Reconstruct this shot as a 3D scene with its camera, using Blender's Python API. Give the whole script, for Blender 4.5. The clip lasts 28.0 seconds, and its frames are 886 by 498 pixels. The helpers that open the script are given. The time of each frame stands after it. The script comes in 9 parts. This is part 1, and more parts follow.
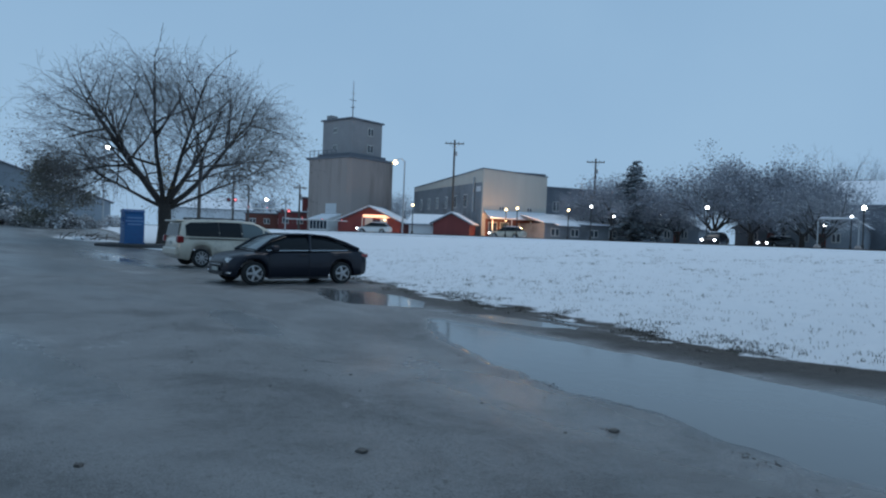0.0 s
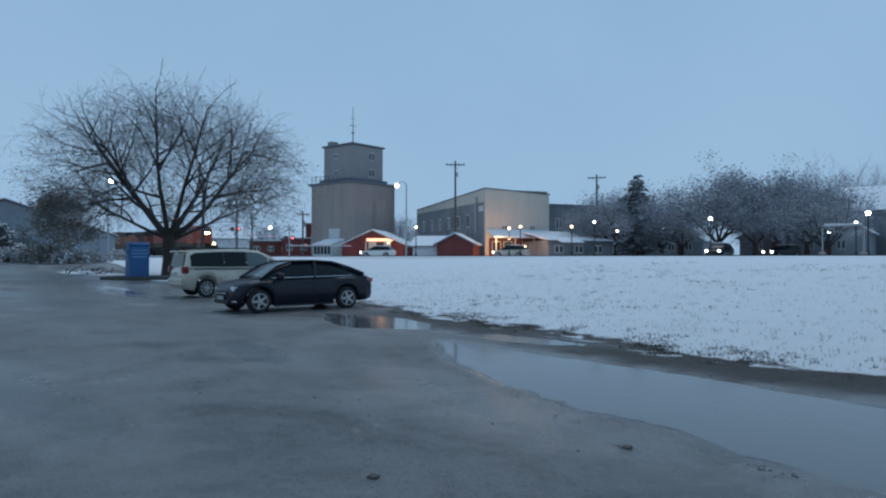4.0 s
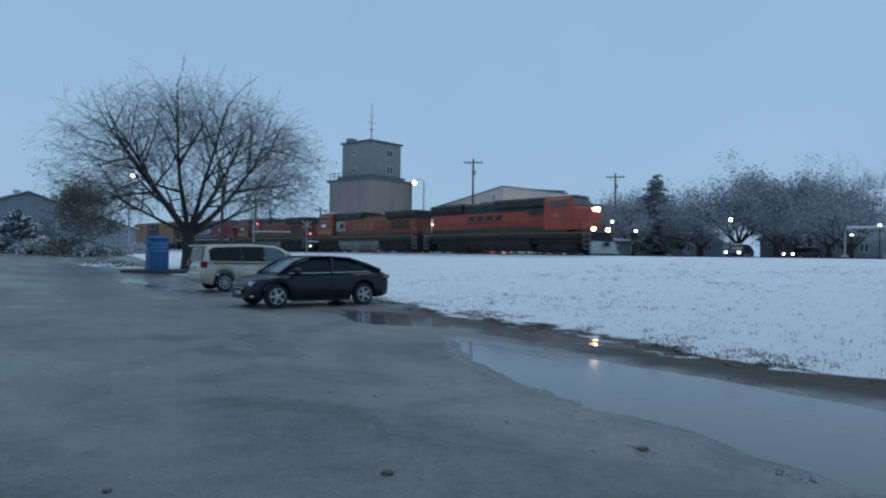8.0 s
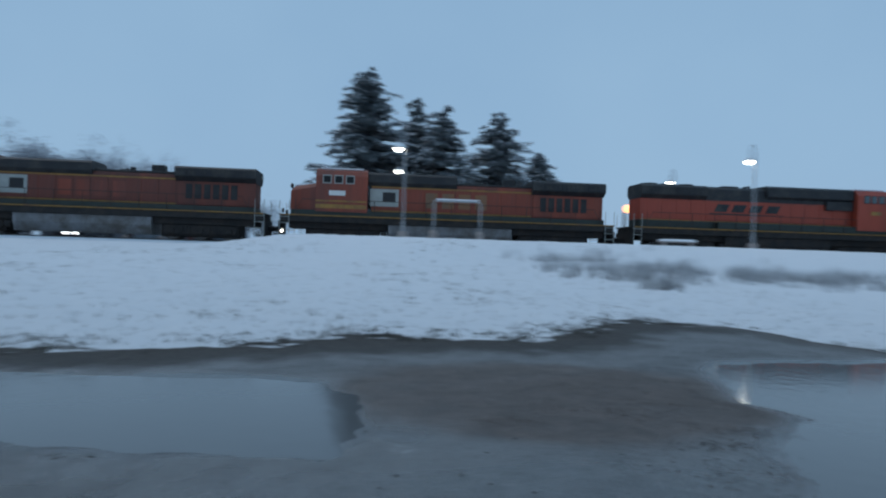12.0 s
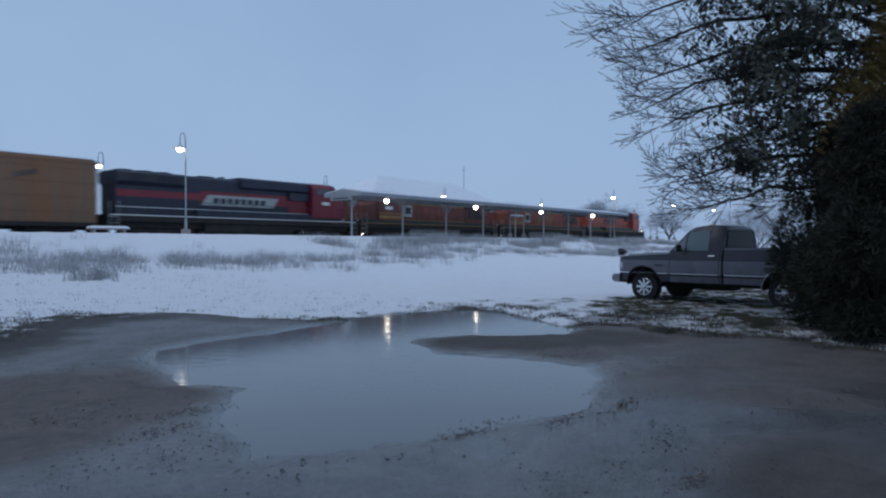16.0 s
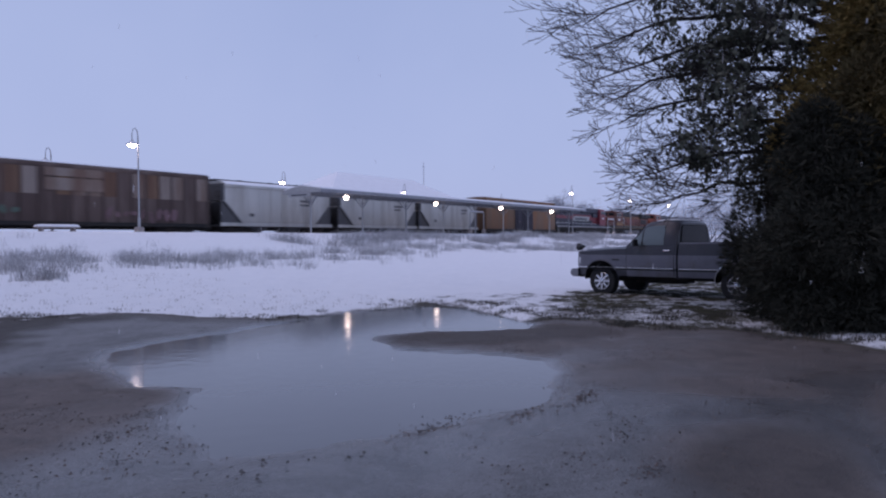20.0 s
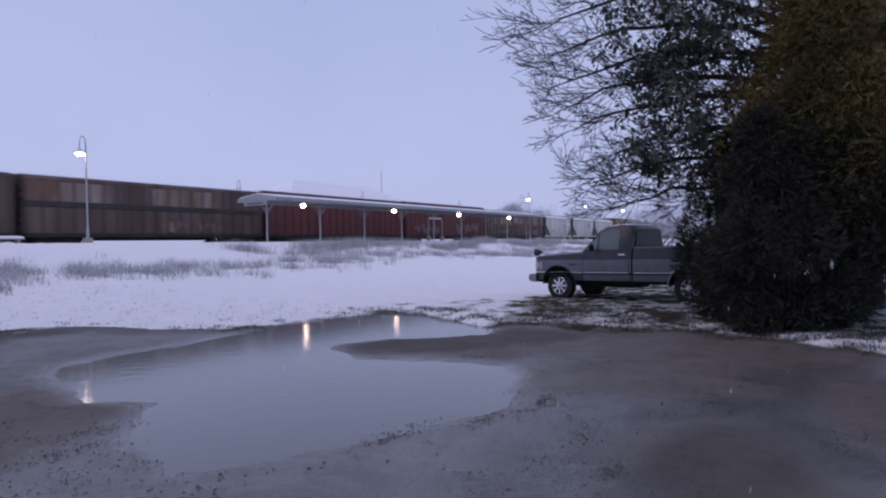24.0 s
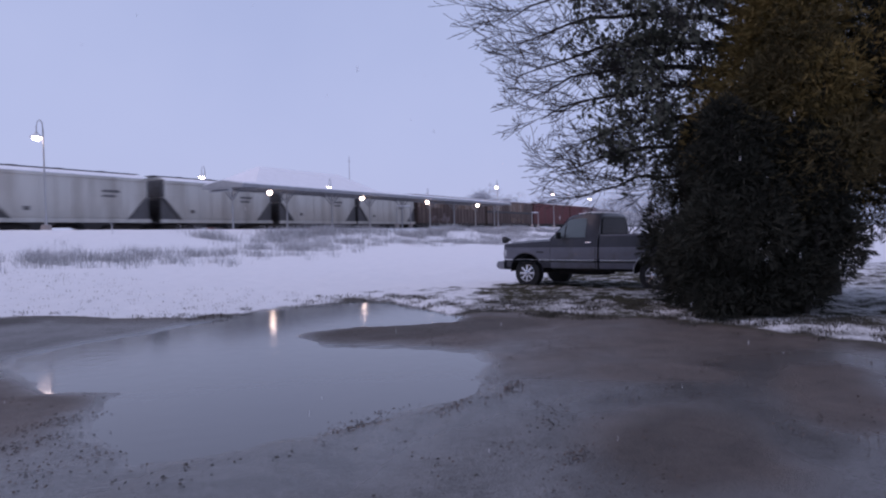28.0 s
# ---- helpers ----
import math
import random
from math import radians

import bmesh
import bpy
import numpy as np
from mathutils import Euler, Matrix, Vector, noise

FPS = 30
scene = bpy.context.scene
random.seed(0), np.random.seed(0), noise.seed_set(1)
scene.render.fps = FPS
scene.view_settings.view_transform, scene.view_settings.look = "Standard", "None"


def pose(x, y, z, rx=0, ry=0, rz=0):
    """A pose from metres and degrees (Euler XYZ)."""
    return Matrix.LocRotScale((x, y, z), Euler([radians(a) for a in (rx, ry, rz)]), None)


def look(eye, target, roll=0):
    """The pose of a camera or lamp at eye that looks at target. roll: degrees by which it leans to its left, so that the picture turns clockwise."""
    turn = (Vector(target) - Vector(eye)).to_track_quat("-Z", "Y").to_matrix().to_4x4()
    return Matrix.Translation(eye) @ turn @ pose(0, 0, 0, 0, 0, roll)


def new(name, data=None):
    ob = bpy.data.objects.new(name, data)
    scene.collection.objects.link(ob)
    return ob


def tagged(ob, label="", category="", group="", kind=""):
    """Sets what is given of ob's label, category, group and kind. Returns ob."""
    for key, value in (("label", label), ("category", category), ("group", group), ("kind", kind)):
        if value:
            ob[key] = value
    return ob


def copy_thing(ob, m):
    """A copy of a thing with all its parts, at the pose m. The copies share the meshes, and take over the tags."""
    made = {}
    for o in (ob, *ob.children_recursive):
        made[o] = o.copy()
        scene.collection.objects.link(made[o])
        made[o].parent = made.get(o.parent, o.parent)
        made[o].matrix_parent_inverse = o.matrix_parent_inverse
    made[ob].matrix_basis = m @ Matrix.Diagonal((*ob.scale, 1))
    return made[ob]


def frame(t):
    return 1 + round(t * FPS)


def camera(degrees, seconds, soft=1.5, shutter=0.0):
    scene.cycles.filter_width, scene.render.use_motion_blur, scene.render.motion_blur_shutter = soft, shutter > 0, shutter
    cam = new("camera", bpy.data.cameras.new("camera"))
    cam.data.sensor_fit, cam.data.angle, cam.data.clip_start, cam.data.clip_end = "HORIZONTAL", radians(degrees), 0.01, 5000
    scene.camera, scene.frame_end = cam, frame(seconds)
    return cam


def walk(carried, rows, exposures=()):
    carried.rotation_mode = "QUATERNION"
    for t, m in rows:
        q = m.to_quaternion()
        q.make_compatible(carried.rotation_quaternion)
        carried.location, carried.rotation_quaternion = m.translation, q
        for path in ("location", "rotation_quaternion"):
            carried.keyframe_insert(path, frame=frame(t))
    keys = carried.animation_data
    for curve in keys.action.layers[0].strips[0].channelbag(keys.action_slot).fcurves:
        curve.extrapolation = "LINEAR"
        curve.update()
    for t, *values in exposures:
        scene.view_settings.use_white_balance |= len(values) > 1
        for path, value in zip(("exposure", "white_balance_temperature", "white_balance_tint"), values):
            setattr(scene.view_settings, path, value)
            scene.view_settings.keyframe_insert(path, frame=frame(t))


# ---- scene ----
# ---- camera ----
cam = camera(67.04, 28.0, soft=2.15, shutter=0.6)
EYE = (0.0, 0.0, 1.5)
# seconds, yaw, pitch, roll
TURNS = [
    (0, 48.70, -1.05, -2.18), (0.5, 48.82, -1.14, -2.07), (1, 48.86, -1.50, -2.05), (1.5, 48.76, -1.84, -1.81),
    (2, 49.21, -1.66, -1.28), (2.5, 49.57, -1.19, -0.46), (3, 49.43, -0.29, -0.06), (3.5, 49.07, 0.66, 0.06),
    (5.5, 48.93, 0.66, -0.47), (6, 48.79, 0.53, -0.40), (6.5, 49.14, 0.53, -0.34), (7, 49.74, 0.48, -0.67),
    (7.5, 50.64, 0.51, -0.69), (8, 50.48, 0.54, -0.82), (8.5, 47.59, 0.45, -0.71), (9, 41.93, 0.15, -0.69),
    (9.5, 35.44, -0.05, -0.79), (10, 28.85, -0.14, -0.88), (10.5, 21.34, 0.14, -1.22), (11, 13.57, 0.38, -1.54),
    (11.5, 4.95, 0.19, -1.79), (12, -5.97, 0.15, -1.77), (12.5, -18.20, -0.23, -1.61), (13, -28.26, -0.25, -1.72),
    (13.5, -36.37, -0.33, -1.72), (15.5, -50.71, -0.62, -0.03), (16, -51.81, -0.38, 0.18), (16.5, -52.32, -0.37, 0.27),
    (17, -52.37, -0.38, 0.32), (17.5, -52.96, -0.22, 0.30), (18, -53.61, -0.20, 0.21), (18.5, -53.98, -0.33, 0.18),
    (19, -54.66, -0.41, 0.28), (19.5, -54.97, -0.63, 0.24), (20, -55.20, -0.72, 0.60), (20.5, -55.69, -0.56, 0.80),
    (21, -56.75, -0.52, 1.35), (21.5, -57.77, -0.57, 1.45), (23.5, -58.67, -0.18, 1.60), (24, -58.74, -0.18, 1.32),
    (24.5, -59.26, -0.03, 1.29), (25, -59.65, -0.15, 1.38), (25.5, -60.44, -0.75, 1.38), (26, -61.10, -0.97, 1.37),
    (26.5, -61.23, -0.87, 1.47), (27, -61.60, -0.90, 1.36), (27.5, -61.52, -0.97, 1.24), (28, -61.44, -1.30, 1.26),
]
EXPOSURES = [(0.0, 0.0, 6500, 10), (8.5, 0.05, 6500, 10), (11.0, -0.05, 6500, 10), (13.5, -0.07, 6500, 10), (15.5, -0.12, 6500, 14), (16.2, -0.05, 6600, 24), (17.0, 0.0, 6700, 34), (20.0, 0.08, 6950, 45), (24.0, 0.19, 7200, 48), (28.0, 0.20, 7250, 48)]
walk(cam, [(t, pose(*EYE, 90 + p, r, y)) for t, y, p, r in TURNS], EXPOSURES)

# ---- world and light ----
world = bpy.data.worlds.new("overcast_dusk")
scene.world = world
world.use_nodes = True
wn, wl = world.node_tree.nodes, world.node_tree.links
wn.clear()
w_out = wn.new("ShaderNodeOutputWorld")
w_bg = wn.new("ShaderNodeBackground")
w_sky = wn.new("ShaderNodeTexSky")
w_sky.sky_type, w_sky.sun_disc = "NISHITA", False
w_sky.sun_elevation, w_sky.sun_rotation = radians(4), radians(200)
w_dim = wn.new("ShaderNodeMixRGB")
w_dim.blend_type, w_dim.inputs[0].default_value = "MULTIPLY", 1.0
w_dim.inputs[2].default_value = (0.10, 0.10, 0.10, 1)
w_co, w_sep, w_ramp = wn.new("ShaderNodeTexCoord"), wn.new("ShaderNodeSeparateXYZ"), wn.new("ShaderNodeValToRGB")
w_ramp.color_ramp.elements[0].position, w_ramp.color_ramp.elements[0].color = 0.0, (0.312, 0.490, 0.705, 1)
w_ramp.color_ramp.elements[1].position, w_ramp.color_ramp.elements[1].color = 1.0, (0.228, 0.405, 0.612, 1)
w_mid = w_ramp.color_ramp.elements.new(0.12)
w_mid.color = (0.308, 0.495, 0.715, 1)
w_mix = wn.new("ShaderNodeMixRGB")
w_mix.inputs[0].default_value = 0.93  # a thick cloud deck over the clear sky
w_cl, w_cm = wn.new("ShaderNodeTexNoise"), wn.new("ShaderNodeMixRGB")
w_cl.inputs["Scale"].default_value, w_cl.inputs["Detail"].default_value = 2.2, 4.0
w_cm.blend_type, w_cm.inputs[0].default_value = "SOFT_LIGHT", 0.22
wl.new(w_co.outputs["Generated"], w_sep.inputs[0])
wl.new(w_co.outputs["Generated"], w_cl.inputs["Vector"])
wl.new(w_sep.outputs[2], w_ramp.inputs[0])
wl.new(w_sky.outputs[0], w_dim.inputs[1])
wl.new(w_dim.outputs[0], w_mix.inputs[1])
wl.new(w_ramp.outputs[0], w_cm.inputs[1])
wl.new(w_cl.outputs[0], w_cm.inputs[2])
wl.new(w_cm.outputs[0], w_mix.inputs[2])
wl.new(w_mix.outputs[0], w_bg.inputs[0])
w_bg.inputs[1].default_value = 1.0
wl.new(w_bg.outputs[0], w_out.inputs[0])

sun = new("sun", bpy.data.lights.new("sun", "SUN"))
sun.data.energy, sun.data.angle, sun.data.color = 0.5, radians(40), (1.0, 0.96, 0.92)
sun.matrix_world = look((0, 0, 60), (20, -25, 0))


# ---- mesh building ----
class B:
    """A small mesh under construction."""

    def __init__(self):
        self.v, self.f = [], []

    def add(self, verts, faces):
        n = len(self.v)
        self.v.extend(verts)
        self.f.extend([tuple(i + n for i in fc) for fc in faces])
        return self

    def box(self, x0, x1, y0, y1, z0, z1, c=0.0):
        if c <= 0:
            v = [(x, y, z) for x in (x0, x1) for y in (y0, y1) for z in (z0, z1)]
            return self.add(v, [(0, 1, 3, 2), (4, 6, 7, 5), (0, 4, 5, 1), (2, 3, 7, 6), (0, 2, 6, 4), (1, 5, 7, 3)])
        c = min(c, (x1 - x0) * 0.45, (y1 - y0) * 0.45, (z1 - z0) * 0.45)
        bm = bmesh.new()
        bmesh.ops.create_cube(bm, size=1.0)
        bmesh.ops.scale(bm, vec=(x1 - x0, y1 - y0, z1 - z0), verts=bm.verts)
        bmesh.ops.translate(bm, vec=((x0 + x1) / 2, (y0 + y1) / 2, (z0 + z1) / 2), verts=bm.verts)
        bmesh.ops.bevel(bm, geom=list(bm.edges), offset=c, segments=1, affect="EDGES", profile=0.7)
        bm.verts.index_update()
        self.add([tuple(q.co) for q in bm.verts], [tuple(q.index for q in fc.verts) for fc in bm.faces])
        bm.free()
        return self

    def tube(self, pts, radii, n=6, cap=True):
        pts = [Vector(p) for p in pts]
        if not hasattr(radii, "__len__"):
            radii = [radii] * len(pts)
        rings = []
        for i, p in enumerate(pts):
            d = (pts[min(i + 1, len(pts) - 1)] - pts[max(i - 1, 0)])
            d = d.normalized() if d.length > 1e-9 else Vector((0, 0, 1))
            u = d.cross(Vector((0, 0, 1)) if abs(d.z) < 0.9 else Vector((1, 0, 0))).normalized()
            w = d.cross(u)
            rings.append([tuple(p + (u * math.cos(a) + w * math.sin(a)) * radii[i]) for a in [2 * math.pi * k / n for k in range(n)]])
        v = [q for r in rings for q in r]
        f = [(i * n + k, i * n + (k + 1) % n, (i + 1) * n + (k + 1) % n, (i + 1) * n + k) for i in range(len(pts) - 1) for k in range(n)]
        if cap:
            f += [tuple(range(n - 1, -1, -1)), tuple((len(pts) - 1) * n + k for k in range(n))]
        return self.add(v, f)

    def cyl(self, p0, p1, r0, r1=None, n=12):
        return self.tube([p0, p1], [r0, r0 if r1 is None else r1], n)

    def lathe(self, centre, axis, prof, n=18):
        """prof: (distance along the axis, radius)"""
        c, d = Vector(centre), Vector(axis).normalized()
        return self.tube([c + d * a for a, r in prof], [r for a, r in prof], n)

    def prism(self, poly, axis, a, b):
        """Extrude a polygon of (u, v) along x ('x': u=y, v=z), y (u=x, v=z) or z (u=x, v=y)."""
        def put(u, v, w):
            return (w, u, v) if axis == "x" else (u, w, v) if axis == "y" else (u, v, w)
        n = len(poly)
        v = [put(p[0], p[1], a) for p in poly] + [put(p[0], p[1], b) for p in poly]
        f = [(k, (k + 1) % n, n + (k + 1) % n, n + k) for k in range(n)] + [tuple(range(n - 1, -1, -1)), tuple(range(n, 2 * n))]
        return self.add(v, f)

    def loft(self, loops, close=True, cap=True):
        n = len(loops[0])
        v = [p for lp in loops for p in lp]
        m = n if close else n - 1
        f = [(i * n + k, i * n + (k + 1) % n, (i + 1) * n + (k + 1) % n, (i + 1) * n + k) for i in range(len(loops) - 1) for k in range(m)]
        if cap:
            f += [tuple(range(n - 1, -1, -1)), tuple((len(loops) - 1) * n + k for k in range(n))]
        return self.add(v, f)

    def ball(self, c, r, n=10, sz=1.0):
        m = n // 2
        loops = []
        for i in range(1, m):
            t = math.pi * i / m
            loops.append([(c[0] + r * math.sin(t) * math.cos(2 * math.pi * k / n), c[1] + r * math.sin(t) * math.sin(2 * math.pi * k / n), c[2] - r * sz * math.cos(t)) for k in range(n)])
        return self.loft(loops)

    def move(self, m):
        self.v = [tuple(m @ Vector(p)) for p in self.v]
        return self

    def mesh(self, name, material, smooth=False):
        me = bpy.data.meshes.new(name)
        me.from_pydata(self.v, [], self.f)
        if len(self.f) < 6000:
            bm = bmesh.new()
            bm.from_mesh(me)
            bmesh.ops.recalc_face_normals(bm, faces=bm.faces)
            bm.to_mesh(me)
            bm.free()
        if smooth:
            me.polygons.foreach_set("use_smooth", [True] * len(me.polygons))
            me.set_sharp_from_angle(angle=radians(38))
        if material:
            me.materials.append(material)
        return me


def part(name, b, material, parent, label="", smooth=False, at=None):
    ob = new(name, b.mesh(name, material, smooth))
    ob.parent = parent
    if at is not None:
        ob.matrix_basis = at
    return tagged(ob, label=label)


def again(ob, parent, at):
    """Another part on the same mesh."""
    o = new(ob.name.split(".")[0], ob.data)
    o.parent = parent
    o.matrix_basis = at
    return o


def thing(name, m, label, category, group="", kind=""):
    ob = new(name)
    ob.empty_display_size = 0.3
    ob.matrix_basis = m
    return tagged(ob, label, category, group, kind)


def whole(name, b, material, label, category, m=None, group="", kind="", smooth=False):
    ob = new(name, b.mesh(name, material, smooth))
    if m is not None:
        ob.matrix_basis = m
    return tagged(ob, label, category, group, kind)


def polar(az, d):
    return (-d * math.sin(radians(az)), d * math.cos(radians(az)))


# ---- materials ----
def mat(name, colour, rough=0.7, metal=0.0, var=0.25, scale=3.0, bump=0.15, fine=40.0, snow=0.0, dirt=None, spec=0.5, coat=0.0, streak=False):
    """Base colour varied at two scales, fine relief, optional dirt colour and snow lying on upward faces."""
    m = bpy.data.materials.new(name)
    m.use_nodes = True
    n, l = m.node_tree.nodes, m.node_tree.links
    p = n["Principled BSDF"]
    p.inputs["Roughness"].default_value, p.inputs["Metallic"].default_value = rough, metal
    p.inputs["Specular IOR Level"].default_value, p.inputs["Coat Weight"].default_value = spec, coat
    co = n.new("ShaderNodeTexCoord")
    src = co.outputs["Object"]
    if streak:
        mp = n.new("ShaderNodeMapping")
        mp.inputs["Scale"].default_value = (1.0, 1.0, 0.12)
        l.new(src, mp.inputs[0])
        src = mp.outputs[0]
    a, b = n.new("ShaderNodeTexNoise"), n.new("ShaderNodeTexNoise")
    a.inputs["Scale"].default_value, a.inputs["Detail"].default_value, a.inputs["Roughness"].default_value = scale, 6.0, 0.65
    b.inputs["Scale"].default_value, b.inputs["Detail"].default_value = fine, 3.0
    l.new(src, a.inputs[0])
    l.new(co.outputs["Object"], b.inputs[0])
    mr = n.new("ShaderNodeMapRange")
    mr.inputs[1].default_value, mr.inputs[2].default_value, mr.inputs[3].default_value, mr.inputs[4].default_value = 0.25, 0.75, 1 - var, 1 + var
    l.new(a.outputs[0], mr.inputs[0])
    m2 = n.new("ShaderNodeMapRange")
    m2.inputs[1].default_value, m2.inputs[2].default_value, m2.inputs[3].default_value, m2.inputs[4].default_value = 0.3, 0.7, 1 - var * 0.5, 1 + var * 0.5
    l.new(b.outputs[0], m2.inputs[0])
    mul = n.new("ShaderNodeMath")
    mul.operation = "MULTIPLY"
    l.new(mr.outputs[0], mul.inputs[0])
    l.new(m2.outputs[0], mul.inputs[1])
    hsv = n.new("ShaderNodeHueSaturation")
    hsv.inputs["Color"].default_value = (*colour, 1)
    l.new(mul.outputs[0], hsv.inputs["Value"])
    col = hsv.outputs[0]
    if dirt:
        dc, amount = dirt
        c = n.new("ShaderNodeTexNoise")
        c.inputs["Scale"].default_value, c.inputs["Detail"].default_value, c.inputs["Roughness"].default_value = scale * 0.7, 8.0, 0.7
        l.new(src, c.inputs[0])
        r = n.new("ShaderNodeMapRange")
        r.inputs[1].default_value, r.inputs[2].default_value = 0.62 - amount * 0.35, 0.78 - amount * 0.3
        l.new(c.outputs[0], r.inputs[0])
        mx = n.new("ShaderNodeMixRGB")
        mx.inputs[2].default_value = (*dc, 1)
        l.new(r.outputs[0], mx.inputs[0])
        l.new(col, mx.inputs[1])
        col = mx.outputs[0]
    if snow > 0:
        g, sp, r = n.new("ShaderNodeNewGeometry"), n.new("ShaderNodeSeparateXYZ"), n.new("ShaderNodeMath")
        l.new(g.outputs["Normal"], sp.inputs[0])
        r.operation = "MULTIPLY_ADD"
        l.new(b.outputs[0], r.inputs[0])
        r.inputs[1].default_value = 0.5
        l.new(sp.outputs[2], r.inputs[2])
        r2 = n.new("ShaderNodeMapRange")
        r2.inputs[1].default_value, r2.inputs[2].default_value = 1.25 - snow, 1.4 - snow
        l.new(r.outputs[0], r2.inputs[0])
        mx = n.new("ShaderNodeMixRGB")
        mx.inputs[2].default_value = (0.78, 0.80, 0.83, 1)
        l.new(r2.outputs[0], mx.inputs[0])
        l.new(col, mx.inputs[1])
        col = mx.outputs[0]
    l.new(col, p.inputs["Base Color"])
    if bump > 0:
        bp = n.new("ShaderNodeBump")
        bp.inputs["Strength"].default_value, bp.inputs["Distance"].default_value = bump, 0.02
        l.new(b.outputs[0], bp.inputs["Height"])
        l.new(bp.outputs[0], p.inputs["Normal"])
    return m


def glow(name, colour, strength):
    m = bpy.data.materials.new(name)
    m.use_nodes = True
    p = m.node_tree.nodes["Principled BSDF"]
    p.inputs["Base Color"].default_value = (0.8, 0.8, 0.8, 1)
    p.inputs["Emission Color"].default_value, p.inputs["Emission Strength"].default_value = (*colour, 1), strength
    return m


def glass_mat(name, colour, trans=0.35, rough=0.04):
    m = bpy.data.materials.new(name)
    m.use_nodes = True
    p = m.node_tree.nodes["Principled BSDF"]
    p.inputs["Base Color"].default_value, p.inputs["Roughness"].default_value = (*colour, 1), rough
    p.inputs["Transmission Weight"].default_value, p.inputs["IOR"].default_value = trans, 1.45
    return m


M_black = mat("black_steel", (0.018, 0.019, 0.022), 0.6, 0.0, 0.4, 1.5, dirt=((0.05, 0.045, 0.04), 0.4), snow=0.0)
M_under = mat("grimy_running_gear", (0.022, 0.021, 0.021), 0.85, 0.0, 0.4, 2.0, dirt=((0.045, 0.035, 0.03), 0.5))
M_steel = mat("worn_wheel_steel", (0.14, 0.135, 0.13), 0.45, 0.7, 0.3, 5.0)
M_rail = mat("rusty_rail", (0.06, 0.045, 0.04), 0.55, 0.5, 0.3, 6.0)
M_orange = mat("faded_orange_paint", (0.37, 0.058, 0.030), 0.5, 0.0, 0.22, 0.8, dirt=((0.22, 0.045, 0.03), 0.35), streak=True)
M_orange2 = mat("weathered_orange_paint", (0.27, 0.056, 0.030), 0.6, 0.0, 0.3, 0.8, dirt=((0.17, 0.05, 0.035), 0.5), streak=True)
M_orange3 = mat("dull_orange_paint", (0.19, 0.050, 0.033), 0.65, 0.0, 0.3, 0.8, dirt=((0.12, 0.045, 0.035), 0.6), streak=True)
M_yellow = mat("dull_yellow_paint", (0.33, 0.175, 0.040), 0.55, 0.0, 0.25, 2.0, dirt=((0.2, 0.1, 0.05), 0.4))
M_green = mat("dark_green_paint", (0.020, 0.030, 0.026), 0.5, 0.0, 0.3, 1.5)
M_redcab = mat("crimson_paint", (0.20, 0.018, 0.030), 0.5, 0.0, 0.2, 1.0, streak=True)
M_navy = mat("dark_navy_paint", (0.018, 0.022, 0.040), 0.5, 0.0, 0.3, 1.2)
M_white = mat("white_paint", (0.72, 0.72, 0.70), 0.5, 0.0, 0.08, 2.0)
M_palepanel = mat("pale_grey_panel", (0.36, 0.38, 0.36), 0.6, 0.0, 0.2, 2.0)
M_tank = mat("grey_fuel_tank", (0.20, 0.205, 0.215), 0.6, 0.0, 0.3, 1.0, dirt=((0.1, 0.09, 0.08), 0.5))
M_boxyellow = mat("faded_ochre_boxcar_paint", (0.205, 0.115, 0.068), 0.65, 0.0, 0.18, 0.6, dirt=((0.28, 0.11, 0.04), 0.4), streak=True)
M_boxdoor = mat("dark_plum_door_paint", (0.030, 0.027, 0.042), 0.6, 0.0, 0.25, 1.0)
M_hopper = mat("pale_grey_hopper_paint", (0.52, 0.52, 0.49), 0.6, 0.0, 0.14, 0.7, dirt=((0.34, 0.32, 0.29), 0.40), streak=True)
M_hopdark = mat("dark_grey_hopper_end", (0.10, 0.10, 0.105), 0.7, 0.0, 0.25, 1.0)
M_rust = mat("rusted_brown_car_side", (0.090, 0.058, 0.050), 0.8, 0.0, 0.35, 0.8, dirt=((0.16, 0.115, 0.10), 0.45), streak=True)
M_rustpale = mat("bleached_rust_panel", (0.27, 0.22, 0.19), 0.8, 0.0, 0.3, 0.8, dirt=((0.15, 0.08, 0.055), 0.55), streak=True)
M_ochrerust = mat("ochre_rust_panel", (0.21, 0.12, 0.075), 0.8, 0.0, 0.35, 0.8, dirt=((0.12, 0.06, 0.04), 0.5), streak=True)
M_boxred = mat("oxide_red_boxcar_paint", (0.145, 0.030, 0.032), 0.7, 0.0, 0.25, 0.7, dirt=((0.10, 0.035, 0.03), 0.5), streak=True)
M_graf1 = mat("pale_spray_paint", (0.19, 0.14, 0.145), 0.6, 0.0, 0.2, 2.0)
M_graf2 = mat("green_spray_paint", (0.08, 0.13, 0.10), 0.6, 0.0, 0.3, 2.0)
M_graf3 = mat("pink_spray_paint", (0.20, 0.11, 0.12), 0.6, 0.0, 0.3, 2.0)
M_roofsnow = mat("lying_snow", (0.86, 0.87, 0.90), 0.85, 0.0, 0.06, 1.5, bump=0.5, fine=14.0)
M_canopy = mat("dull_white_canopy_paint", (0.27, 0.28, 0.30), 0.7, 0.0, 0.2, 2.0)
M_galv = mat("galvanised_steel", (0.40, 0.41, 0.42), 0.5, 0.3, 0.15, 3.0)
M_whitepost = mat("white_painted_steel", (0.36, 0.37, 0.38), 0.5, 0.0, 0.12, 3.0, snow=0.35)
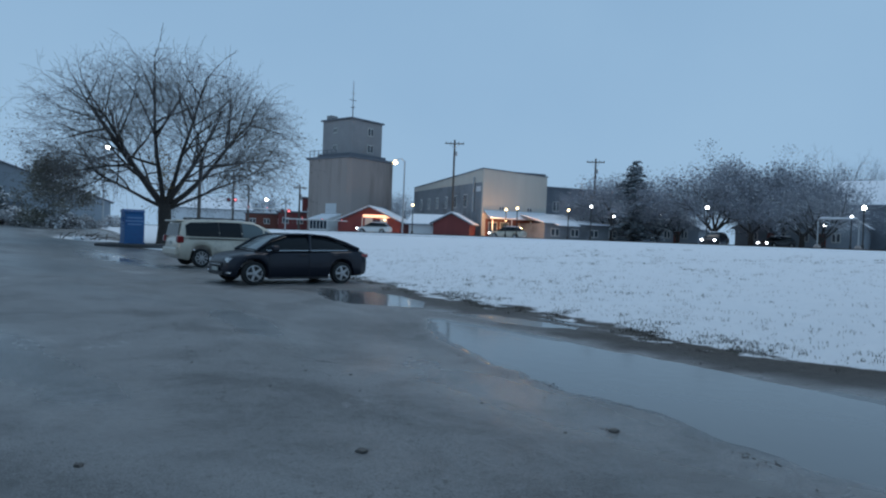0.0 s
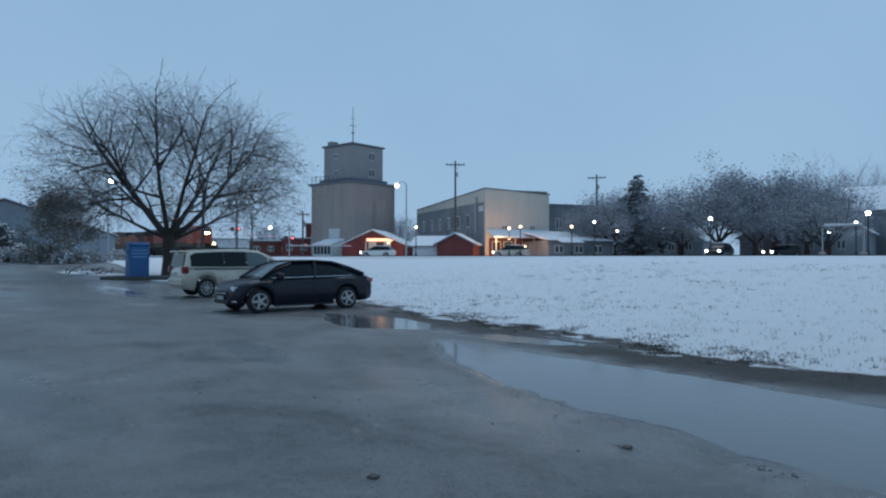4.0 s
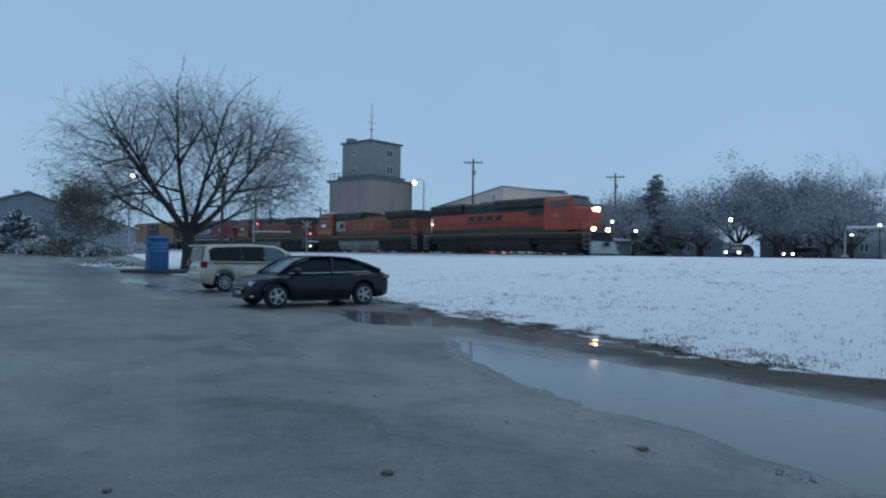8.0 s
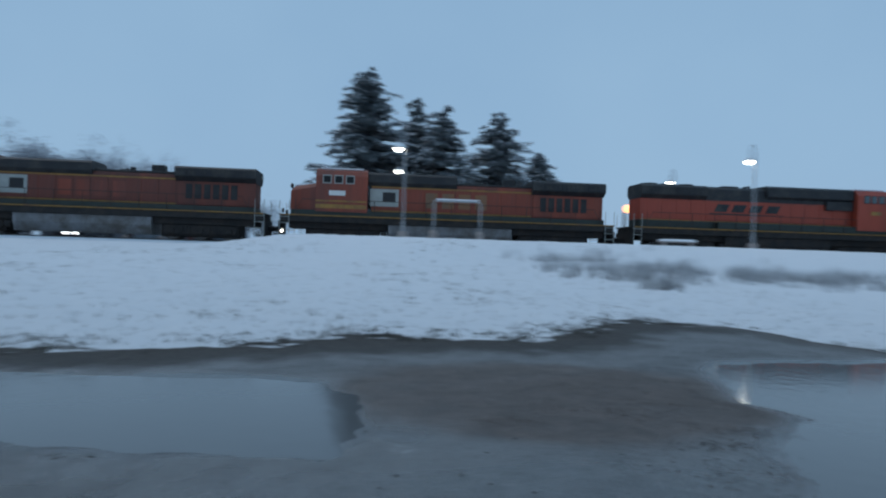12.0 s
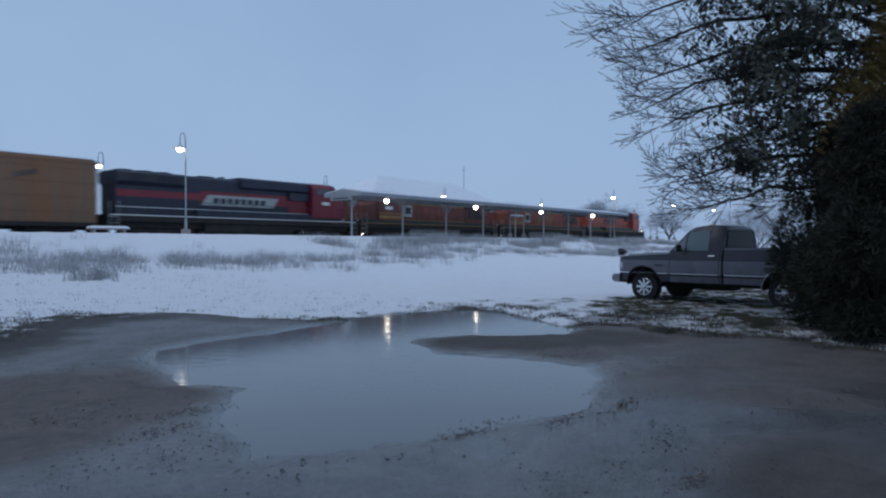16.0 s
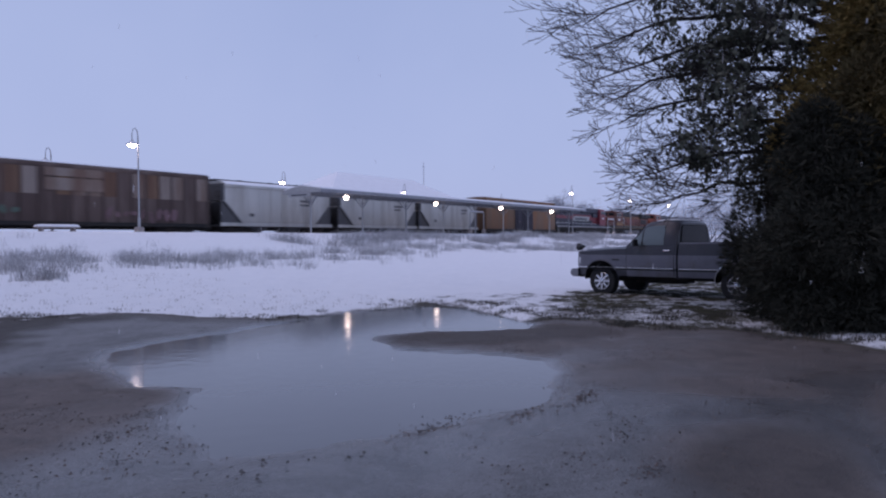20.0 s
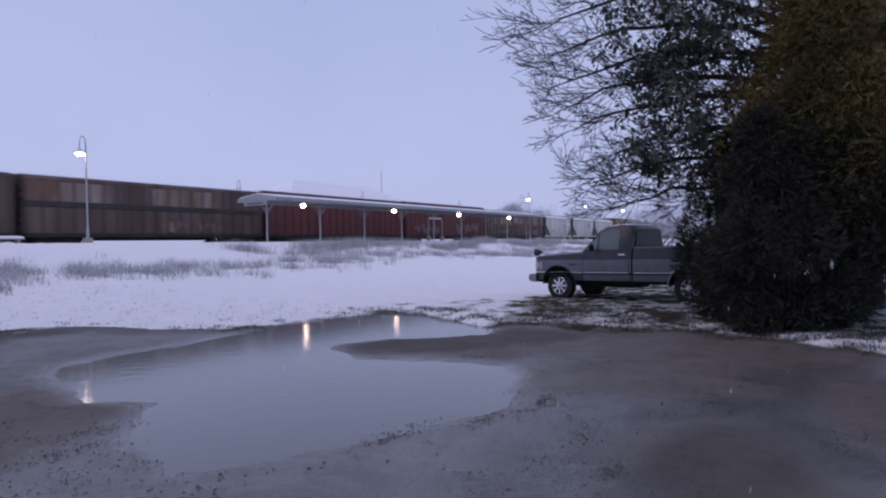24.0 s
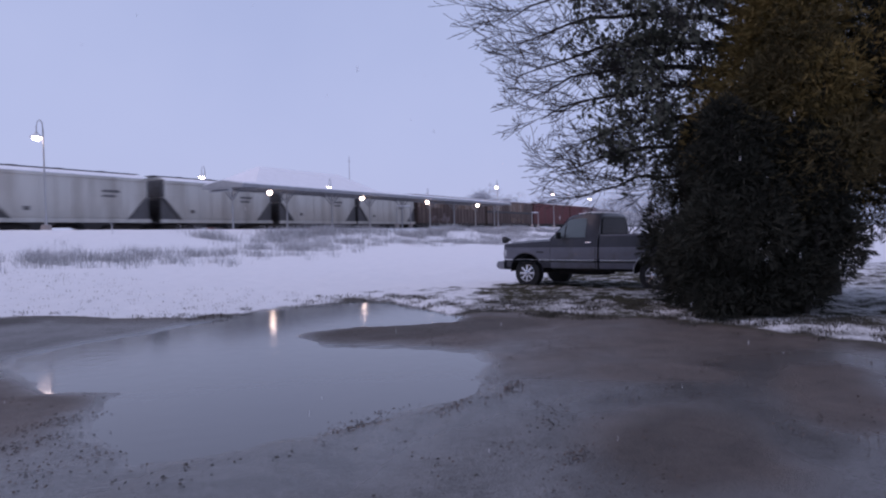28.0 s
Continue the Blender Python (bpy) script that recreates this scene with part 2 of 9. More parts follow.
M_wood = mat("weathered_pole_timber", (0.10, 0.085, 0.075), 0.9, 0.0, 0.3, 3.0, streak=True)
M_concrete = mat("stained_concrete", (0.33, 0.285, 0.265), 0.9, 0.0, 0.10, 0.25, dirt=((0.20, 0.17, 0.155), 0.3), fine=9.0, streak=True)
M_concrete2 = mat("grey_concrete_head_house", (0.29, 0.285, 0.29), 0.9, 0.0, 0.15, 0.3, fine=9.0)
M_redwall = mat("barn_red_siding", (0.17, 0.040, 0.038), 0.8, 0.0, 0.2, 1.0, streak=True)
M_brick = mat("dark_red_brick", (0.16, 0.055, 0.042), 0.85, 0.0, 0.25, 4.0, fine=20.0)
M_greywall = mat("blue_grey_metal_siding", (0.25, 0.285, 0.32), 0.7, 0.0, 0.1, 0.5, streak=True)
M_dkwall = mat("dark_slate_wall", (0.135, 0.15, 0.175), 0.8, 0.0, 0.2, 0.6)
M_sidewall = mat("grey_rendered_wall", (0.21, 0.23, 0.25), 0.85, 0.0, 0.15, 0.4, dirt=((0.12, 0.13, 0.145), 0.4))
M_palewall = mat("pale_cream_siding", (0.52, 0.50, 0.45), 0.75, 0.0, 0.07, 0.6, streak=True)
M_whitewall = mat("white_metal_siding", (0.56, 0.58, 0.60), 0.7, 0.0, 0.07, 0.6, streak=True)
M_frame = mat("white_window_frame", (0.6, 0.6, 0.58), 0.6, 0.0, 0.06, 3.0)
M_pane = glass_mat("dark_window_glass", (0.035, 0.045, 0.06), 0.0, 0.05)
M_carglass = glass_mat("tinted_car_glass", (0.012, 0.015, 0.018), 0.0, 0.08)
M_carglass.node_tree.nodes["Principled BSDF"].inputs["Specular IOR Level"].default_value = 0.24
# pale base colour stands in for the sky reflected in the glass
M_skyglass = glass_mat("pale_reflecting_glass", (0.10, 0.13, 0.14), 0.0, 0.03)
M_carblack = mat("dark_navy_car_paint", (0.009, 0.012, 0.022), 0.30, 0.0, 0.15, 3.0, bump=0.0, coat=0.16, spec=0.28)
M_carbeige = mat("champagne_car_paint", (0.52, 0.48, 0.40), 0.34, 0.25, 0.06, 2.0, bump=0.0, coat=0.6, dirt=((0.26, 0.24, 0.21), 0.25))
M_trucktop = mat("dark_grey_truck_paint", (0.042, 0.043, 0.054), 0.42, 0.1, 0.2, 2.0, bump=0.0, coat=0.12, spec=0.35, dirt=((0.07, 0.068, 0.066), 0.2))
M_truckmid = mat("silver_grey_truck_paint", (0.135, 0.138, 0.165), 0.42, 0.2, 0.15, 2.0, bump=0.0, coat=0.15, spec=0.4, dirt=((0.10, 0.096, 0.094), 0.25))
M_tyre = mat("rubber_tyre", (0.016, 0.016, 0.017), 0.85, 0.0, 0.2, 10.0)
M_rim = mat("alloy_rim", (0.48, 0.49, 0.50), 0.35, 0.8, 0.1, 8.0, bump=0.0)
M_chrome = mat("chrome_trim", (0.65, 0.66, 0.68), 0.15, 1.0, 0.05, 8.0, bump=0.0)
M_plastic = mat("dark_plastic_trim", (0.02, 0.02, 0.022), 0.6, 0.0, 0.15, 8.0)
M_tail = mat("red_lamp_lens", (0.22, 0.012, 0.014), 0.2, 0.0, 0.1, 8.0, bump=0.0, coat=1.0)
M_lens = mat("clear_lamp_lens", (0.50, 0.52, 0.54), 0.15, 0.0, 0.05, 8.0, bump=0.0, coat=1.0)
M_blue = mat("bright_blue_painted_steel", (0.016, 0.105, 0.27), 0.5, 0.0, 0.14, 2.0, dirt=((0.02, 0.07, 0.22), 0.3))
M_bluetext = mat("pale_blue_print", (0.13, 0.25, 0.45), 0.6, 0.0, 0.1, 4.0)
M_bark = mat("dark_wet_bark", (0.042, 0.036, 0.033), 0.9, 0.0, 0.3, 6.0, bump=0.6, fine=25.0)
# twigs greyed so that haze sits in their base colour
M_twig = mat("rimed_twigs", (0.115, 0.108, 0.112), 0.9, 0.0, 0.3, 4.0, bump=0.0)
# frost tone that also carries the haze over the town trees
M_hazetwig = mat("frosted_twigs", (0.33, 0.345, 0.375), 0.9, 0.0, 0.3, 3.0, bump=0.0, snow=0.45)
# snow dusting, with distance haze mixed into the needle colour
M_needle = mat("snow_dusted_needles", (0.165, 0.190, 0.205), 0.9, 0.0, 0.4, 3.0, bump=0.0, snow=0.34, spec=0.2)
M_leafdk = mat("dark_evergreen_foliage", (0.044, 0.045, 0.035), 0.9, 0.0, 0.5, 2.5, bump=0.0, spec=0.15)
M_leafgreen = mat("dull_green_leaves", (0.085, 0.093, 0.070), 0.75, 0.0, 0.5, 3.0, bump=0.0, spec=0.3)
M_leafolive = mat("olive_yellow_foliage", (0.20, 0.140, 0.052), 0.9, 0.0, 0.5, 1.4, bump=0.0, spec=0.15)
M_leafbrown = mat("dry_brown_leaves", (0.105, 0.085, 0.060), 0.9, 0.0, 0.4, 3.0, bump=0.0)
# olive lifted to hold the haze in front of the roadside tree
M_leaffar = mat("dull_olive_leaves", (0.195, 0.185, 0.150), 0.9, 0.0, 0.35, 2.0, bump=0.0, spec=0.2, snow=0.25)
M_weed = mat("frosted_dead_weeds", (0.38, 0.38, 0.39), 0.9, 0.0, 0.5, 2.0, bump=0.0, snow=0.62)
M_kerb = mat("wet_kerb_concrete", (0.050, 0.050, 0.052), 0.7, 0.0, 0.3, 3.0)
M_soil = mat("dark_wet_rock", (0.06, 0.055, 0.05), 0.6, 0.0, 0.3, 6.0, bump=0.5)
M_ballast = mat("dark_ballast", (0.045, 0.043, 0.043), 0.9, 0.0, 0.4, 8.0, bump=0.8, fine=30.0)

G_white = glow("cool_white_lamp", (1.0, 0.98, 0.86), 14.0)
G_warm = glow("warm_white_lamp", (1.0, 0.72, 0.36), 7.0)
G_far = glow("distant_white_lamp", (0.93, 0.96, 1.0), 8.0)
G_head = glow("headlight_beam_lens", (1.0, 0.66, 0.30), 36.0)
G_red = glow("red_signal_lamp", (1.0, 0.07, 0.05), 2.2)
G_sodium = glow("sodium_lamp", (1.0, 0.36, 0.08), 3.0)
G_porch = glow("lit_porch_panel", (1.0, 0.42, 0.16), 1.6)
G_small = glow("small_marker_lamp", (1.0, 0.95, 0.85), 6.0)


# ---- ground ----
def smooth(a, b, x):
    t = np.clip((x - a) / (b - a), 0, 1)
    return t * t * (3 - 2 * t)


def lattice(x, y, seed):
    """Smooth value noise, -1 to 1."""
    xi, yi = np.floor(x), np.floor(y)
    fx, fy = x - xi, y - yi
    fx, fy = fx * fx * (3 - 2 * fx), fy * fy * (3 - 2 * fy)

    def h(i, j):
        v = np.sin(i * 127.1 + j * 311.7 + seed * 74.7) * 43758.5453
        return (v - np.floor(v)) * 2 - 1
    return (h(xi, yi) * (1 - fx) + h(xi + 1, yi) * fx) * (1 - fy) + (h(xi, yi + 1) * (1 - fx) + h(xi + 1, yi + 1) * fx) * fy


def rough_noise(x, y, scale, seed, octaves=4):
    out, amp = 0, 1.0
    for k in range(octaves):
        out = out + amp * lattice(x / scale + 17.3 * k, y / scale - 9.1 * k, seed + k)
        scale, amp = scale / 2.1, amp * 0.5
    return out / 1.6


def oval(x, y, cx, cy, rx, ry, turn=0.0):
    c, s = math.cos(radians(turn)), math.sin(radians(turn))
    u, v = ((x - cx) * c + (y - cy) * s) / rx, (-(x - cx) * s + (y - cy) * c) / ry
    return 1 - np.sqrt(u * u + v * v)


# shores of the standing water, corner by corner
YARD_POND = [(4.55, 8.5), (5.1, 9.1), (6.3, 9.35), (7.65, 9.5), (8.8, 9.6), (10.4, 9.95), (11.8, 9.75), (12.7, 9.0), (12.6, 8.0), (12.0, 7.0), (10.9, 5.85), (10.2, 5.25),
             (9.5, 5.95), (9.0, 6.65), (8.3, 7.1), (7.85, 6.95), (7.2, 5.75), (7.4, 4.83), (7.45, 3.8), (6.85, 3.25), (6.0, 2.95), (5.35, 2.9), (4.6, 3.15), (3.9, 3.4),
             (3.2, 3.7), (2.9, 4.0), (3.2, 4.9), (3.7, 5.5), (4.2, 6.0), (3.95, 6.7), (4.1, 7.4)]
EDGE_POND = [(-9.1, 7.9), (-7.3, 7.95), (-5.4, 8.0), (-4.4, 8.0), (-3.6, 7.85), (-2.5, 7.75), (-1.15, 7.7), (-0.6, 7.5), (-0.15, 6.9), (-0.05, 5.8), (-0.4, 4.95), (-1.5, 4.95),
             (-2.3, 5.1), (-3.0, 5.4), (-4.2, 5.5), (-5.5, 5.9), (-6.3, 6.15), (-7.2, 6.6), (-8.2, 7.25)]
CAR_POND = [(-15.4, 9.4), (-13.6, 8.4), (-12.5, 8.0), (-11.6, 8.25), (-10.7, 9.0), (-11.9, 9.8), (-13.3, 10.2), (-14.8, 10.1)]
POOLS = [(-8.5, 9.25, 1.4, 0.36, 10), (-7.7, 10.05, 0.75, 0.24, 0), (-32.5, 8.7, 3.4, 0.5, -6)]
BARS = [(9.1, 5.25, 2.1, 1.0, -38), (1.95, 7.0, 2.2, 1.7, 0)]  # brown mud between the waters
FILMS = [(-8.5, 1.3, 4.0, 0.65, 5), (1.0, 4.1, 3.8, 0.7, 0), (-4.0, 4.7, 3.6, 0.7, -6), (-9.5, 4.6, 3.2, 0.5, -10), (6.0, 2.2, 2.4, 0.6, -20), (3.4, 3.0, 2.6, 0.8, 0), (9.4, 2.6, 2.2, 0.5, -25), (-33.0, 8.6, 7.5, 1.5, -6), (-26.5, 8.3, 4.0, 0.9, 0)]
# brown earth; the oval at (6.6, -0.2) carries the evergreens' dark reflection
EARTH = [(9.2, 1.9, 1.5, 1.6, -20), (4.9, 0.75, 1.0, 0.6, 8), (6.6, -0.2, 1.3, 0.5, 0), (7.0, 1.6, 0.5, 0.9, 15), (1.5, 6.7, 1.6, 0.7, 0)]


def inside(x, y, shore):
    """Metres inside a closed shore, negative outside."""
    best, odd = np.full(np.shape(x), 1e9), np.zeros(np.shape(x), bool)
    for (ax, ay), (bx, by) in zip(shore, shore[1:] + shore[:1]):
        dx, dy = bx - ax, by - ay
        u = np.clip(((x - ax) * dx + (y - ay) * dy) / (dx * dx + dy * dy), 0, 1)
        best = np.minimum(best, np.hypot(x - ax - u * dx, y - ay - u * dy))
        if dy:
            odd ^= ((ay > y) != (by > y)) & (x < ax + (y - ay) * dx / dy)
    return np.where(odd, best, -best)


def pool_field(x, y):
    p = np.full(np.shape(x), -9.0)
    for shore in (YARD_POND, EDGE_POND, CAR_POND):
        p = np.maximum(p, inside(x, y, shore))
    for o in POOLS:
        p = np.maximum(p, oval(x, y, *o) * min(o[2], o[3]))
    return p + 0.10 * rough_noise(x, y, 1.1, 3) + 0.10 * rough_noise(x, y, 0.28, 8, 4)


def snow_line(x):
    return np.interp(x, [-160, -60, -45, -30, -17, -11.7, -8.2, -5.4, -2.8, -0.5, 2.2, 3.6, 5.4, 7, 8, 8.7, 10.4, 12.6, 13.5], [24, 17, 13.2, 13.4, 11.9, 10.8, 10.6, 9.8, 9.8, 11.2, 11.4, 12.0, 13.7, 13.2, 11.4, 10.1, 10.2, 9.2, 8.0])


def snow_side(y):
    return np.interp(y, [-40, -4, -0.9, 0.8, 2, 3.3, 4.9, 5.9, 8.5, 9.5], [9.4, 9.5, 9.9, 10.4, 11.2, 11.4, 11.8, 11.2, 12.6, 12.9])


def snow_field(x, y):
    """Metres into the snow from its edge."""
    s = np.where(y > snow_line(x), y - snow_line(x), np.minimum(y - snow_line(x), 0))
    s = np.maximum(s, np.where(y < 9.5, x - snow_side(y), -9))
    return s + 0.45 * rough_noise(x, y, 1.6, 21) + 0.30 * rough_noise(x, y, 0.35, 5, 3)


def bend(x):
    """How far the track swings towards the yard on the left."""
    q = np.clip(x, -200.0, 0.0)
    return 2.7e-4 * q * q - 0.108 * (np.clip(x, -900.0, -200.0) + 200.0)


def land(x, y):
    y = y + np.clip(bend(x), 0, 12.0)
    right = np.interp(y, [10, 13, 24, 28, 34, 35.2, 39.6, 40.6, 41.2, 45.4, 46.2, 50.5, 52], [0, 0.08, 0.55, 0.85, 2.0, 2.13, 2.13, 1.5, 1.36, 1.36, 2.1, 2.1, 1.55])
    left = np.interp(y, [10, 14, 26, 38, 39.6, 41.2, 45.4, 52], [0, 0.12, 0.75, 1.40, 1.46, 1.36, 1.36, 1.5])
    w = smooth(-11.0, -3.0, x)
    z = right * w + left * (1 - w)
    z = np.maximum(z, np.interp(y, [45.4, 46.2, 50.5, 52], [0, 2.05, 2.05, 0]) * smooth(-9.0, -4.0, x))
    far_left = 1.35 * smooth(-28, -95, x)
    z = np.maximum(z, far_left)
    z = z + 0.05 * smooth(11, 16, x) * (1 - smooth(10, 14, y))
    return z


def ground_z(x, y):
    x, y = np.asarray(x, float), np.asarray(y, float)
    z = land(x, y)
    near = 1 - smooth(20, 60, np.hypot(x, y))
    bare = 1 - smooth(9.5, 13, y) * (1 - smooth(39, 41, y))
    z = z + 0.012 * rough_noise(x, y, 2.5, 12) * near + 0.010 * rough_noise(x, y, 0.45, 14, 4) * near
    s = snow_field(x, y)
    z = z + smooth(0.0, 0.5, s) * (0.035 + 0.045 * rough_noise(x, y, 0.4, 33, 3) + 0.03 * rough_noise(x, y, 1.3, 34, 2)) * near
    drift = (1 - bare) * 0.15 * rough_noise(x, y, 6.0, 41, 3) * (1 - smooth(33, 35, y))
    z = z + drift
    for cx, cy, r in ((-15.0, -9.0, 15.2), (-15.0, -9.0, 16.9), (4.0, 24.0, 21.3), (4.0, 24.0, 19.6)):  # wheel ruts
        z = z - 0.013 * np.exp(-((np.hypot(x - cx, y - cy) - r + 0.12 * rough_noise(x, y, 2.0, 51, 2)) / 0.11) ** 2) * near * (s < 0)
    p = pool_field(x, y)
    z = z + 0.022 - 0.085 * smooth(-0.35, 0.40, p) * (1 - smooth(0.1, 0.7, s))
    return z


def gz(x, y):
    return float(ground_z(np.array([x]), np.array([y]))[0])


def spread(a, b, step, far, grow):
    inner = list(np.arange(a, b + step / 2, step))
    lo, hi, d = [a], [inner[-1]], step
    while hi[-1] < far:
        d *= grow
        hi.append(hi[-1] + d)
        lo.append(lo[-1] - d)
    return np.array(lo[:0:-1] + inner + hi[1:])


def build_ground():
    xs, ys = spread(-20, 20, 0.11, 2600, 1.085), spread(-2, 16, 0.09, 2600, 1.055)
    X, Y = np.meshgrid(xs, ys)
    Z = ground_z(X, Y)
    nx, ny = len(xs), len(ys)
    me = bpy.data.meshes.new("ground")
    me.vertices.add(nx * ny)
    me.vertices.foreach_set("co", np.stack([X, Y, Z], -1).astype(np.float32).ravel())
    i = (np.arange(ny - 1)[:, None] * nx + np.arange(nx - 1)[None, :]).ravel()
    quads = np.stack([i, i + 1, i + 1 + nx, i + nx], 1).astype(np.int32)
    me.loops.add(quads.size)
    me.loops.foreach_set("vertex_index", quads.ravel())
    me.polygons.add(len(quads))
    me.polygons.foreach_set("loop_start", np.arange(0, quads.size, 4, dtype=np.int32))
    me.polygons.foreach_set("use_smooth", np.ones(len(quads), bool))
    s = snow_field(X, Y)
    patch = 0.72 * rough_noise(X, Y, 0.42, 61, 3) + 0.62 * rough_noise(X, Y, 2.4, 62, 3)
    snow = smooth(-0.55, 0.35, s)
    thin = 1 - smooth(0.2, 7.0, s)  # thin cover near the edge, grass tips show
    band = np.exp(-((Y - 26.5 - 2.2 * np.sin(X * 0.21)) / 2.0) ** 2) * smooth(5.0, 9.0, X)
    snow = snow * (0.92 - 0.30 * smooth(-0.10, 1.0, patch + 0.45 * thin)) * (1 - 0.14 * band * smooth(-0.5, 0.3, patch)) * (1 - 0.13 * smooth(-0.2, 0.8, rough_noise(X, Y, 4.5, 65, 4)))
    under = np.maximum(smooth(-0.2, 0.5, oval(X, Y, 15.6, 4.1, 4.5, 3.6) + 0.55 * patch), smooth(-0.25, 0.4, oval(X, Y, -18.5, 9.6, 3.2, 3.4) + 0.3 * patch) * 0.55)
    under = np.maximum(under, smooth(-0.2, 0.3, oval(X, Y, 22.5, -2.0, 7.0, 2.4) + 0.2 * patch))
    under = np.maximum(under, 0.6 * smooth(-0.3, 0.4, oval(X, Y, 13.6, -1.6, 3.6, 2.2) + 0.5 * patch))
    # snow cut to dark turf; shade below truck and evergreens is put in too
    under = np.maximum(under, 1.2 * np.maximum(smooth(-0.25, 0.35, oval(X, Y, 16.4, 4.3, 1.7, 3.2) + 0.3 * patch), smooth(-0.25, 0.4, oval(X, Y, 14.2, 2.3, 2.7, 2.0) + 0.35 * patch)))
    under = np.maximum(under, 1.6 * smooth(-0.35, 0.2, oval(X, Y, 20.3, 5.3, 4.6, 2.1, 12) + 0.25 * patch))
    under = under * (0.3 + 0.7 * smooth(0.5, 1.7, s))
    fleck = smooth(-0.2, 0.6, rough_noise(X, Y, 0.22, 63, 3))
    snow = snow * (1 - under * (0.24 + 0.42 * fleck)) * (1 - 0.24 * smooth(9.0, 10.5, X) * (1 - smooth(6.5, 8.5, Y)))
    snow = snow * (1 - 0.85 * ((Y + np.clip(bend(X), 0, 12) > 41.3) & (Y + np.clip(bend(X), 0, 12) < 45.3)))
    frost = (0.30 + 0.05 * smooth(-9.0, -17.0, X)) * smooth(0.15 - 0.45 * smooth(-9.0, -18.0, X), 0.75, rough_noise(X + 0.6 * Y, Y - 0.4 * X, 2.6, 71, 5)) * (1 - smooth(-0.6, 0.3, pool_field(X, Y)))  # slush over the bare yard
    snow = np.maximum(snow, frost * (s < 0.2) * (1 - smooth(2.0, 4.5, X)))
    snow = np.maximum(snow, 0.75 * smooth(-0.2, 0.4, oval(X, Y, -51.5, 12.2, 4.5, 2.0, 20) + 0.3 * patch))
    grass = smooth(-0.6, 0.2, s)
    mud = np.clip(smooth(-0.1, 0.5, oval(X, Y, 2.2, 6.9, 2.6, 2.0)) + smooth(-0.2, 0.6, oval(X, Y, 9.0, 2.8, 3.5, 3.2)) + 0.7 * smooth(-1.6, -0.1, s), 0, 1)
    strip = smooth(-2.3, -1.3, s + 0.5 * patch) * (1 - smooth(0.1, 0.5, s)) * smooth(6.5, 8.0, Y) * smooth(-17.0, -13.0, X) * (1 - 0.8 * smooth(6.0, 8.5, X))
    snow = snow * (1 - 0.6 * strip * (1 - smooth(-0.8, 0.1, s)))
    crumbs = smooth(0.15, 0.7, rough_noise(X * 0.6, Y, 0.30, 66, 3) + 0.35 * smooth(-1.2, 0.0, s))
    snow = np.maximum(snow, 0.54 * strip * crumbs * smooth(-1.6, -0.3, s))  # leftover crumbs of snow along the edge
    strip = 0.8 * strip
    pf = pool_field(X, Y)
    film = np.zeros(X.shape)
    for o in FILMS:
        film = np.maximum(film, smooth(-0.9, 0.7, oval(X, Y, *o) + 0.30 * rough_noise(X * 0.5, Y, 0.8, 81, 4)))
    film = np.maximum(film, 1.3 * smooth(-0.5, 0.5, oval(X, Y, 6.4, 0.3, 3.3, 1.7) + 0.30 * rough_noise(X, Y * 0.6, 0.9, 82, 4)))  # standing wet below the evergreens
    film = np.maximum(film, 1.1 * smooth(-0.4, 0.3, oval(X, Y, 0.3, 6.2, 0.6, 1.1) + 0.2 * patch))
    film = np.maximum(film, 0.75 * smooth(-7.0, -13.0, X) * smooth(2.0, 4.0, Y) * smooth(-0.75, 0.25, rough_noise(X * 0.4, Y, 1.3, 86, 4)))
    damp = smooth(0.05, 0.7, rough_noise(X * 0.45 + 0.2 * Y, Y, 1.1, 84, 4))
    bar = np.zeros(X.shape)
    for o in BARS:
        bar = np.maximum(bar, smooth(-0.25, 0.30, oval(X, Y, *o) + 0.25 * patch) * smooth(0.05, -0.1, pf))
    wet = np.maximum(np.maximum(smooth(-0.40, -0.03, pf), 0.75 * film), 0.32 * damp) * (1 - 0.45 * strip) * (1 - 0.7 * bar)
    earth = np.zeros(X.shape)
    for o in EARTH:
        earth = np.maximum(earth, smooth(-0.5, 0.45, oval(X, Y, *o) + 0.45 * rough_noise(X * 0.8, Y, 0.7, 88, 4)))
    wet = wet * (1 - 0.75 * earth * smooth(0.0, -0.15, pf))
    mud = np.clip(mud + bar + earth, 0, 1)
    strip = np.maximum(strip, 0.55 * bar * smooth(6.0, 7.5, X))
    strip = np.maximum(strip, 0.5 * smooth(-0.3, 0.4, oval(X, Y, 4.7, 0.75, 1.7, 0.55, -8) + 0.35 * patch))  # dark churned mud
    for name, val in (("snow", snow), ("grass", grass), ("mud", mud), ("strip", strip), ("matte", np.maximum(0.75 * strip, grass)), ("wet", wet * (1 - grass))):
        at = me.attributes.new(name, "FLOAT", "POINT")
        at.data.foreach_set("value", val.astype(np.float32).ravel())
    me.update()
    m = bpy.data.materials.new("wet_yard_and_snow")
    m.use_nodes = True
    n, l = m.node_tree.nodes, m.node_tree.links
    p = n["Principled BSDF"]
    co = n.new("ShaderNodeNewGeometry")

    def tex(scale, detail=6.0, r=0.6, warp=0.0):
        t = n.new("ShaderNodeTexNoise")
        t.inputs["Scale"].default_value, t.inputs["Detail"].default_value, t.inputs["Roughness"].default_value = scale, detail, r
        t.inputs["Distortion"].default_value = warp
        l.new(co.outputs["Position"], t.inputs[0])
        return t.outputs[0]

    def attr(name):
        a = n.new("ShaderNodeAttribute")
        a.attribute_name = name
        return a.outputs["Fac"]

    def mixc(f, a, b):
        x = n.new("ShaderNodeMixRGB")
